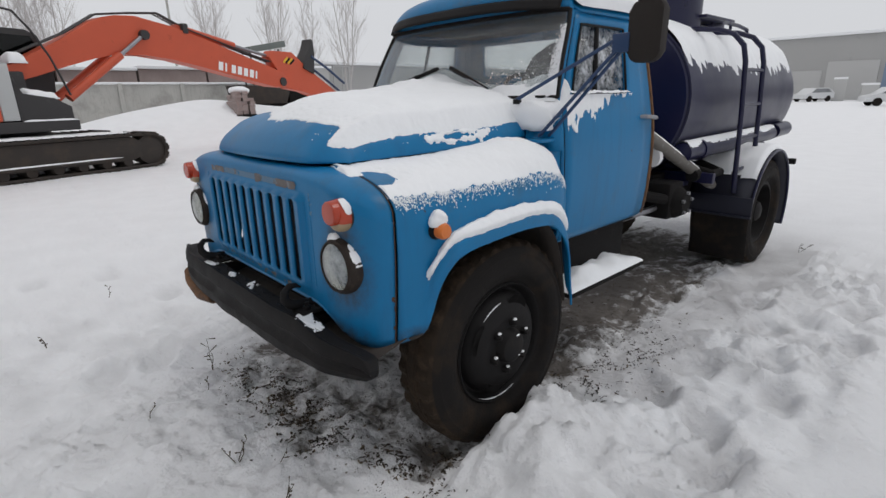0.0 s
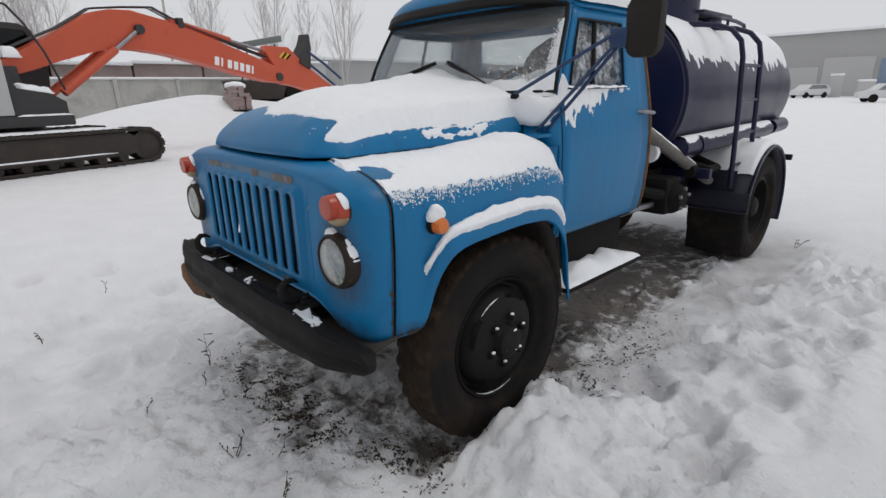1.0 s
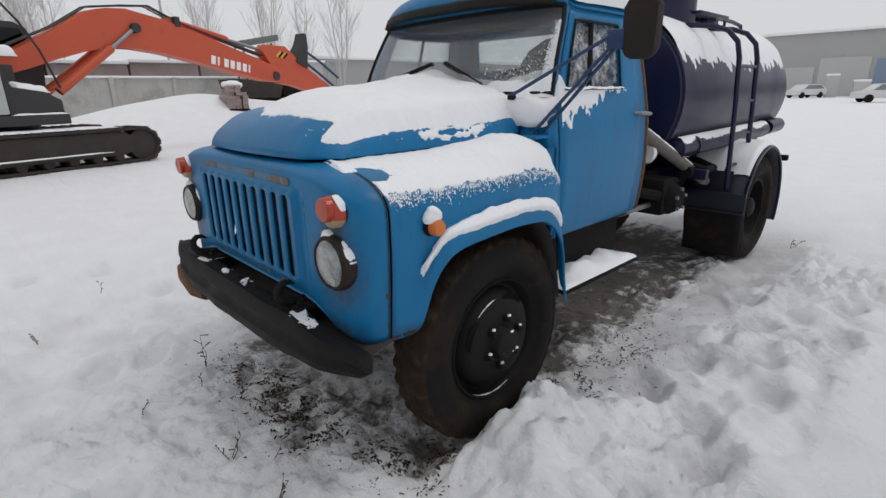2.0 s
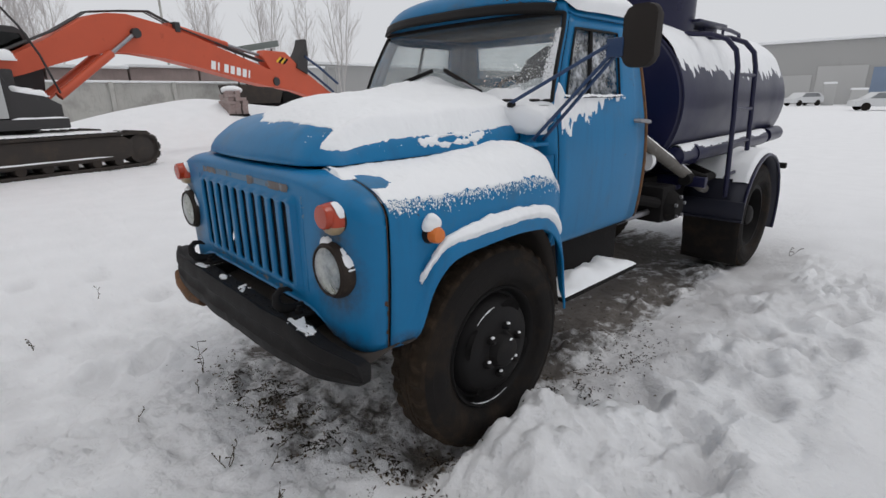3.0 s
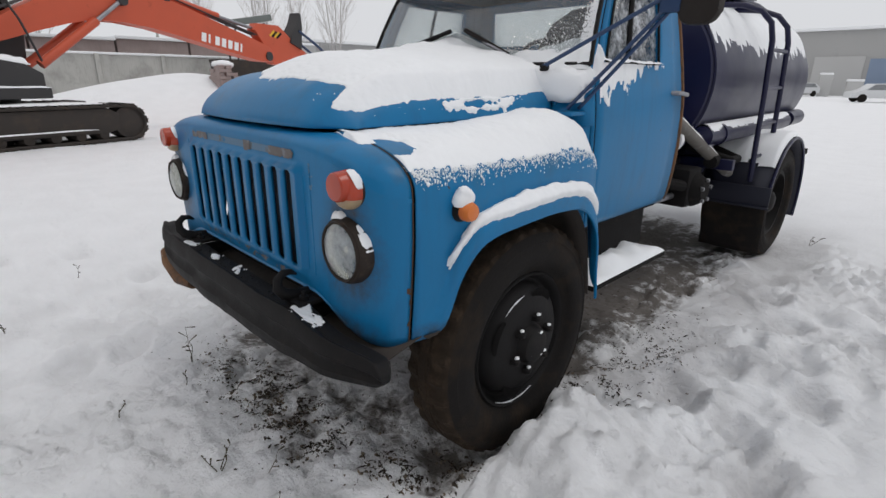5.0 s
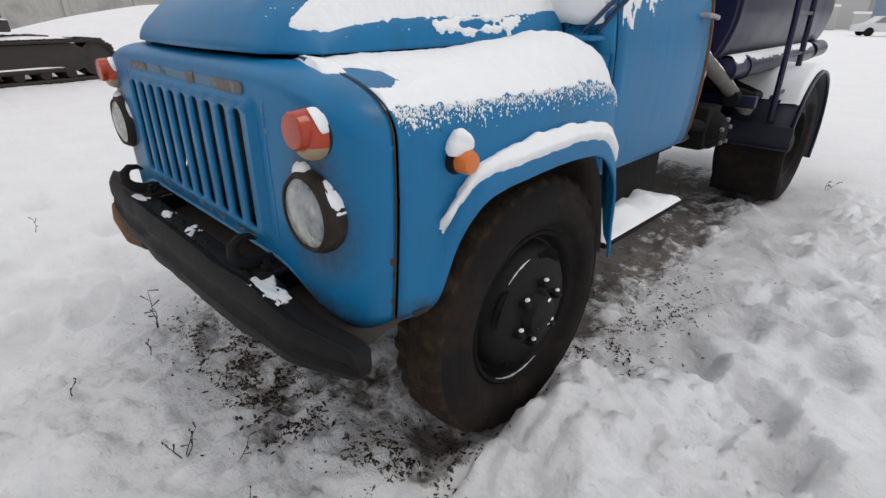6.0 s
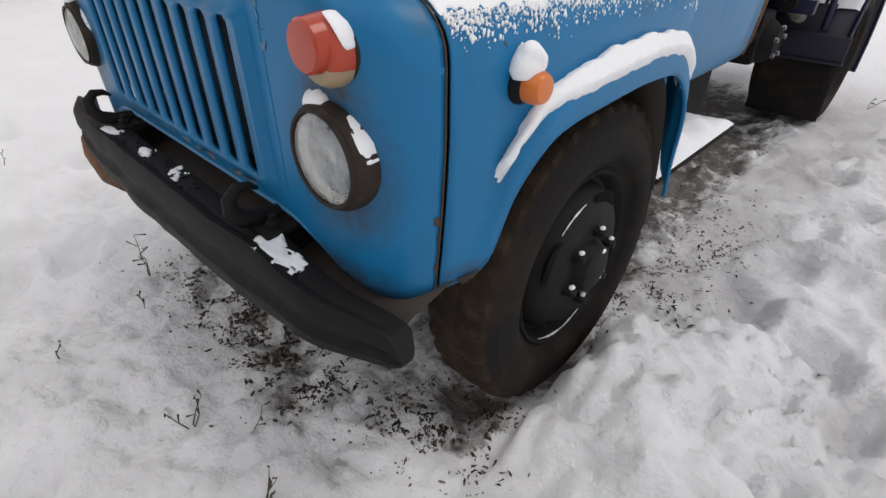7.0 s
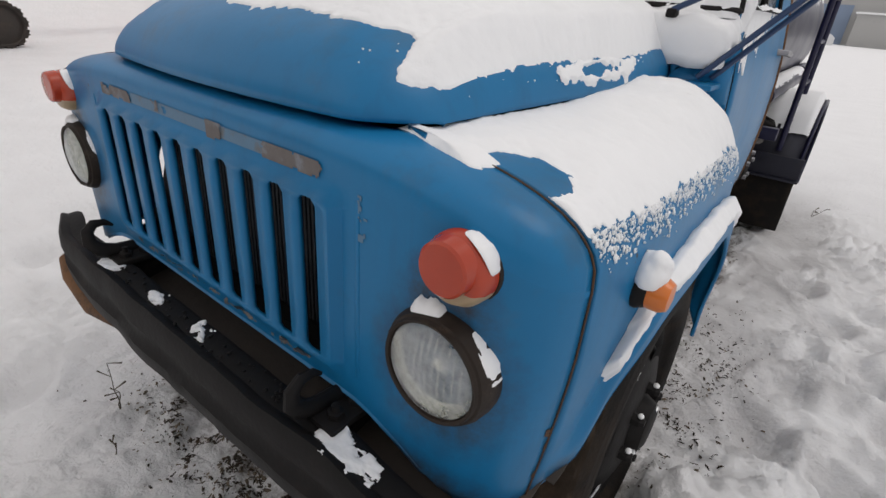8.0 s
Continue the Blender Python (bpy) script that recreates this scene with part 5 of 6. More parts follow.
# ---- snow lying on the truck ----
def hood_snow(u, v, p):
    n = rough_noise(p, 4.0, 4)
    fine = rough_noise(p, 17, 2)
    start = curve([(-1.0, 0.45), (-0.7, 0.3), (-0.4, 0.205), (0.0, 0.125), (0.4, 0.128), (0.65, 0.135), (0.79, 0.15), (0.83, 0.10), (0.87, 0.05), (0.92, 0.055), (1.0, 0.10)], u)
    grain = rough_noise(p, 60, 2)
    front = (v - start - 0.018 * n - 0.010 * fine - 0.009 * grain) / 0.30
    side = (0.948 - abs(u) + 0.012 * n + 0.006 * fine + 0.005 * grain) / (0.07 + 0.22 * step(0.35, 0.05, v))
    e = min(front, side)
    return (0.056 + 0.05 * math.exp(-((u + 0.12) / 0.42) ** 2) * step(0.45, 1.0, v)) * step(0.0, 1.0, max(0.0, e)) ** 0.6 * (1 + 0.25 * n) + 0.0012 * fine * (e > 0) + 0.003 * (e > 0) - 0.012 * (e < 0)


snow_layer("hood_snow", hood_at, [math.sin(math.pi / 2 * q) for q in span(-1, 1, 230)], span(0.03, 1, 210), hood_snow, "thick fresh snow lying on the hood")


def fender_snow(u, v, p):
    n = rough_noise(p, 6.5, 4)
    drip = rough_noise((p[0] * 0.5, p[1], p[2] * 0.3), 44, 3)
    low = (v - (1.25 + 0.05 * n + 0.065 * drip)) / 0.2
    tongue = (math.hypot((u - 0.035) / 0.11, (v - 1.63) / 0.15) - 1 - 0.35 * n) / 0.5
    edge = max((u - (0.004 + 0.012 * n)) / 0.03, (v - 1.78 + 0.1 * n) / 0.1)
    back = (0.93 + 0.02 * n - u) / 0.04
    e = min(low, tongue, edge, back)
    hump = (0.6 + 0.5 * step(1.3, 1.8, v) * step(0.4, 0.65, u)) * (0.3 + 0.15 * step(0.0, 0.2, u) + 0.55 * step(0.42, 0.68, u)) * (1 + 0.35 * rough_noise((p[0], p[1], 4.0), 3.2, 2))
    return 0.058 * hump * step(0, 1.6, e) ** 0.7 * (1 + 0.22 * n) + 0.003 * drip * (e > 0) - 0.012 * (e < 0)


for side in (1, -1):
    at_fender = fender_at(side)
    many = 1 if side > 0 else 3
    snow_layer("fender_snow", at_fender, span(0, 1, 220 // many), span(1.0, 2.0, 90 // many), fender_snow, "fresh snow lying along the fender top", out=(side * 0.35, 0, 0.93))

    def brow_surface(a, v):
        x, y, z = at_fender(a, 0.0)
        d = Vector((0, curve(ARCH_Z, a + 0.01) - curve(ARCH_Z, a - 0.01), -(curve(ARCH_Y, a + 0.01) - curve(ARCH_Y, a - 0.01)))).normalized()
        q = Vector((0, y, z)) - d * (0.036 + 0.075 * v)
        s = plan_at_y(q.y)
        return (side * (nose(s, min(q.z, 1.9))[0] + 0.036 * step(0.95, 0.1, v)), q.y, q.z)
    def brow_snow(a, v, p):
        n = rough_noise(p, 15, 3)
        wide = 0.10 + 0.26 * step(0.2, 0.36, a)
        e = min((a - 0.205 - 0.015 * n) / 0.05, (0.74 - a + 0.015 * n) / 0.03, (wide - abs(v - 0.5) + 0.07 * n) / 0.16)
        return 0.017 * step(0, 1, e) ** 0.6 * (0.6 + 0.4 * step(0.15, 0.4, a)) + 0.003 * n + 0.004 * (e > 0) - 0.03 * (e < 0)
    snow_layer("brow_snow", brow_surface, span(0.165, 0.8, 170), span(0, 1, 30), brow_snow, "strip of snow on the wheel-arch brow", sink=0.03, out=(side * 0.6, 0, 0.8))

def corner_snow(s0, h, p):
    n = rough_noise(p, 9, 3)
    e = min((s0 - (PLAN_S[3] + 0.02)) / 0.12, (h - 2.66 - 0.28 * step(PLAN_S[6], PLAN_S[3], s0) + 0.05 * n) / 0.15)
    return 0.014 * step(0, 1, e) ** 0.7 - 0.012 * (e < 0)


snow_layer("nose_snow", nose, span(PLAN_S[3], SEAM + 0.02, 50), span(2.6, 3.0, 24), corner_snow, "thin tongue of snow on the corner of the nose")

# crumbs of snow stuck below the edge of the fender snow
rnd = random.Random(11)
crumbs = []
at_fender = fender_at(1)
for k in range(1800):
    a, v = rnd.uniform(0.02, 0.9), 1.27 - abs(rnd.gauss(0, 0.075))
    p = Vector(at_fender(a, max(0.6, v))) + Vector((0.001, 0, 0))
    r = 0.001 + 0.0032 * rnd.random() ** 2.5
    crumbs.append((p, (0.6 * r, r, r * rnd.uniform(1, 1.9))))
for k in range(90):
    p, r = Vector(hood_at(rnd.uniform(0.7, 0.99), rnd.uniform(0.05, 0.9))), 0.0008 + 0.0018 * rnd.random() ** 2
    crumbs.append((p, (r, r, r)))
tagged(specks("snow_crumbs", SNOW, crumbs), "crumbs of snow stuck to the blue paint", "snow", kind="stuff")


def roof_snow(u, v, p):
    n = rough_noise(p, 4, 3)
    e = min((1.01 - abs(u)) / 0.03, (v - (0.02 + 0.10 * step(0.75, 0.4, u) + 0.22 * step(0.35, -0.2, u) + 0.03 * n)) / 0.06, (0.98 - v) / 0.05)
    return 0.065 * step(0, 1, e) ** 0.6 * (1 + 0.2 * n) - 0.012 * (e < 0)


snow_layer("roof_snow", roof_at, [math.sin(math.pi / 2 * q) for q in span(-1, 1, 90)], span(0.005, 0.99, 80), roof_snow, "fresh snow on the cab roof", out=(0.4, -0.12, 0.9))


def tank_top(a, v):
    return (TR * math.sin(a), TY0 + 0.03 + (TY1 - TY0 - 0.05) * v, TZ + TR * math.cos(a) - (0.12 * step(0.93, 1.0, v)))


def tank_snow(a, v, p):
    drip = rough_noise((p[0], p[1] * 9, 2), 1.8, 4)
    e = (1.16 + 0.17 * drip - abs(a)) / 0.25
    return 0.045 * step(0, 1, e) ** 0.7 - 0.012 * (e < 0)


snow_layer("tank_snow", tank_top, span(-1.4, 1.4, 90), span(0, 1, 150), tank_snow, "snow melting down the tank in drips")
def cowl_surface(u, v):
    x, y, z = hood_at(u, 1.0)
    return (x * (1 + 0.07 * v), y - 0.02 + 0.17 * v, z + (1.565 - 0.075 * abs(u) ** 6 - z) * v)


def cowl_depth(u, v, p):
    n = rough_noise(p, 5, 3)
    return 0.042 * min(1, (1.0 - abs(u)) / 0.06 + 0.25) + 0.02 * n + (0.05 + 0.06 * v) * math.exp(-((u + 0.12) / 0.42) ** 2)


snow_layer("cowl_snow", cowl_surface, span(-1, 0.965, 110), span(0, 1, 24), cowl_depth, "drifted snow below the windscreen")


def screen_surface(u, v):
    return (*cab_at(u, SCREEN_LO - 0.02 + 0.36 * v)[:2], SCREEN_LO - 0.02 + 0.36 * v)


def screen_depth(u, v, p):
    n = rough_noise(p, 9, 4)
    top = 0.10 + 0.12 * step(0.2, 0.7, u) + 0.16 * step(0.85, 1.5, u) + 0.03 * step(-0.6, -0.9, u)
    e = top - v + 0.05 * n
    return 0.014 * min(1, e / 0.22) if e > 0 else -0.02


snow_layer("screen_snow", screen_surface, span(-0.97, 1.72, 300), span(0, 1, 120), screen_depth, "snow and frost stuck to the windscreen's corner", sink=0.02, out=(0, -1, 0.05))


rnd = random.Random(31)
spray = []
for k in range(7000):
    v = rnd.random() ** 1.15
    u = 1.72 - abs(rnd.gauss(0, 0.16 + 0.5 * (1 - v) ** 1.6))
    if u < 0.5:
        continue
    r = 0.0007 + 0.0019 * rnd.random() ** 2.2
    x, y, z = screen_surface(u, 0.16 + 0.84 * v)
    spray.append(((x, y - 0.001, z), (r * rnd.uniform(0.7, 1.6), r * 0.5, r * rnd.uniform(0.8, 2.4))))
tagged(specks("frost_spray", SNOW, spray), "specks of snow frozen to the windscreen's corner", "snow", group="snow lying on the truck", kind="stuff")


def sill_surface(u, v):
    x, y, z = cab_at(u, SIDE_LO - 0.016)
    return (x + 0.006 + 0.018 * v, y, z)


snow_layer("sill_snow", sill_surface, span(2.06, 2.69, 70), span(0, 1, 6), lambda u, v, p: 0.026 + 0.010 * rough_noise(p, 16, 3) - 0.012 * v, "thin snow along the door's window sill")


def door_frost_surface(u, v):
    return cab_at(u, 1.38 + 0.185 * v)


def door_frost(u, v, p):
    n = rough_noise((p[0], p[1], p[2] * 0.45), 17, 4)
    e = (v - 0.62 - 0.5 * n + 0.34 * step(2.28, 2.04, u) - 0.36 * step(2.3, 2.65, u))
    return 0.0075 + 0.004 * step(0, 0.3, e) if e > 0 else -0.004


snow_layer("door_snow", door_frost_surface, span(2.04, 2.75, 160), span(0, 1, 48), door_frost, "streaks of snow on the door below the window", sink=0.004, out=(1, 0, 0))
snow_layer("board_snow", lambda u, v: (0.50 + 0.365 * u, 0.60 + 0.82 * v, 0.53), span(0, 1, 24), span(0, 1, 40), lambda u, v, p: 0.004 + 0.075 * (min(u, 1 - u, v, 1 - v) * 4 if min(u, 1 - u, v, 1 - v) < 0.25 else 1.0) ** 0.6 * (0.75 + 0.5 * rough_noise(p, 6, 3)), "snow heaped on the running board")
snow_layer("pipe_snow", lambda a, v: (0.62 + 0.077 * math.sin(a), 2.43 + 2.11 * v, 1.112 + 0.018 * v + 0.077 * math.cos(a)), span(-1.0, 1.0, 14), span(0, 1, 90), lambda a, v, p: 0.014 * step(0, 0.5, 0.9 - abs(a) + 0.4 * rough_noise(p, 5, 3)) - 0.004, "thin snow on the hose tube")
snow_layer("suction_pipe_snow", lambda a, v: (0.57 + 0.09 * v + 0.044 * math.sin(a), 1.66 + 1.3 * v, 1.38 - 0.57 * v + 0.044 * math.cos(a)), span(-1.0, 1.0, 12), span(0, 1, 70), lambda a, v, p: 0.012 * step(0, 0.5, 0.8 - abs(a) + 0.5 * rough_noise(p, 7, 3)) - 0.004, "thin snow on the sloping pipe")
snow_layer("rear_fender_snow", lambda a, v: (0.44 + 0.5 * v, 3.66 + 0.572 * 0.98 * math.sin(a), 0.49 + 0.572 * math.cos(a)), span(-0.9, 1.0, 40), span(0, 1, 24), lambda a, v, p: 0.05 * step(0, 0.4, 0.95 - abs(a) + 0.15 * rough_noise(p, 5, 3)) * step(0, 0.05, min(v, 1 - v) + 0.01) - 0.01, "snow on the rear fender")


def cap(name, at, size, label, seed=0.0):
    """A lump of snow with a flat foot."""
    bm = bmesh.new()
    bmesh.ops.create_icosphere(bm, subdivisions=4, radius=1, matrix=Matrix.Translation(at) @ Matrix.Diagonal((*size, 1)))
    for v in bm.verts:
        n = rough_noise(v.co + Vector((seed, 0, 0)), 22 if max(size) < 0.05 else 9, 3)
        v.co += (v.co - Vector(at)) * (0.22 if max(size) < 0.05 else 0.2) * n
        if v.co.z < at[2] - size[2] * 0.5:
            v.co.z = at[2] - size[2] * 0.5
    return tagged(part(name, bm, SNOW, smooth=80), label, "snow", group="snow lying on the truck", kind="stuff")


def ring_snow(name, centre, r, a0, a1, thick, deep, label):
    """A strip of snow that lies on the top or side of a round lamp ring; angles from straight up, in degrees."""
    bm = bmesh.new()
    rings = []
    steps = 18
    for k in range(steps + 1):
        a = radians(a0 + (a1 - a0) * k / steps)
        full = math.sin(math.pi * k / steps) ** 0.5
        n = 1 + 0.5 * rough_noise((centre[0] + a, centre[2], k * 0.21), 3.0, 3)
        up = Vector((math.sin(a), 0, math.cos(a)))
        c = Vector(centre) + up * (r - 0.004)
        rings.append([bm.verts.new(c + up * thick * full * n * math.sin(q) + Vector((0, deep * math.cos(q) * (0.4 + 0.6 * full), 0))) for q in span(0, math.pi, 8)])
    for a, b in zip(rings, rings[1:]):
        for k in range(8):
            bm.faces.new((a[k], a[k + 1], b[k + 1], b[k]))
    return tagged(part(name, bm, SNOW, smooth=80), label, "snow", group="snow lying on the truck", kind="stuff")


for sx in (1, -1):
    cap("marker_snow", (sx * 0.942, -0.425, 1.142), (0.029, 0.036, 0.040), "tall cap of snow on the side marker", sx)
    hz, sz = (0.988, 1.18) if sx > 0 else (1.0, 1.194)
    ring_snow("lamp_snow", (sx * 0.722, -0.71, hz), 0.106, -34, 4, 0.021, 0.022, "snow lying on the headlight ring")
    ring_snow("lamp_snow", (sx * 0.722, -0.695, hz), 0.107, 20, 92, 0.006, 0.026, "snow stuck to the side of the headlight ring")
    ring_snow("signal_snow", (sx * 0.745, -0.705, sz), 0.063, 4, 80, 0.0055, 0.02, "snow on the rim of the front lamp")


def bumper_top(u, v):
    x, y, z = bumper_line(u)
    return (x, y + 0.008 + 0.078 * v, z + 0.022 * step(0.62, 1.0, abs(u)) + 0.102 * bumper_taper(u) - 0.008 * math.sin(math.pi * v))


def top_patch(u0, u1, v0, v1, seed, much=0.0):
    def depth(u, v, p):
        n = rough_noise((p[0], p[1] * 1.3, seed), 26, 4)
        a, b = (u - u0) / (u1 - u0), (v - v0) / (v1 - v0)
        e = 0.75 - math.hypot(2 * a - 1, 2 * b - 1) + 0.75 * n + much
        return 0.004 * step(0, 0.5, e) + 0.001 if e > 0 else -0.004
    snow_layer("bumper_snow", bumper_top, span(u0, u1, 48), span(v0, v1, 24), depth, "ragged patch of snow on the bumper", sink=0.004)


top_patch(0.52, 0.70, -0.1, 0.9, 9, 0.1)
top_patch(-0.50, -0.40, 0.0, 0.9, 12, 0.1)
top_patch(-0.22, -0.13, 0.3, 0.9, 13)
top_patch(0.02, 0.10, 0.3, 0.95, 14)


def drift_at(u, v):
    """Snow blown into the corner between hood and windscreen, rising to the glass, with a round front face."""
    x = 0.25 + 0.55 * u
    over = max(0.0, (x - 0.58) / 0.19)
    yf, yb = 0.412 + 0.052 * over ** 2, 0.475 + 0.10 * (x / 0.74) ** 2.5
    n = rough_noise((x, v * 0.4, 2.0), 9, 4)
    end = max(0.0, (u - 0.93) / 0.07)
    crown = 1.55 - 0.03 * over ** 2 - 0.05 * end ** 2 - 0.06 * step(0.42, 0.25, x) + 0.016 * n
    foot = 1.40 - 0.012 * n
    if v < 0.35:
        a = v / 0.35 * math.pi / 2
        return (x - 0.02 * end * math.cos(a), yf + 0.04 * (1 - math.sin(a)) * 0.3 - 0.022 * math.sin(2 * a) + 0.02 * (1 - math.cos(a)), foot + (crown - foot) * math.sin(a) ** 0.65)
    w = (v - 0.35) / 0.65
    return (x, yf + 0.02 + (yb - yf - 0.02) * w, crown + w ** 1.4 * (0.022 + 0.10 * step(0.35, 0.72, x)) + 0.006 * n)


tagged(part("cowl_corner_snow", sheet(drift_at, span(0, 1, 70), span(0, 1, 40)), SNOW, smooth=80, thick=0.06), "snow drifted into the corner below the windscreen", "snow", group="snow lying on the truck", kind="stuff")
for r0, a0, a1, thick, xx in ((0.272, 160, 215, 0.0028, 0.888), (0.213, -42, -8, 0.0024, 0.906)):
    line = bmesh.new()
    arc = [(xx, r0 * math.sin(radians(a)), R_TYRE - 0.005 + r0 * math.cos(radians(a))) for a in span(a0, a1, 24)]
    tube(arc, [max(0.0008, thick * math.sin(math.pi * k / 24) ** 0.4 * (1 + 0.7 * rough_noise((k * 0.3, r0, 0), 1.3, 2))) for k in range(25)], 7, line)
    tagged(part("rim_snow", line, SNOW, smooth=80), "thin line of snow caught on the wheel rim", "snow", group="snow lying on the truck", kind="stuff").matrix_basis = STEER[1]
for k in range(6):
    a = 2 * math.pi * k / 6 + 0.2
    cap("nut_snow", (0.945, 0.112 * math.sin(a), R_TYRE - 0.005 + 0.112 * math.cos(a) + 0.018), (0.008, 0.0095, 0.006), "bit of snow on a wheel nut", 40 + k).matrix_basis = STEER[1]
for k, (dy, dz) in enumerate(((0.02, 0.055), (-0.035, -0.03), (0.03, -0.045))):
    cap("hub_snow", (0.962, dy, R_TYRE - 0.005 + dz), (0.006, 0.014, 0.005), "bit of snow on the wheel hub", 60 + k).matrix_basis = STEER[1]


def hood_side_depth(u, v, p):
    a, b = (v - 0.60) / 0.19, (u - 0.972) / 0.022
    n = rough_noise(p, 24, 4)
    e = 0.34 - abs(math.hypot(a, b) - 0.72) + 0.45 * n
    return 0.006 * step(0, 0.3, e) + 0.001 if e > 0 else -0.004


snow_layer("hood_side_snow", hood_at, span(0.945, 0.9985, 40), span(0.40, 0.82, 110), hood_side_depth, "ragged ring of old snow on the hood's side", sink=0.004, out=(0.8, 0, 0.6))


# ---- excavator ----
EX_F, EX_D = Vector((-12.07, 1.62, 0.0)), Vector((-0.293, 0.956, 0.0))
EX_N = Vector((-0.956, -0.293, 0.0))
EX = Matrix(((EX_D.x, EX_N.x, 0, EX_F.x), (EX_D.y, EX_N.y, 0, EX_F.y), (0, 0, 1, 0.0), (0, 0, 0, 1)))
digger = thing("excavator", "orange crawler excavator with snow on its tracks", "excavator", at=EX)
# along: forwards, across: away from the near track


def track(across):
    t = thing_part("crawler_track", digger, "rusty steel crawler track")
    w0, w1 = across, across + 0.6
    loop = []
    r, zc, a0, a1 = 0.40, 0.42, -3.9, 0.22
    for k in range(9):
        a = -math.pi / 2 + math.pi * k / 8
        loop.append((a1 + r * math.cos(a), zc + r * math.sin(a)))
    for k in range(9):
        a = math.pi / 2 + math.pi * k / 8
        loop.append((a0 + r * math.cos(a), zc + r * math.sin(a)))
    part("track_frame", prism([(a0, 0.2), (a1 - 0.5, 0.2), (a1 - 0.2, 0.3), (a1 - 0.2, 0.62), (a1 - 0.45, 0.76), (a0, 0.76)], w0 + 0.04, w1 - 0.1, "xz", 0.03), TRACK, t, "rusty brown track frame")
    part("belt", sheet(lambda i, v: (loop[i % 18][0], w0 + (w1 - w0) * v, loop[i % 18][1]), list(range(18)), [0, 0.5, 1], close=True), TRACK, t, thick=0.05)
    per = 2 * (a1 - a0) + 2 * math.pi * r
    shoes = 48
    for k in range(shoes):
        s = per * k / shoes
        if s < a1 - a0:
            m = Matrix.Translation((a0 + s, 0, zc + r))
        elif s < a1 - a0 + math.pi * r:
            ang = (s - (a1 - a0)) / r
            m = Matrix.Translation((a1, 0, zc)) @ Matrix.Rotation(ang, 4, "Y") @ Matrix.Translation((0, 0, r))
        elif s < 2 * (a1 - a0) + math.pi * r:
            m = Matrix.Translation((a1 - (s - (a1 - a0) - math.pi * r), 0, zc - r)) @ Matrix.Rotation(math.pi, 4, "Y")
        else:
            ang = (s - 2 * (a1 - a0) - math.pi * r) / r + math.pi
            m = Matrix.Translation((a0, 0, zc)) @ Matrix.Rotation(ang, 4, "Y") @ Matrix.Translation((0, 0, r))
        shoe = box((-0.085, w0 - 0.01, -0.02), (0.085, w1 + 0.01, 0.018), 0.0, m=m)
        box((-0.012, w0 - 0.01, 0.015), (0.012, w1 + 0.01, 0.045), 0.0, shoe, m)
        part("track_shoe", shoe, TRACK, t, smooth=0)
    part("track_guard", box((a0 + 0.3, w0 - 0.02, 0.24), (a1 - 0.75, w0 + 0.06, 0.30), 0.01), TRACK, t, "rusty lower guard rail")
    part("idler", lathe([(0.0, 0.03), (0.24, 0.03), (0.28, 0.05), (0.365, 0.05), (0.365, 0.5), (0.0, 0.5)], 32, "y", (a1, w0, zc)), TRACK, t, "rusty idler wheel")
    for k in range(7):
        part("roller", lathe([(0.0, 0.05), (0.1, 0.05), (0.12, 0.08), (0.12, 0.5), (0.0, 0.5)], 18, "y", (a1 - 0.62 - 0.5 * k, w0, 0.17)), TRACK, t)
    for k in (1.3, 2.8):
        part("carrier_roller", lathe([(0.0, 0.05), (0.09, 0.05), (0.09, 0.5), (0.0, 0.5)], 16, "y", (a1 - k, w0, 0.68)), TRACK, t)
    return t


track(0.0)
track(2.1)
part("undercarriage", box((-3.2, 0.55, 0.4), (-0.6, 2.15, 0.8), 0.05), TRACK, digger)
part("slew_ring", lathe([(0.0, 0.8), (0.62, 0.8), (0.62, 1.0), (0.0, 1.0)], 32, "z", (-2.0, 1.35, 0)), EX_DARK, digger)
part("deck", box((-4.9, 0.1, 1.0), (-1.25, 2.6, 1.22), 0.03), EX_DARK, digger, "dark deck plate")
part("side_housing", prism([(-2.32, 1.22), (-1.32, 1.22), (-1.32, 1.5), (-1.62, 1.68), (-2.2, 1.76), (-2.32, 2.2)], 0.15, 0.85, "xz", 0.02), EX_DARK, digger, "black side cover")
part("housing_panel", box((-2.62, 0.12, 1.24), (-2.33, 0.9, 2.36), 0.03), GREY_PANEL, digger, "grey body panel")
part("engine_housing", box((-4.9, 0.12, 1.22), (-2.62, 2.6, 2.4), 0.06), ORANGE, digger, "orange engine housing")
part("counterweight", box((-5.4, 0.15, 1.1), (-4.9, 2.55, 2.3), 0.12), ORANGE, digger)
cabp = part("operator_cab", prism([(-2.9, 1.3), (-0.95, 1.3), (-0.82, 2.45), (-1.02, 3.08), (-1.25, 3.2), (-2.9, 3.22)], 1.65, 2.6, "xz", 0.05), EX_DARK, digger, "dark operator cab with a guard frame")
part("cab_window", prism([(-2.6, 2.35), (-1.0, 2.5), (-1.18, 3.05), (-2.6, 3.1)], 1.635, 1.65, "xz"), GLASS_DARK, cabp)
part("handrail", tube([(-2.9, 0.6, 3.45), (-2.2, 0.6, 3.48), (-1.85, 0.6, 3.42), (-1.6, 0.62, 3.1), (-1.3, 0.68, 2.55), (-1.02, 0.75, 1.75)], 0.025, 8), EX_DARK, digger)

boom_top = [(-2.0, 2.36), (-1.32, 2.71), (-0.81, 2.99), (-0.12, 3.44), (0.2, 3.56), (0.5, 3.63), (1.0, 3.67), (1.9, 3.52), (2.9, 3.28), (4.23, 2.88), (5.2, 2.6), (5.8, 2.42), (6.0, 2.2)]
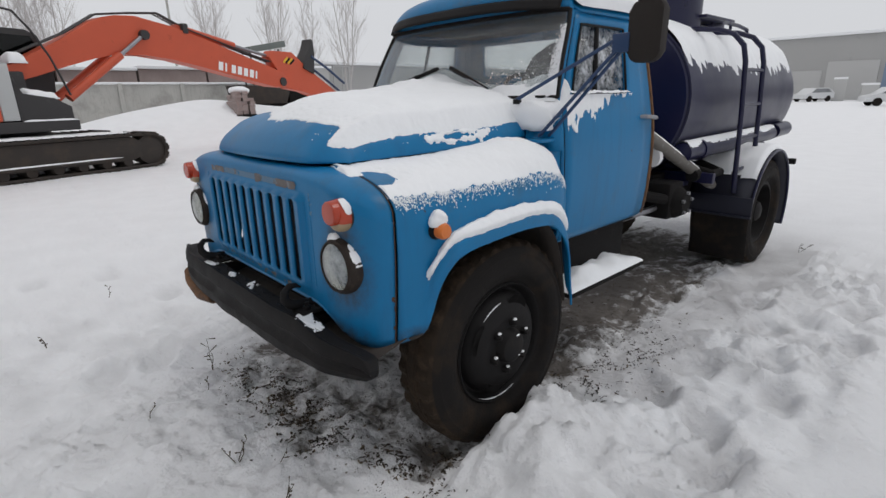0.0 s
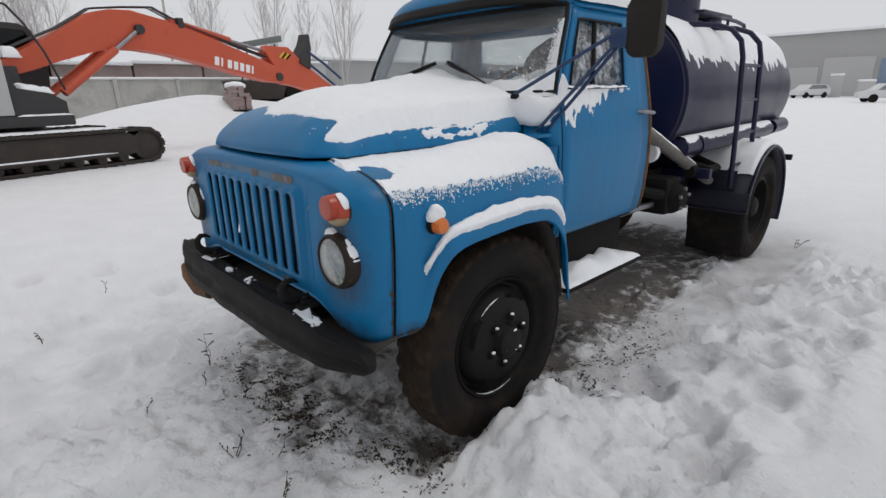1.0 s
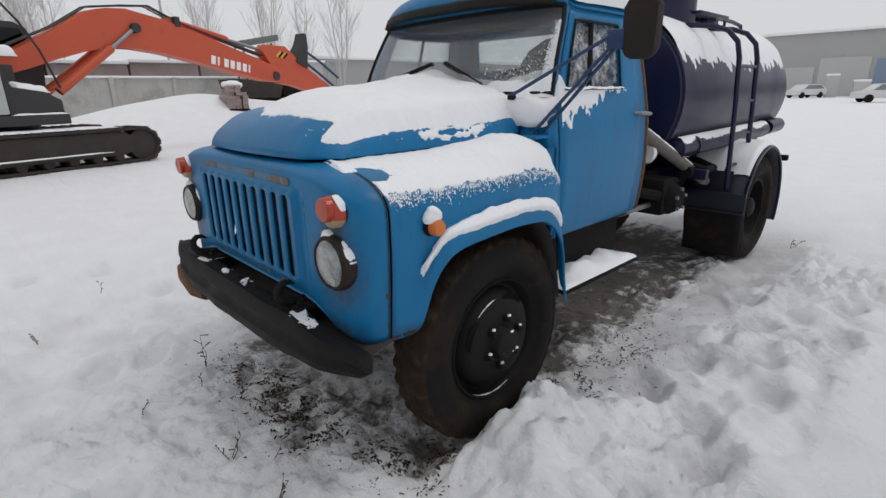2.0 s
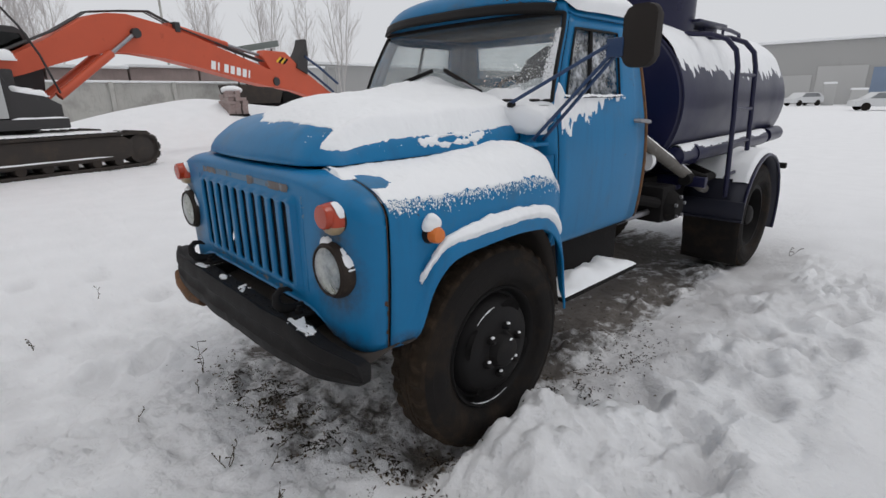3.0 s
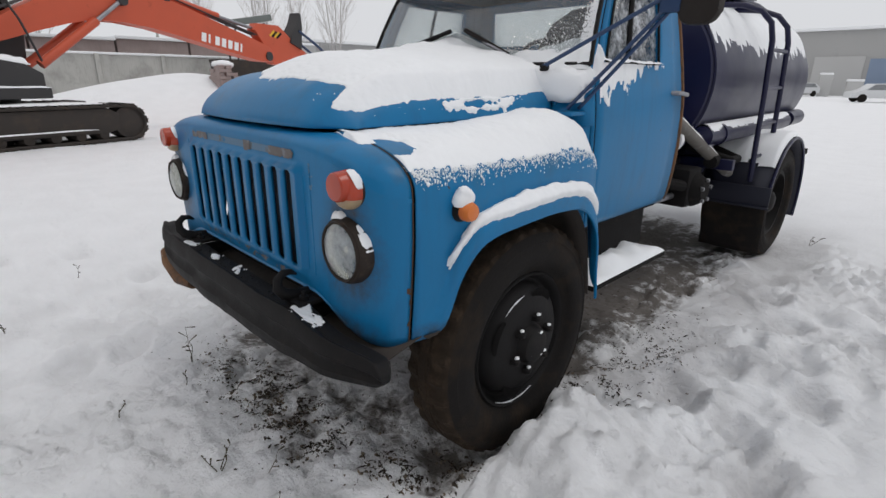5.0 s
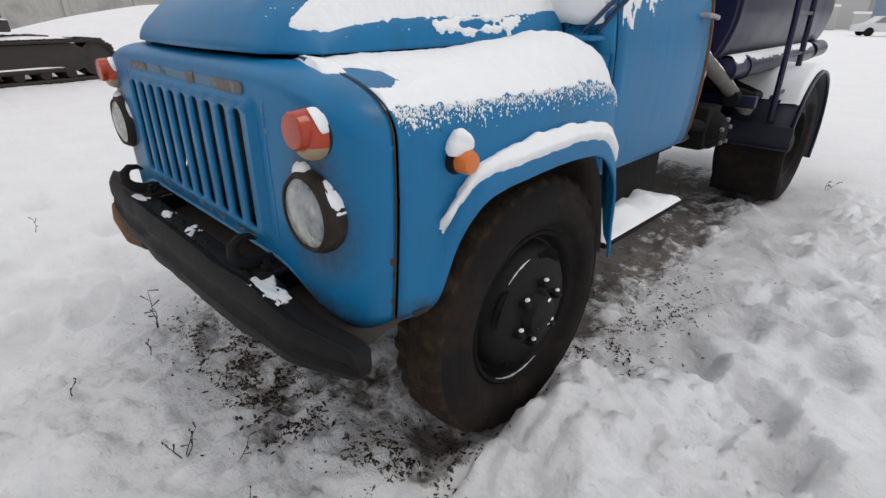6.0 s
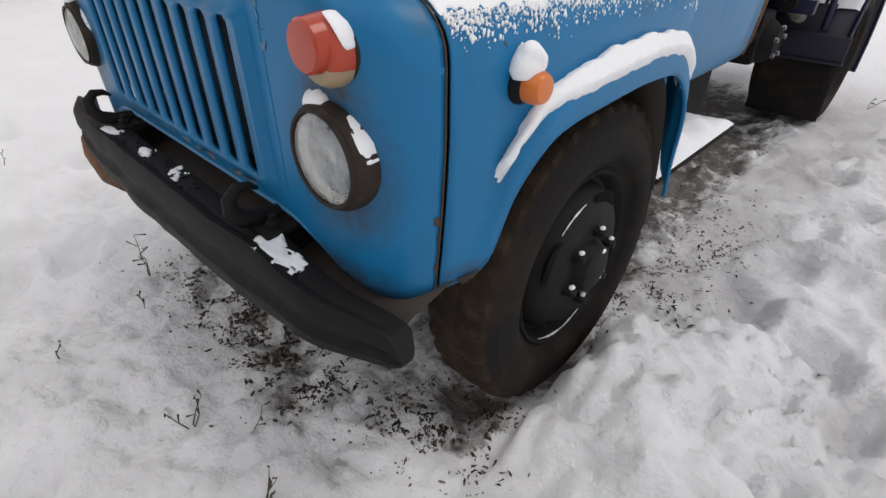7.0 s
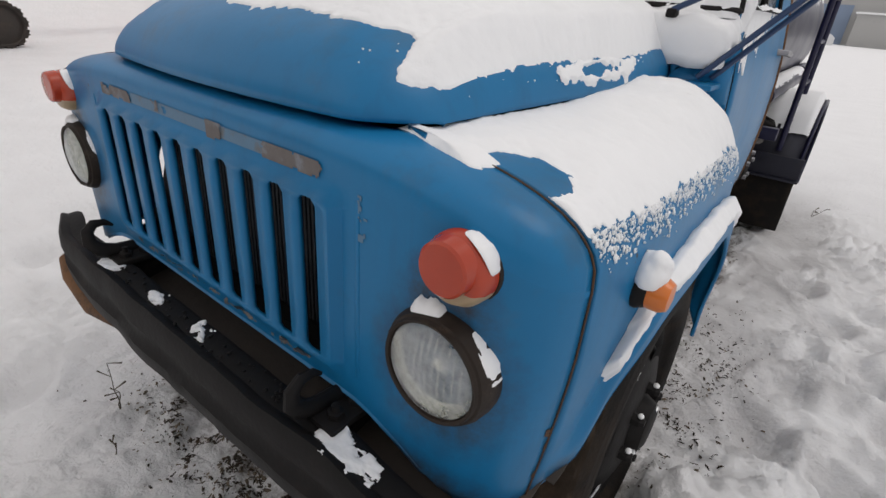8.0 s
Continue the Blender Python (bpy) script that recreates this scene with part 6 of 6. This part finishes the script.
boom_bot = [(5.9, 1.94), (5.4, 1.96), (4.72, 2.08), (3.67, 2.30), (2.74, 2.49), (1.89, 2.65), (1.12, 2.76), (0.39, 2.72), (-0.17, 2.59), (-0.82, 2.39), (-1.44, 2.17), (-2.05, 1.98)]
boom = part("boom", prism(boom_top + boom_bot, 1.05, 1.55, "xz", 0.03), ORANGE, digger, "long cranked orange boom", smooth=30)
part("boom_foot", box((-2.3, 0.95, 1.2), (-1.75, 1.65, 2.25), 0.05), EX_DARK, digger)
letter_x = [3.28 + 0.222 * k for k in range(7)]
for k, lx in enumerate(letter_x):
    m = Matrix.Translation((lx, 1.045, 2.545 - 0.172 * (lx - 3.28))) @ Matrix.Rotation(0.17, 4, "Y")
    part("lettering_block", box((0, -0.004, -0.11), (0.15 if k != 1 and k != 6 else 0.06, 0.002, 0.13), 0, m=m), WHITE, boom, "plain white block of lettering")
for dy in (1.0, 1.6):
    part("boom_cylinder", tube([(-0.95, dy, 1.68), (0.42, dy, 2.70)], 0.10, 14), ORANGE, digger, "orange boom cylinder")
    part("cylinder_rod", tube([(0.40, dy, 2.68), (1.08, dy, 3.20)], 0.05, 12), STEEL, digger, "bright piston rod")
    part("rod_eye", lathe([(0.0, -0.07), (0.12, -0.07), (0.12, 0.07), (0.0, 0.07)], 20, "y", (1.12, dy, 3.22)), EX_DARK, digger)
part("arm_cylinder", tube([(2.3, 1.3, 3.52), (4.1, 1.3, 3.17)], 0.10, 14), ORANGE, digger, "orange arm cylinder")
part("arm_rod", tube([(4.05, 1.3, 3.18), (5.5, 1.3, 2.92)], 0.05, 12), STEEL, digger)
part("cylinder_foot", prism([(2.05, 3.35), (2.6, 3.3), (2.4, 3.6), (2.2, 3.6)], 1.15, 1.45, "xz", 0.02), ORANGE, digger)
arm = part("arm", prism([(5.3, 2.9), (5.45, 3.1), (6.35, 3.1), (6.55, 2.95), (7.05, 2.55), (8.6, 1.72), (10.3, 0.75), (10.1, 0.5), (8.1, 1.45), (6.7, 1.8), (6.0, 1.9), (5.7, 2.4)], 1.12, 1.48, "xz", 0.03), ORANGE, digger, "orange arm reaching down")
for k in range(4):
    m = Matrix.Translation((6.0 + 0.10 * k, 1.112, 2.86 - 0.015 * k)) @ Matrix.Rotation(0.9, 4, "Y")
    part("hazard_stripe", box((0, -0.003, -0.13), (0.07, 0.004, 0.13), 0, m=m), BLACK if k % 2 else YELLOW, arm, "black and yellow warning stripes")
for dy in (1.05, 1.3):
    part("bucket_hose", tube([(7.2, dy, 3.0 - 0.25 * (dy > 1.1)), (8.0, dy, 2.62 - 0.3 * (dy > 1.1)), (8.9, dy, 2.1 - 0.3 * (dy > 1.1))], 0.045, 10), ARM_BLUE, digger, "dark blue hose running down the arm")
part("arm_pin", lathe([(0.0, -0.05), (0.14, -0.05), (0.14, 0.05), (0.0, 0.05)], 20, "y", (5.75, 1.06, 2.12)), EX_DARK, digger)
part("boom_clamp", box((2.28, 1.02, 3.36), (2.44, 1.58, 3.62), 0.02), EX_DARK, digger)
part("link_plate", prism([(6.8, 2.6), (7.3, 2.4), (7.38, 3.1), (7.36, 3.55), (7.27, 3.58), (7.14, 3.2), (6.9, 2.95)], 1.05, 1.5, "xz", 0.02), EX_DARK, digger, "black quick-coupler plate")
part("bucket", prism([(9.9, 0.35), (10.9, 0.9), (11.2, 0.3), (10.8, -0.05), (10.1, 0.0)], 0.8, 1.8, "xz", 0.03), TRACK, digger)
hose = bmesh.new()
for dy in (1.15, 1.25, 1.38):
    tube([(-1.9, dy, 2.55), (-0.7, dy, 3.12), (0.1, dy, 3.62), (0.9, dy, 3.74), (1.65, dy, 3.82), (2.15, dy, 3.62), (2.6, dy, 3.46), (4.3, dy, 3.02), (5.4, dy, 2.75)], 0.02, 6, hose)
part("hydraulic_hose", hose, EX_DARK, digger, "black hydraulic hoses along the boom")
for nm, lo, hi, lab in (("track_snow", (-3.9, 0.02, 0.855), (-0.25, 0.62, 0.905), "snow along the crawler track"), ("guard_snow", (-3.6, -0.025, 0.298), (-0.55, 0.055, 0.325), "line of snow on the track guard"), ("deck_edge_snow", (-2.3, 0.09, 1.215), (-1.26, 0.2, 1.255), "line of snow on the deck edge"), ("deck_snow", (-2.1, 0.2, 1.66), (-1.5, 0.8, 1.86), "snow on the excavator's side cover"), ("boom_snow", (-1.95, 1.0, 2.42), (-1.6, 1.5, 2.66), "snow at the boom foot")):
    bm = box(lo, hi, 0.0)
    bmesh.ops.subdivide_edges(bm, edges=bm.edges[:], cuts=9, use_grid_fill=True)
    mid, half = (Vector(lo) + Vector(hi)) / 2, (Vector(hi) - Vector(lo)) / 2
    for v in bm.verts:
        q = Vector(((v.co.x - mid.x) / half.x, (v.co.y - mid.y) / half.y, 0))
        edge = max(0.0, 1 - abs(q.x) ** 4) * max(0.0, 1 - abs(q.y) ** 4)
        if v.co.z > lo[2]:
            v.co.z = lo[2] + (v.co.z - lo[2]) * (0.15 + 0.85 * edge ** 0.5) * (1 + 0.35 * rough_noise(v.co, 2.5, 3))
    ob = tagged(part(nm, bm, SNOW, smooth=80), lab, "snow", kind="stuff")
    ob.matrix_basis = EX


# ---- far side of the yard ----
wall = thing("concrete_wall", "weathered concrete panel wall capped with snow", "wall", kind="structure")
WX = -25.0
for k in range(9):
    y0 = -9 + k * 2.6
    part("wall_panel", box((WX, y0, 0.0), (WX + 0.18, y0 + 2.55, 2.32), 0.02), CONCRETE, wall)
    part("wall_post", box((WX - 0.02, y0 + 2.5, 0.0), (WX + 0.26, y0 + 2.68, 2.36), 0.02), CONCRETE, wall)
    bm = box((WX - 0.05, y0 - 0.02, 2.31), (WX + 0.26, y0 + 2.6, 2.41), 0.04)
    tagged(part("wall_snow", bm, SNOW, smooth=80), "line of snow on the concrete wall", "snow", group="snow on the wall", kind="stuff")
fence = thing("brick_shed_row", "weathered reddish sheds behind the concrete wall", "shed", kind="structure")
for k in range(6):
    y0 = -8 + k * 3.4
    part("shed_wall", box((WX - 6, y0, 0), (WX - 3, y0 + 3.3, 3.05 + 0.1 * (k % 3)), 0.03), BRICKISH, fence)
    part("shed_roof", box((WX - 6.2, y0 - 0.05, 3.05 + 0.1 * (k % 3)), (WX - 2.8, y0 + 3.35, 3.2 + 0.1 * (k % 3)), 0.03), SNOW, fence)
crate = thing("brick_stack", "stack of bricks with snow on top", "bricks")
rnd = random.Random(23)
block = box((-0.24, -0.12, -0.065), (0.24, 0.12, 0.065), 0.012)
first_block = None
for course in range(7):
    for i in range(2):
        for j in range(3 if course < 5 else 2):
            if course > 4 and rnd.random() < 0.35:
                continue
            at = pose(-20.35 + 0.5 * i + rnd.uniform(-0.03, 0.03), 7.15 + 0.27 * j + rnd.uniform(-0.03, 0.03), 1.02 + 0.135 * course, 0, 0, rnd.uniform(-8, 8) + (0 if course % 2 else 3))
            if first_block is None:
                first_block = part("brick", block, BRICKISH, crate, smooth=0)
                first_block.matrix_basis = at
            else:
                o = new("brick", first_block.data)
                o.parent, o.matrix_basis = crate, at
part("pallet", box((-20.65, 6.98, 0.75), (-19.55, 7.85, 0.955), 0.02), DARK, crate)
bm = bmesh.new()
bmesh.ops.create_icosphere(bm, subdivisions=3, radius=1, matrix=Matrix.Translation((-20.1, 7.4, 1.93)) @ Matrix.Diagonal((0.5, 0.42, 0.17, 1)))
for v in bm.verts:
    v.co += Vector((0, 0, 0.05)) * rough_noise(v.co, 3, 3)
tagged(part("brick_snow", bm, SNOW, smooth=80), "cap of snow on the bricks", "snow", kind="stuff")

dumper = thing("parked_dumper", "dark dump truck parked by the wall behind the bricks", "truck")
part("chassis", box((-23.3, 8.3, 1.05), (-21.9, 11.6, 1.35), 0.04), DARK, dumper)
part("dump_body", prism([(8.3, 1.35), (10.4, 1.35), (10.7, 2.15), (8.1, 2.2)], -23.4, -21.8, "yz", 0.04), TRACK, dumper, "dark rusty dump body")
part("cab", prism([(10.6, 1.3), (11.7, 1.3), (11.7, 2.0), (11.4, 2.6), (10.65, 2.6)], -23.3, -21.9, "yz", 0.06), DARK, dumper)
part("girder", box((-0.6, -0.9, -0.14), (0.6, 0.9, 0.14), 0.03, m=pose(-22.85, 9.95, 3.95, 11, 0, 0)), GIRDER, dumper, "grey-green girder lying tilted on the load")
for cx in (-23.3, -22.4):
    for cy in (9.1, 10.5):
        part("canopy_post", tube([(cx, cy, 2.1), (cx, cy, 3.72 + 0.14 * (cy > 10))], 0.04, 8), DARK, dumper)
for cx in (-23.2, -22.0):
    for cy in (8.9, 11.1):
        part("wheel", lathe([(0.0, -0.12), (0.22, -0.12), (0.45, -0.1), (0.45, 0.1), (0.22, 0.12), (0.0, 0.12)], 28, "x", (cx, cy, 1.05)), RUBBER, dumper)

low = thing("low_building", "long low grey building beyond the yard", "building", kind="structure")
part("wall", box((-60, 24, 0), (-52, 75, 5.2), 0.05), FACADE, low)
part("roof", box((-60.5, 23.5, 5.2), (-51.5, 75.5, 5.5), 0.05), SNOW, low)

gate = thing("gate_frame", "grey steel gate frame beside a small block hut", "gate")
for gy2 in (24.3, 25.2, 25.9):
    part("gate_post", box((-40.06, gy2 - 0.06, 0.0), (-39.94, gy2 + 0.06, 4.3), 0.01), FACADE, gate)
part("gate_beam", box((-40.05, 24.24, 4.2), (-39.95, 25.96, 4.32), 0.01), FACADE, gate)
hut = thing("block_hut", "small pale grey hut behind the yard", "hut")
part("wall", box((-42.5, 21.9, 0.0), (-40.3, 24.0, 4.1), 0.03), FACADE_PALE, hut)
part("roof", box((-42.7, 21.7, 4.1), (-40.1, 24.2, 4.28), 0.04), SNOW, hut)

hall = thing("industrial_hall", "wide grey industrial hall across the yard", "building", kind="structure")
HY = 80.0
part("wall", box((-38, HY, 0), (60, HY + 20, 7.6), 0.05), FACADE, hall)
part("roof", box((-38.5, HY - 0.5, 7.6), (60.5, HY + 20.5, 7.95), 0.05), SNOW, hall)
part("gate", box((-14.1, HY - 0.12, 0), (-9.0, HY + 0.05, 4.6), 0.03), FACADE_PALE, hall, "pale gate")
part("gate", box((-8.5, HY - 0.12, 0), (-2.5, HY + 0.05, 4.3), 0.03), GATE_BLUE, hall, "dull blue gate")
part("plinth_band", box((-36, HY - 0.08, 0), (-14.6, HY + 0.05, 3.6), 0.03), FACADE_PALE, hall)
part("lean_to", box((-1.8, HY - 2.5, 0), (30, HY, 3.4), 0.05), FACADE, hall, "low grey lean-to")
part("roof", box((-2.0, HY - 2.8, 3.4), (30.3, HY + 0.1, 3.6), 0.04), SNOW, hall)


def car(x, y, turn, length, label):
    c = thing("parked_car", label, "car", group="cars by the hall", at=pose(x, y, rise(x, y), 0, 0, turn))
    k = length / 4.5
    body = [(-2.25 * k, 0.35), (-2.2 * k, 0.8), (-1.3 * k, 0.95), (-0.7 * k, 1.48), (1.3 * k, 1.5), (2.0 * k, 1.02), (2.25 * k, 0.95), (2.25 * k, 0.35)]
    b = part("body", prism(body, -0.85, 0.85, "xz", 0.08), CAR_WHITE, c)
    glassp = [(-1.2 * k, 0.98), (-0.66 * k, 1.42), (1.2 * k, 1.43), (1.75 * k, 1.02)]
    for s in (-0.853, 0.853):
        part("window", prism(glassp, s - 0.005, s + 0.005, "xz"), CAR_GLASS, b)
    for wx in (-1.4 * k, 1.35 * k):
        for wy in (-0.78, 0.78):
            part("wheel", lathe([(0.0, -0.1), (0.2, -0.1), (0.33, -0.09), (0.33, 0.09), (0.2, 0.1), (0.0, 0.1)], 24, "y", (wx, wy, 0.33)), RUBBER, c)
    return c


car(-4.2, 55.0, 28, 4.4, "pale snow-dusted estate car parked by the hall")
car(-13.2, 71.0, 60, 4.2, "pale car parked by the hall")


def yard_block(x, y, w, h, label):
    """A pale block with a cap of snow, standing by the hall."""
    c = thing("concrete_block", label, "block", group="blocks by the hall", at=pose(x, y, 0, 0, 0, 12))
    part("block", box((-w / 2, -w / 2, 0), (w / 2, w / 2, h), 0.06), FACADE_PALE, c)
    part("snow_cap", box((-w / 2 - 0.05, -w / 2 - 0.05, h - 0.02), (w / 2 + 0.05, w / 2 + 0.05, h + 0.22), 0.1), SNOW, c, "cap of snow")


yard_block(-11.4, 74.0, 1.2, 2.4, "tall pale concrete block with a snow cap")
yard_block(-8.6, 74.0, 1.5, 1.7, "low pale concrete block with a snow cap")


shade_wall = thing("nose_shade_wall", "unseen plain wall added to dim light on the truck's nose", "wall", kind="structure")
part("wall", box((-30, -16, -0.2), (14, -15.6, 7.5), 0.05), FACADE, shade_wall)


# ---- bare trees ----
def bare_tree(x, y, h, seed, spread):
    rnd = random.Random(seed)
    tr = thing("bare_tree", "tall leafless tree, its bark paled for haze", "tree", group="bare trees", at=pose(x, y, rise(x, y)))
    trunk, twigs = bmesh.new(), bmesh.new()
    def branch(p, d, length, r, level):
        pts, q, dd = [p], p.copy(), d.copy()
        for _ in range(3):
            dd = (dd + Vector((rnd.uniform(-0.16, 0.16), rnd.uniform(-0.16, 0.16), 0.14))).normalized()
            q = q + dd * length / 3
            pts.append(q.copy())
        tube(pts, [r * 1.2, r, r * 0.75, r * 0.5], 4 if level < 2 else 3, twigs, caps=False)
        if level < 3:
            for _ in range(5 if level < 2 else 3):
                k = rnd.uniform(0.15, 1.0) * 2.99
                base = pts[int(k)].lerp(pts[int(k) + 1], k % 1)
                nd = (dd + Vector((rnd.uniform(-1, 1), rnd.uniform(-1, 1), rnd.uniform(-0.1, 0.7))) * 0.7).normalized()
                branch(base, nd, length * rnd.uniform(0.45, 0.7), r * 0.55, level + 1)
    stems = rnd.randint(3, 4)
    for m in range(stems):
        a0 = 2 * math.pi * (m + rnd.random() * 0.5) / stems
        lean = Vector((math.cos(a0) * spread * rnd.uniform(0.25, 0.6), math.sin(a0) * spread * rnd.uniform(0.25, 0.6), 1))
        tall = h * rnd.uniform(0.8, 1.0)
        spine = [lean * tall * (k / 8) ** 1.1 + Vector((rnd.uniform(-0.1, 0.1), rnd.uniform(-0.1, 0.1), 0)) * (k > 0) for k in range(9)]
        for k in range(9):
            spine[k].z = tall * k / 8
        tube(spine, [0.085 * h / 12 * (1 - 0.11 * k) + 0.006 for k in range(9)], 6, trunk)
        for k in range(13):
            f = 0.25 + 0.73 * k / 13
            i = min(7, int(f * 8))
            p = spine[i].lerp(spine[i + 1], f * 8 - i)
            a = rnd.uniform(0, 2 * math.pi)
            branch(p, Vector((math.cos(a), math.sin(a), rnd.uniform(0.9, 1.7))).normalized(), h * spread * (1.1 - 0.8 * f), 0.017 * h / 12, 1)
    part("trunk", trunk, BARK, tr)
    part("crown", twigs, BARK, tr, "bare twiggy crown", smooth=0)
    return tr


for k, (x, y, h, sp) in enumerate(((-54.2, 18.8, 13, 0.3), (-51.8, 24.6, 14, 0.26), (-50.1, 27.9, 12.5, 0.24), (-48.1, 31.0, 14.5, 0.28), (-50, 2.6, 14, 0.36), (-51, 5.4, 12, 0.36))):
    bare_tree(x, y, h, 40 + k, sp)
pole = thing("utility_pole", "thin grey lamp pole behind the trees", "pole")
part("pole", tube([(-45, 12.6, 0), (-45, 12.6, 14)], [0.12, 0.08], 8), CONCRETE, pole)


# ---- dead weeds and clods ----
def weed(x, y, h, seed):
    rnd = random.Random(seed)
    bm = bmesh.new()
    for _ in range(rnd.randint(1, 3)):
        d = Vector((rnd.uniform(-0.5, 0.5), rnd.uniform(-0.5, 0.5), 1)).normalized()
        p = Vector((0, 0, -0.02))
        pts = [p]
        for _ in range(4):
            d = (d + Vector((rnd.uniform(-0.35, 0.35), rnd.uniform(-0.35, 0.35), 0))).normalized()
            p = p + d * h / 4
            pts.append(p)
        tube(pts, [0.0028, 0.0024, 0.002, 0.0016, 0.001], 5, bm)
        for q in pts[2:]:
            e = q + Vector((rnd.uniform(-1, 1), rnd.uniform(-1, 1), rnd.uniform(0, 1))) * h * 0.22
            tube([q, e], [0.0015, 0.004], 4, bm)
    stem = part("dry_stem", bm, WEED, None, smooth=0)
    w = thing("dead_weed", "dry brown weed sticking out of the snow", "weed", group="dead weeds", at=pose(x, y, ground_height(x, y)))
    stem.parent = w
    return w


for k, (x, y, h) in enumerate(((-0.38, -1.22, 0.14), (0.37, -0.91, 0.14), (-0.72, -0.80, 0.22), (-1.9, -1.5, 0.1), (0.6, -0.98, 0.1), (0.2, -1.02, 0.12), (1.15, 4.15, 0.14), (-0.5, -0.92, 0.1), (0.95, -0.75, 0.1), (1.0, -0.9, 0.12), (-2.6, -1.0, 0.12))):
    weed(x, y, h, 90 + k)
seed_bm = bmesh.new()
bmesh.ops.create_icosphere(seed_bm, subdivisions=1, radius=1)
seed_bm.verts.ensure_lookup_table()
CLOD_V, CLOD_F = [v.co.copy() for v in seed_bm.verts], [[v.index for v in f.verts] for f in seed_bm.faces]
seed_bm.free()
clod_v, clod_f = [], []
rnd = random.Random(5)


def clod_at(x, y, r):
    """A crumb of soil or a curled dead leaf, lying on the snow."""
    long = rnd.uniform(1.0, 2.3)
    m = pose(x, y, ground_height(x, y) + r * 0.25, rnd.uniform(-35, 35), rnd.uniform(-35, 35), rnd.uniform(0, 360)) @ Matrix.Diagonal((r * long, r * rnd.uniform(0.5, 1.0), r * rnd.uniform(0.3, 0.7), 1))
    first = len(clod_v)
    for co in CLOD_V:
        clod_v.append(m @ co + Vector((rnd.uniform(-1, 1), rnd.uniform(-1, 1), rnd.uniform(-1, 1))) * r * 0.35)
    clod_f.extend([first + k for k in f] for f in CLOD_F)


placed = 0
while placed < 1700:
    x, y = rnd.uniform(-1.3, 1.4), rnd.uniform(-1.05, 3.4)
    b = bare(x, y)
    if rnd.random() > b * 1.1 or b < 0.15:
        continue
    clod_at(x, y, rnd.uniform(0.002, 0.0065) * (1.8 if rnd.random() < 0.07 else 1))
    placed += 1
# litter under the bumper and round the wheel
for cx, cy, sx2, sy2, n in ((-0.45, -0.64, 0.22, 0.09, 260), (-0.1, -0.63, 0.18, 0.09, 320), (0.12, -0.62, 0.12, 0.08, 240), (0.31, -0.72, 0.07, 0.07, 130), (0.66, -0.56, 0.13, 0.07, 130), (0.77, -0.40, 0.1, 0.1, 220), (0.85, 0.55, 0.1, 0.2, 60), (0.93, 1.1, 0.1, 0.36, 130)):
    for _ in range(int(n * 3.4)):
        x, y = rnd.gauss(cx, sx2), rnd.gauss(cy, sy2)
        if rough_noise((x, y, 77), 9, 2) > -0.1:
            clod_at(x, y, 0.0014 + 0.0062 * rnd.random() ** 2.8)
# dead leaves, stalks and bark, thicker than the crumbs, in clumps with bare snow between
def flake_at(x, y, size):
    """A curled scrap of leaf or stalk: a bent strip with two faces and thickness."""
    long, wide, curl = size * rnd.uniform(0.9, 1.9), size * rnd.uniform(0.18, 0.5), size * rnd.uniform(0.1, 0.4)
    m = pose(x, y, ground_height(x, y) + size * 0.12, rnd.uniform(-30, 30), rnd.uniform(-25, 25), rnd.uniform(0, 360))
    first = len(flake_v)
    for k, (along, across, up) in enumerate(((-1, 0.25, 0.0), (-0.3, 1, 0.7), (0.35, 0.8, 1.0), (1, 0.2, 0.2))):
        for side in (-1, 1):
            for lift in (0, 0.0016):
                flake_v.append(m @ Vector((along * long / 2, side * across * wide / 2 + rnd.uniform(-0.1, 0.1) * size, up * curl + lift)))
    for k in range(3):
        a, b = first + 4 * k, first + 4 * k + 4
        flake_f.extend(((a + 1, a + 3, b + 3, b + 1), (a, b, b + 2, a + 2), (a, a + 1, b + 1, b), (a + 2, b + 2, b + 3, a + 3)))
    flake_f.extend(((first, first + 2, first + 3, first + 1), (first + 12, first + 13, first + 15, first + 14)))


flake_v, flake_f = [], []
for cx, cy, sx2, sy2, n in ((-0.42, -0.61, 0.2, 0.09, 230), (-0.1, -0.61, 0.18, 0.085, 260), (0.1, -0.61, 0.1, 0.08, 170), (0.31, -0.68, 0.045, 0.075, 130), (0.40, -0.60, 0.05, 0.06, 60), (0.68, -0.54, 0.12, 0.07, 100), (0.80, -0.40, 0.1, 0.1, 190), (0.93, 0.62, 0.09, 0.16, 150), (0.96, 1.1, 0.12, 0.34, 230), (1.02, 0.42, 0.06, 0.1, 70)):
    for _ in range(n * 2):
        x, y = rnd.gauss(cx, sx2), rnd.gauss(cy, sy2)
        if rough_noise((x, y, 77), 9, 2) > 0.0:
            flake_at(x, y, 0.005 + 0.014 * rnd.random() ** 1.9)
flake_mesh = bpy.data.meshes.new("leaf_litter")
flake_mesh.from_pydata(flake_v, [], flake_f)
flake_mesh.materials.append(LITTER)
tagged(new("leaf_litter", flake_mesh), "dark brown dead leaves and stalks strewn on the snow", "leaf litter", kind="stuff")
clod_mesh = bpy.data.meshes.new("soil_clods")
clod_mesh.from_pydata(clod_v, [], clod_f)
clod_mesh.materials.append(CLOD)
tagged(new("soil_clods", clod_mesh), "dark crumbs of soil and leaf litter on the snow", "soil", kind="stuff")
